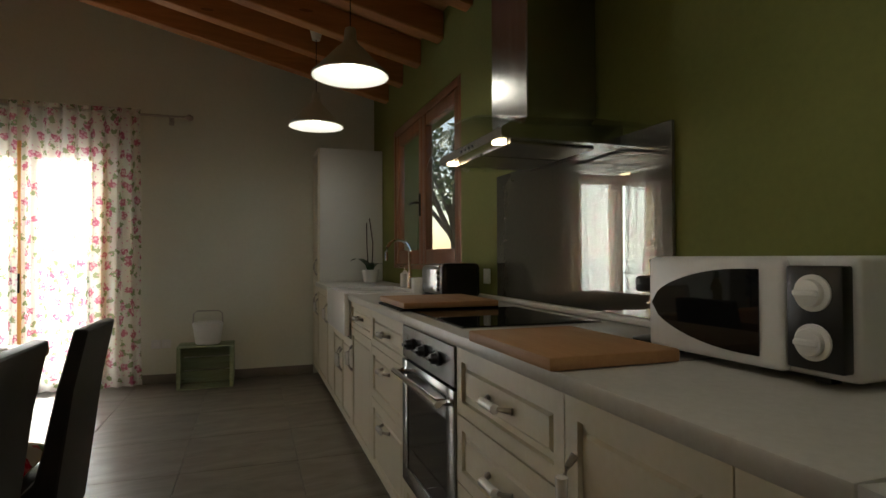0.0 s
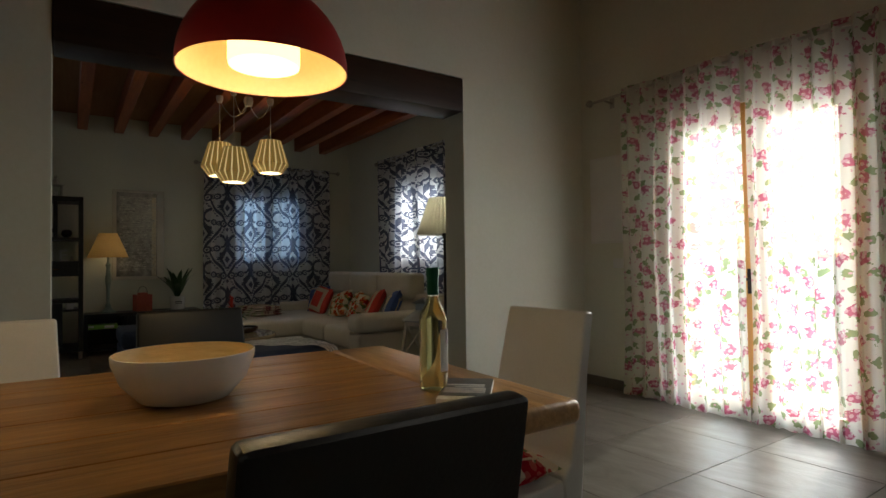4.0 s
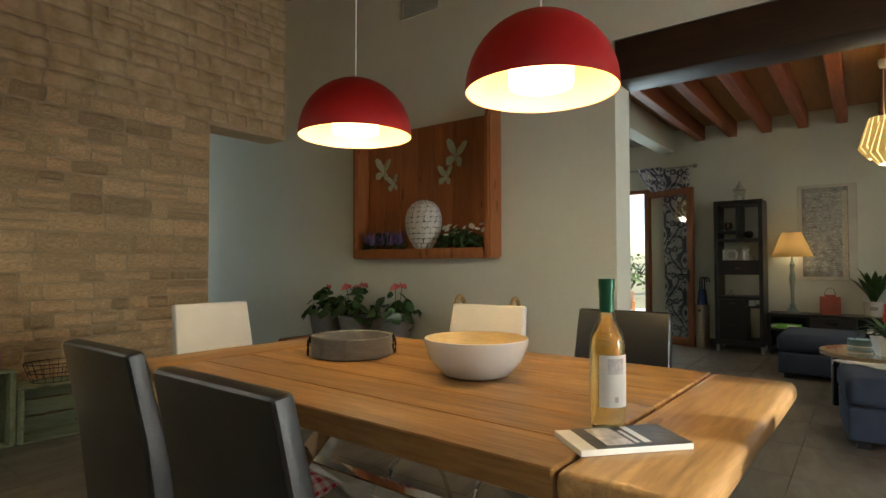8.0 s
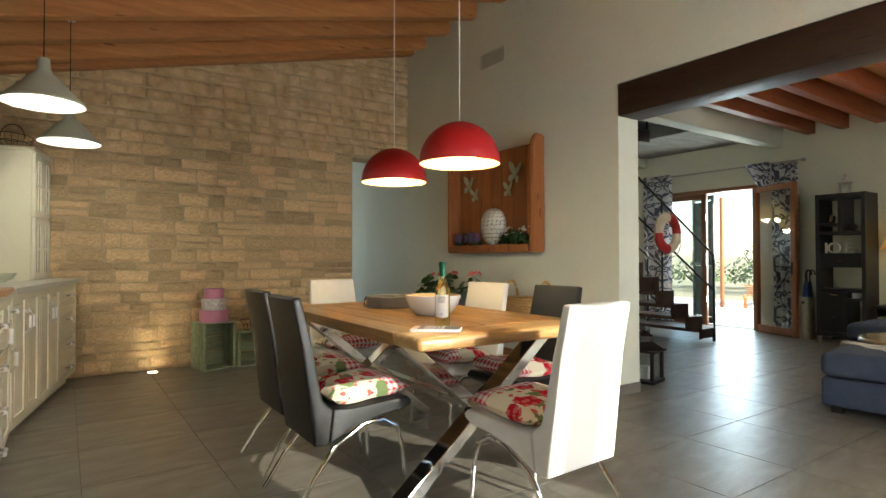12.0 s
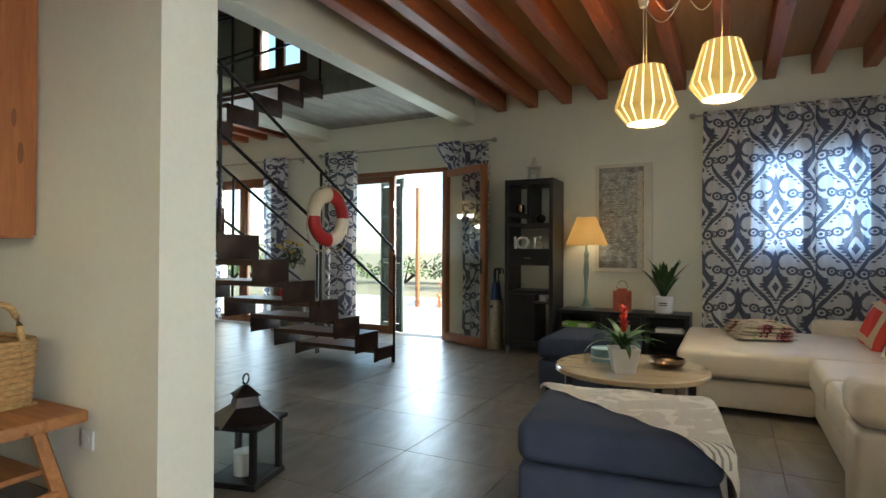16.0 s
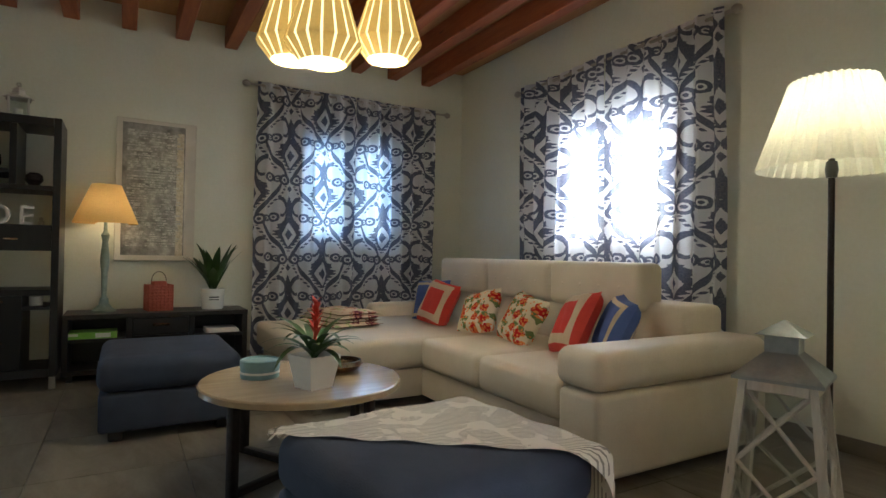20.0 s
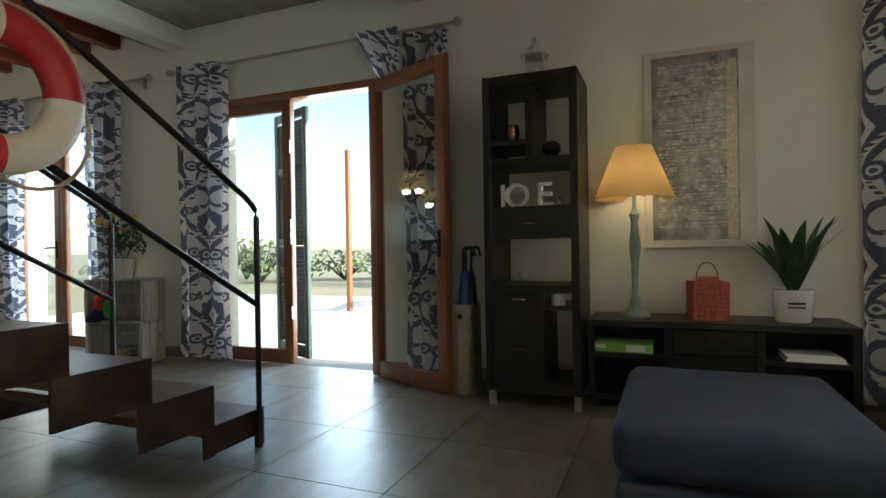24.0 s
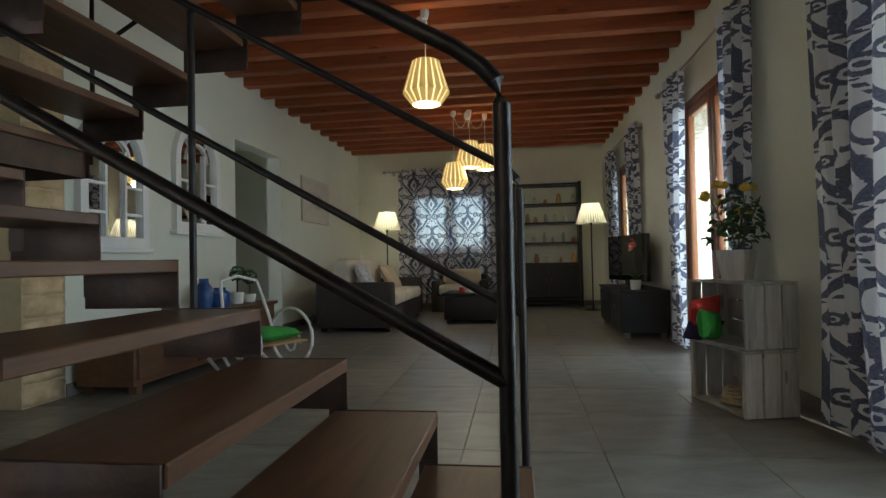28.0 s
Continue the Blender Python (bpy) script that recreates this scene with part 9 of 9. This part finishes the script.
for r in ((-0.92, 0.92, -0.34, -0.30, 0.24, 0.30), (-0.92, 0.92, 0.30, 0.34, 0.24, 0.30)):
    part("rail", box(bm_new(), *r), "bench_wood", lg)
for r in ((-0.85, -0.79, -0.33, -0.27, 0, 0.24), (-0.85, -0.79, 0.27, 0.33, 0, 0.24), (0.79, 0.85, -0.33, -0.27, 0, 0.24), (0.79, 0.85, 0.27, 0.33, 0, 0.24)):
    part("leg", box(bm_new(), *r), "bench_wood", lg)

# recessed floor spot by the stone wall
fsp = thing("floor_spot", "small round lit spotlight set in the floor", "spotlight", pose(-1.58, YS + 0.14, 0.0))
part("rim", lathe(bm_new(), [(0.052, 0.0), (0.052, 0.005), (0.042, 0.006), (0.042, 0.002)], seg=24, cap=False), "chrome", fsp)
part("lens", lathe(bm_new(), [(0.001, 0.004), (0.042, 0.004)], seg=24, cap=False), "bulb", fsp)
spl = new("floor_spot_light", bpy.data.lights.new("floor_spot_light", "SPOT"))
spl.data.energy, spl.data.color, spl.data.spot_size, spl.data.spot_blend, spl.data.shadow_soft_size = 1.2, (1.0, 0.78, 0.48), radians(110), 0.8, 0.03
spl.matrix_world = look((-1.58, YS + 0.14, 0.012), (-1.58, YS + 0.09, 1.0))

# ---- stones of the wall: each its own piece ----
wall_stones = tagged(new("wall_stone"), "rough sandy limestone wall with irregular courses", "", "", "structure")
rnd = random.Random(11)


def stone_mesh(seed):
    rn = random.Random(seed)
    nx, nz = 5, 4
    bm = bm_new()
    g = []
    for j in range(nz + 1):
        row = []
        for i in range(nx + 1):
            u, v = i / nx * 2 - 1, j / nz * 2 - 1
            edge = max(abs(u), abs(v))
            inset = 0.16 if abs(u) > 0.9 and abs(v) > 0.9 else 0.0
            d = 1.0 - 0.75 * max(0, edge - 0.55) / 0.45 + rn.uniform(-0.22, 0.22)
            row.append(bm.verts.new((u * 0.5 * (1 - inset * 0.25) + rn.uniform(-0.02, 0.02), d, v * 0.5 * (1 - inset * 0.3) + rn.uniform(-0.045, 0.045))))
        g.append(row)
    for j in range(nz):
        for i in range(nx):
            bm.faces.new((g[j][i], g[j][i + 1], g[j + 1][i + 1], g[j + 1][i]))
    rim = g[0] + [r[-1] for r in g[1:]] + g[-1][-2::-1] + [r[0] for r in g[-2:0:-1]]
    back = [bm.verts.new((v.co.x * 1.01, -0.6, v.co.z * 1.01)) for v in rim]
    n = len(rim)
    for k in range(n):
        bm.faces.new((rim[k], rim[(k + 1) % n], back[(k + 1) % n], back[k]))
    return finish("stone", bm, "stone")


variants = [stone_mesh(300 + k) for k in range(14)]
rest = []
count = 0
z = 0.01
while z < 3.85:
    h = rnd.choice((0.075, 0.10, 0.12, 0.135, 0.15))
    x = -4.52 + rnd.uniform(0.0, 0.02)
    while x < -0.02:
        w = rnd.uniform(0.11, 0.36) * (0.8 + h * 2)
        w = min(w, 0.0 - x)
        if x + w > -3.75 and x < -3.75 and z < 2.32:
            x = -3.735
            continue
        if w < 0.05:
            break
        door = x < -3.75 and z < 2.335
        roof = 2.62 - 0.2437 * (x + w / 2)
        hidden = x > -0.40 and z < 0.88
        if not door and z < roof + 0.15 and not hidden:
            hh_ = h - 0.012
            if rnd.random() < 0.14 and h > 0.11:
                hs_ = [(z, hh_ * 0.45), (z + hh_ * 0.55, hh_ * 0.45)]
            else:
                hs_ = [(z, hh_)]
            for zz, q in hs_:
                m = Matrix.Translation((x + w / 2, YS - 0.012, zz + q / 2)) @ Matrix.Diagonal((w - 0.010, rnd.uniform(0.012, 0.026), q, 1))
                me = rnd.choice(variants)
                if z < 2.3 and x < -0.65 and count < 296:
                    ob = new("stone", me)
                    ob.parent, ob.matrix_local = wall_stones, m
                    count += 1
                else:
                    rest.append((me, m))
        x += w
    z += h
# stone pier on the living room side
for zz in range(22):
    rest.append((variants[zz % 14], Matrix.Translation((XM + 0.004 - 0.0, -7.26, 0.07 + zz * 0.135)) @ Matrix.Rotation(radians(90), 4, "Z") @ Matrix.Diagonal((0.31, 0.02, 0.125, 1))))
structure("stone_pier", boxes((XM + 0.005, XQ, -7.42, -7.10, 0, 3.02)), "mortar", "sandy stone pier beside the mirror wall")
vs, fs_ = [], []
for me, m in rest:
    o = len(vs)
    vs += [tuple(m @ v.co) for v in me.vertices]
    fs_ += [tuple(o + i for i in p.vertices) for p in me.polygons]
me = bpy.data.meshes.new("stone_rest")
me.from_pydata(vs, [], fs_)
me.materials.append(M["stone_far"] if "stone_far" in M else M["stone"])
me.shade_smooth()
ob = new("stone_rest", me)
ob.parent = wall_stones
tagged(ob, "upper courses of sandy limestone", "", "", "stuff")

# ---- floor tiles: each its own piece ----
floor = tagged(new("floor"), "large grey-brown stoneware floor tiles with thin dark joints", "", "", "structure")
T = 0.61
me = finish("tile", box(bm_new(), -T / 2 + 0.0015, T / 2 - 0.0015, -T / 2 + 0.0015, T / 2 - 0.0015, -0.011, 0.0, 0.0012, 1), "tile")
i = 0
k = 0
while True:
    x = -0.34 - T / 2 + T - k * T
    if x < XW - T / 2:
        break
    j = 0
    while True:
        y = -0.51 + T / 2 - j * T
        if y < YF - T / 2:
            break
        keep_ = x > XP - T / 2 and y > -7.6 or x <= XP + T / 2 or (x < -2.0 and y > -12.8)
        if keep_:
            t = new("tile", me)
            t.parent, t.location = floor, (x, y, 0.0)
            i += 1
        j += 1
    k += 1
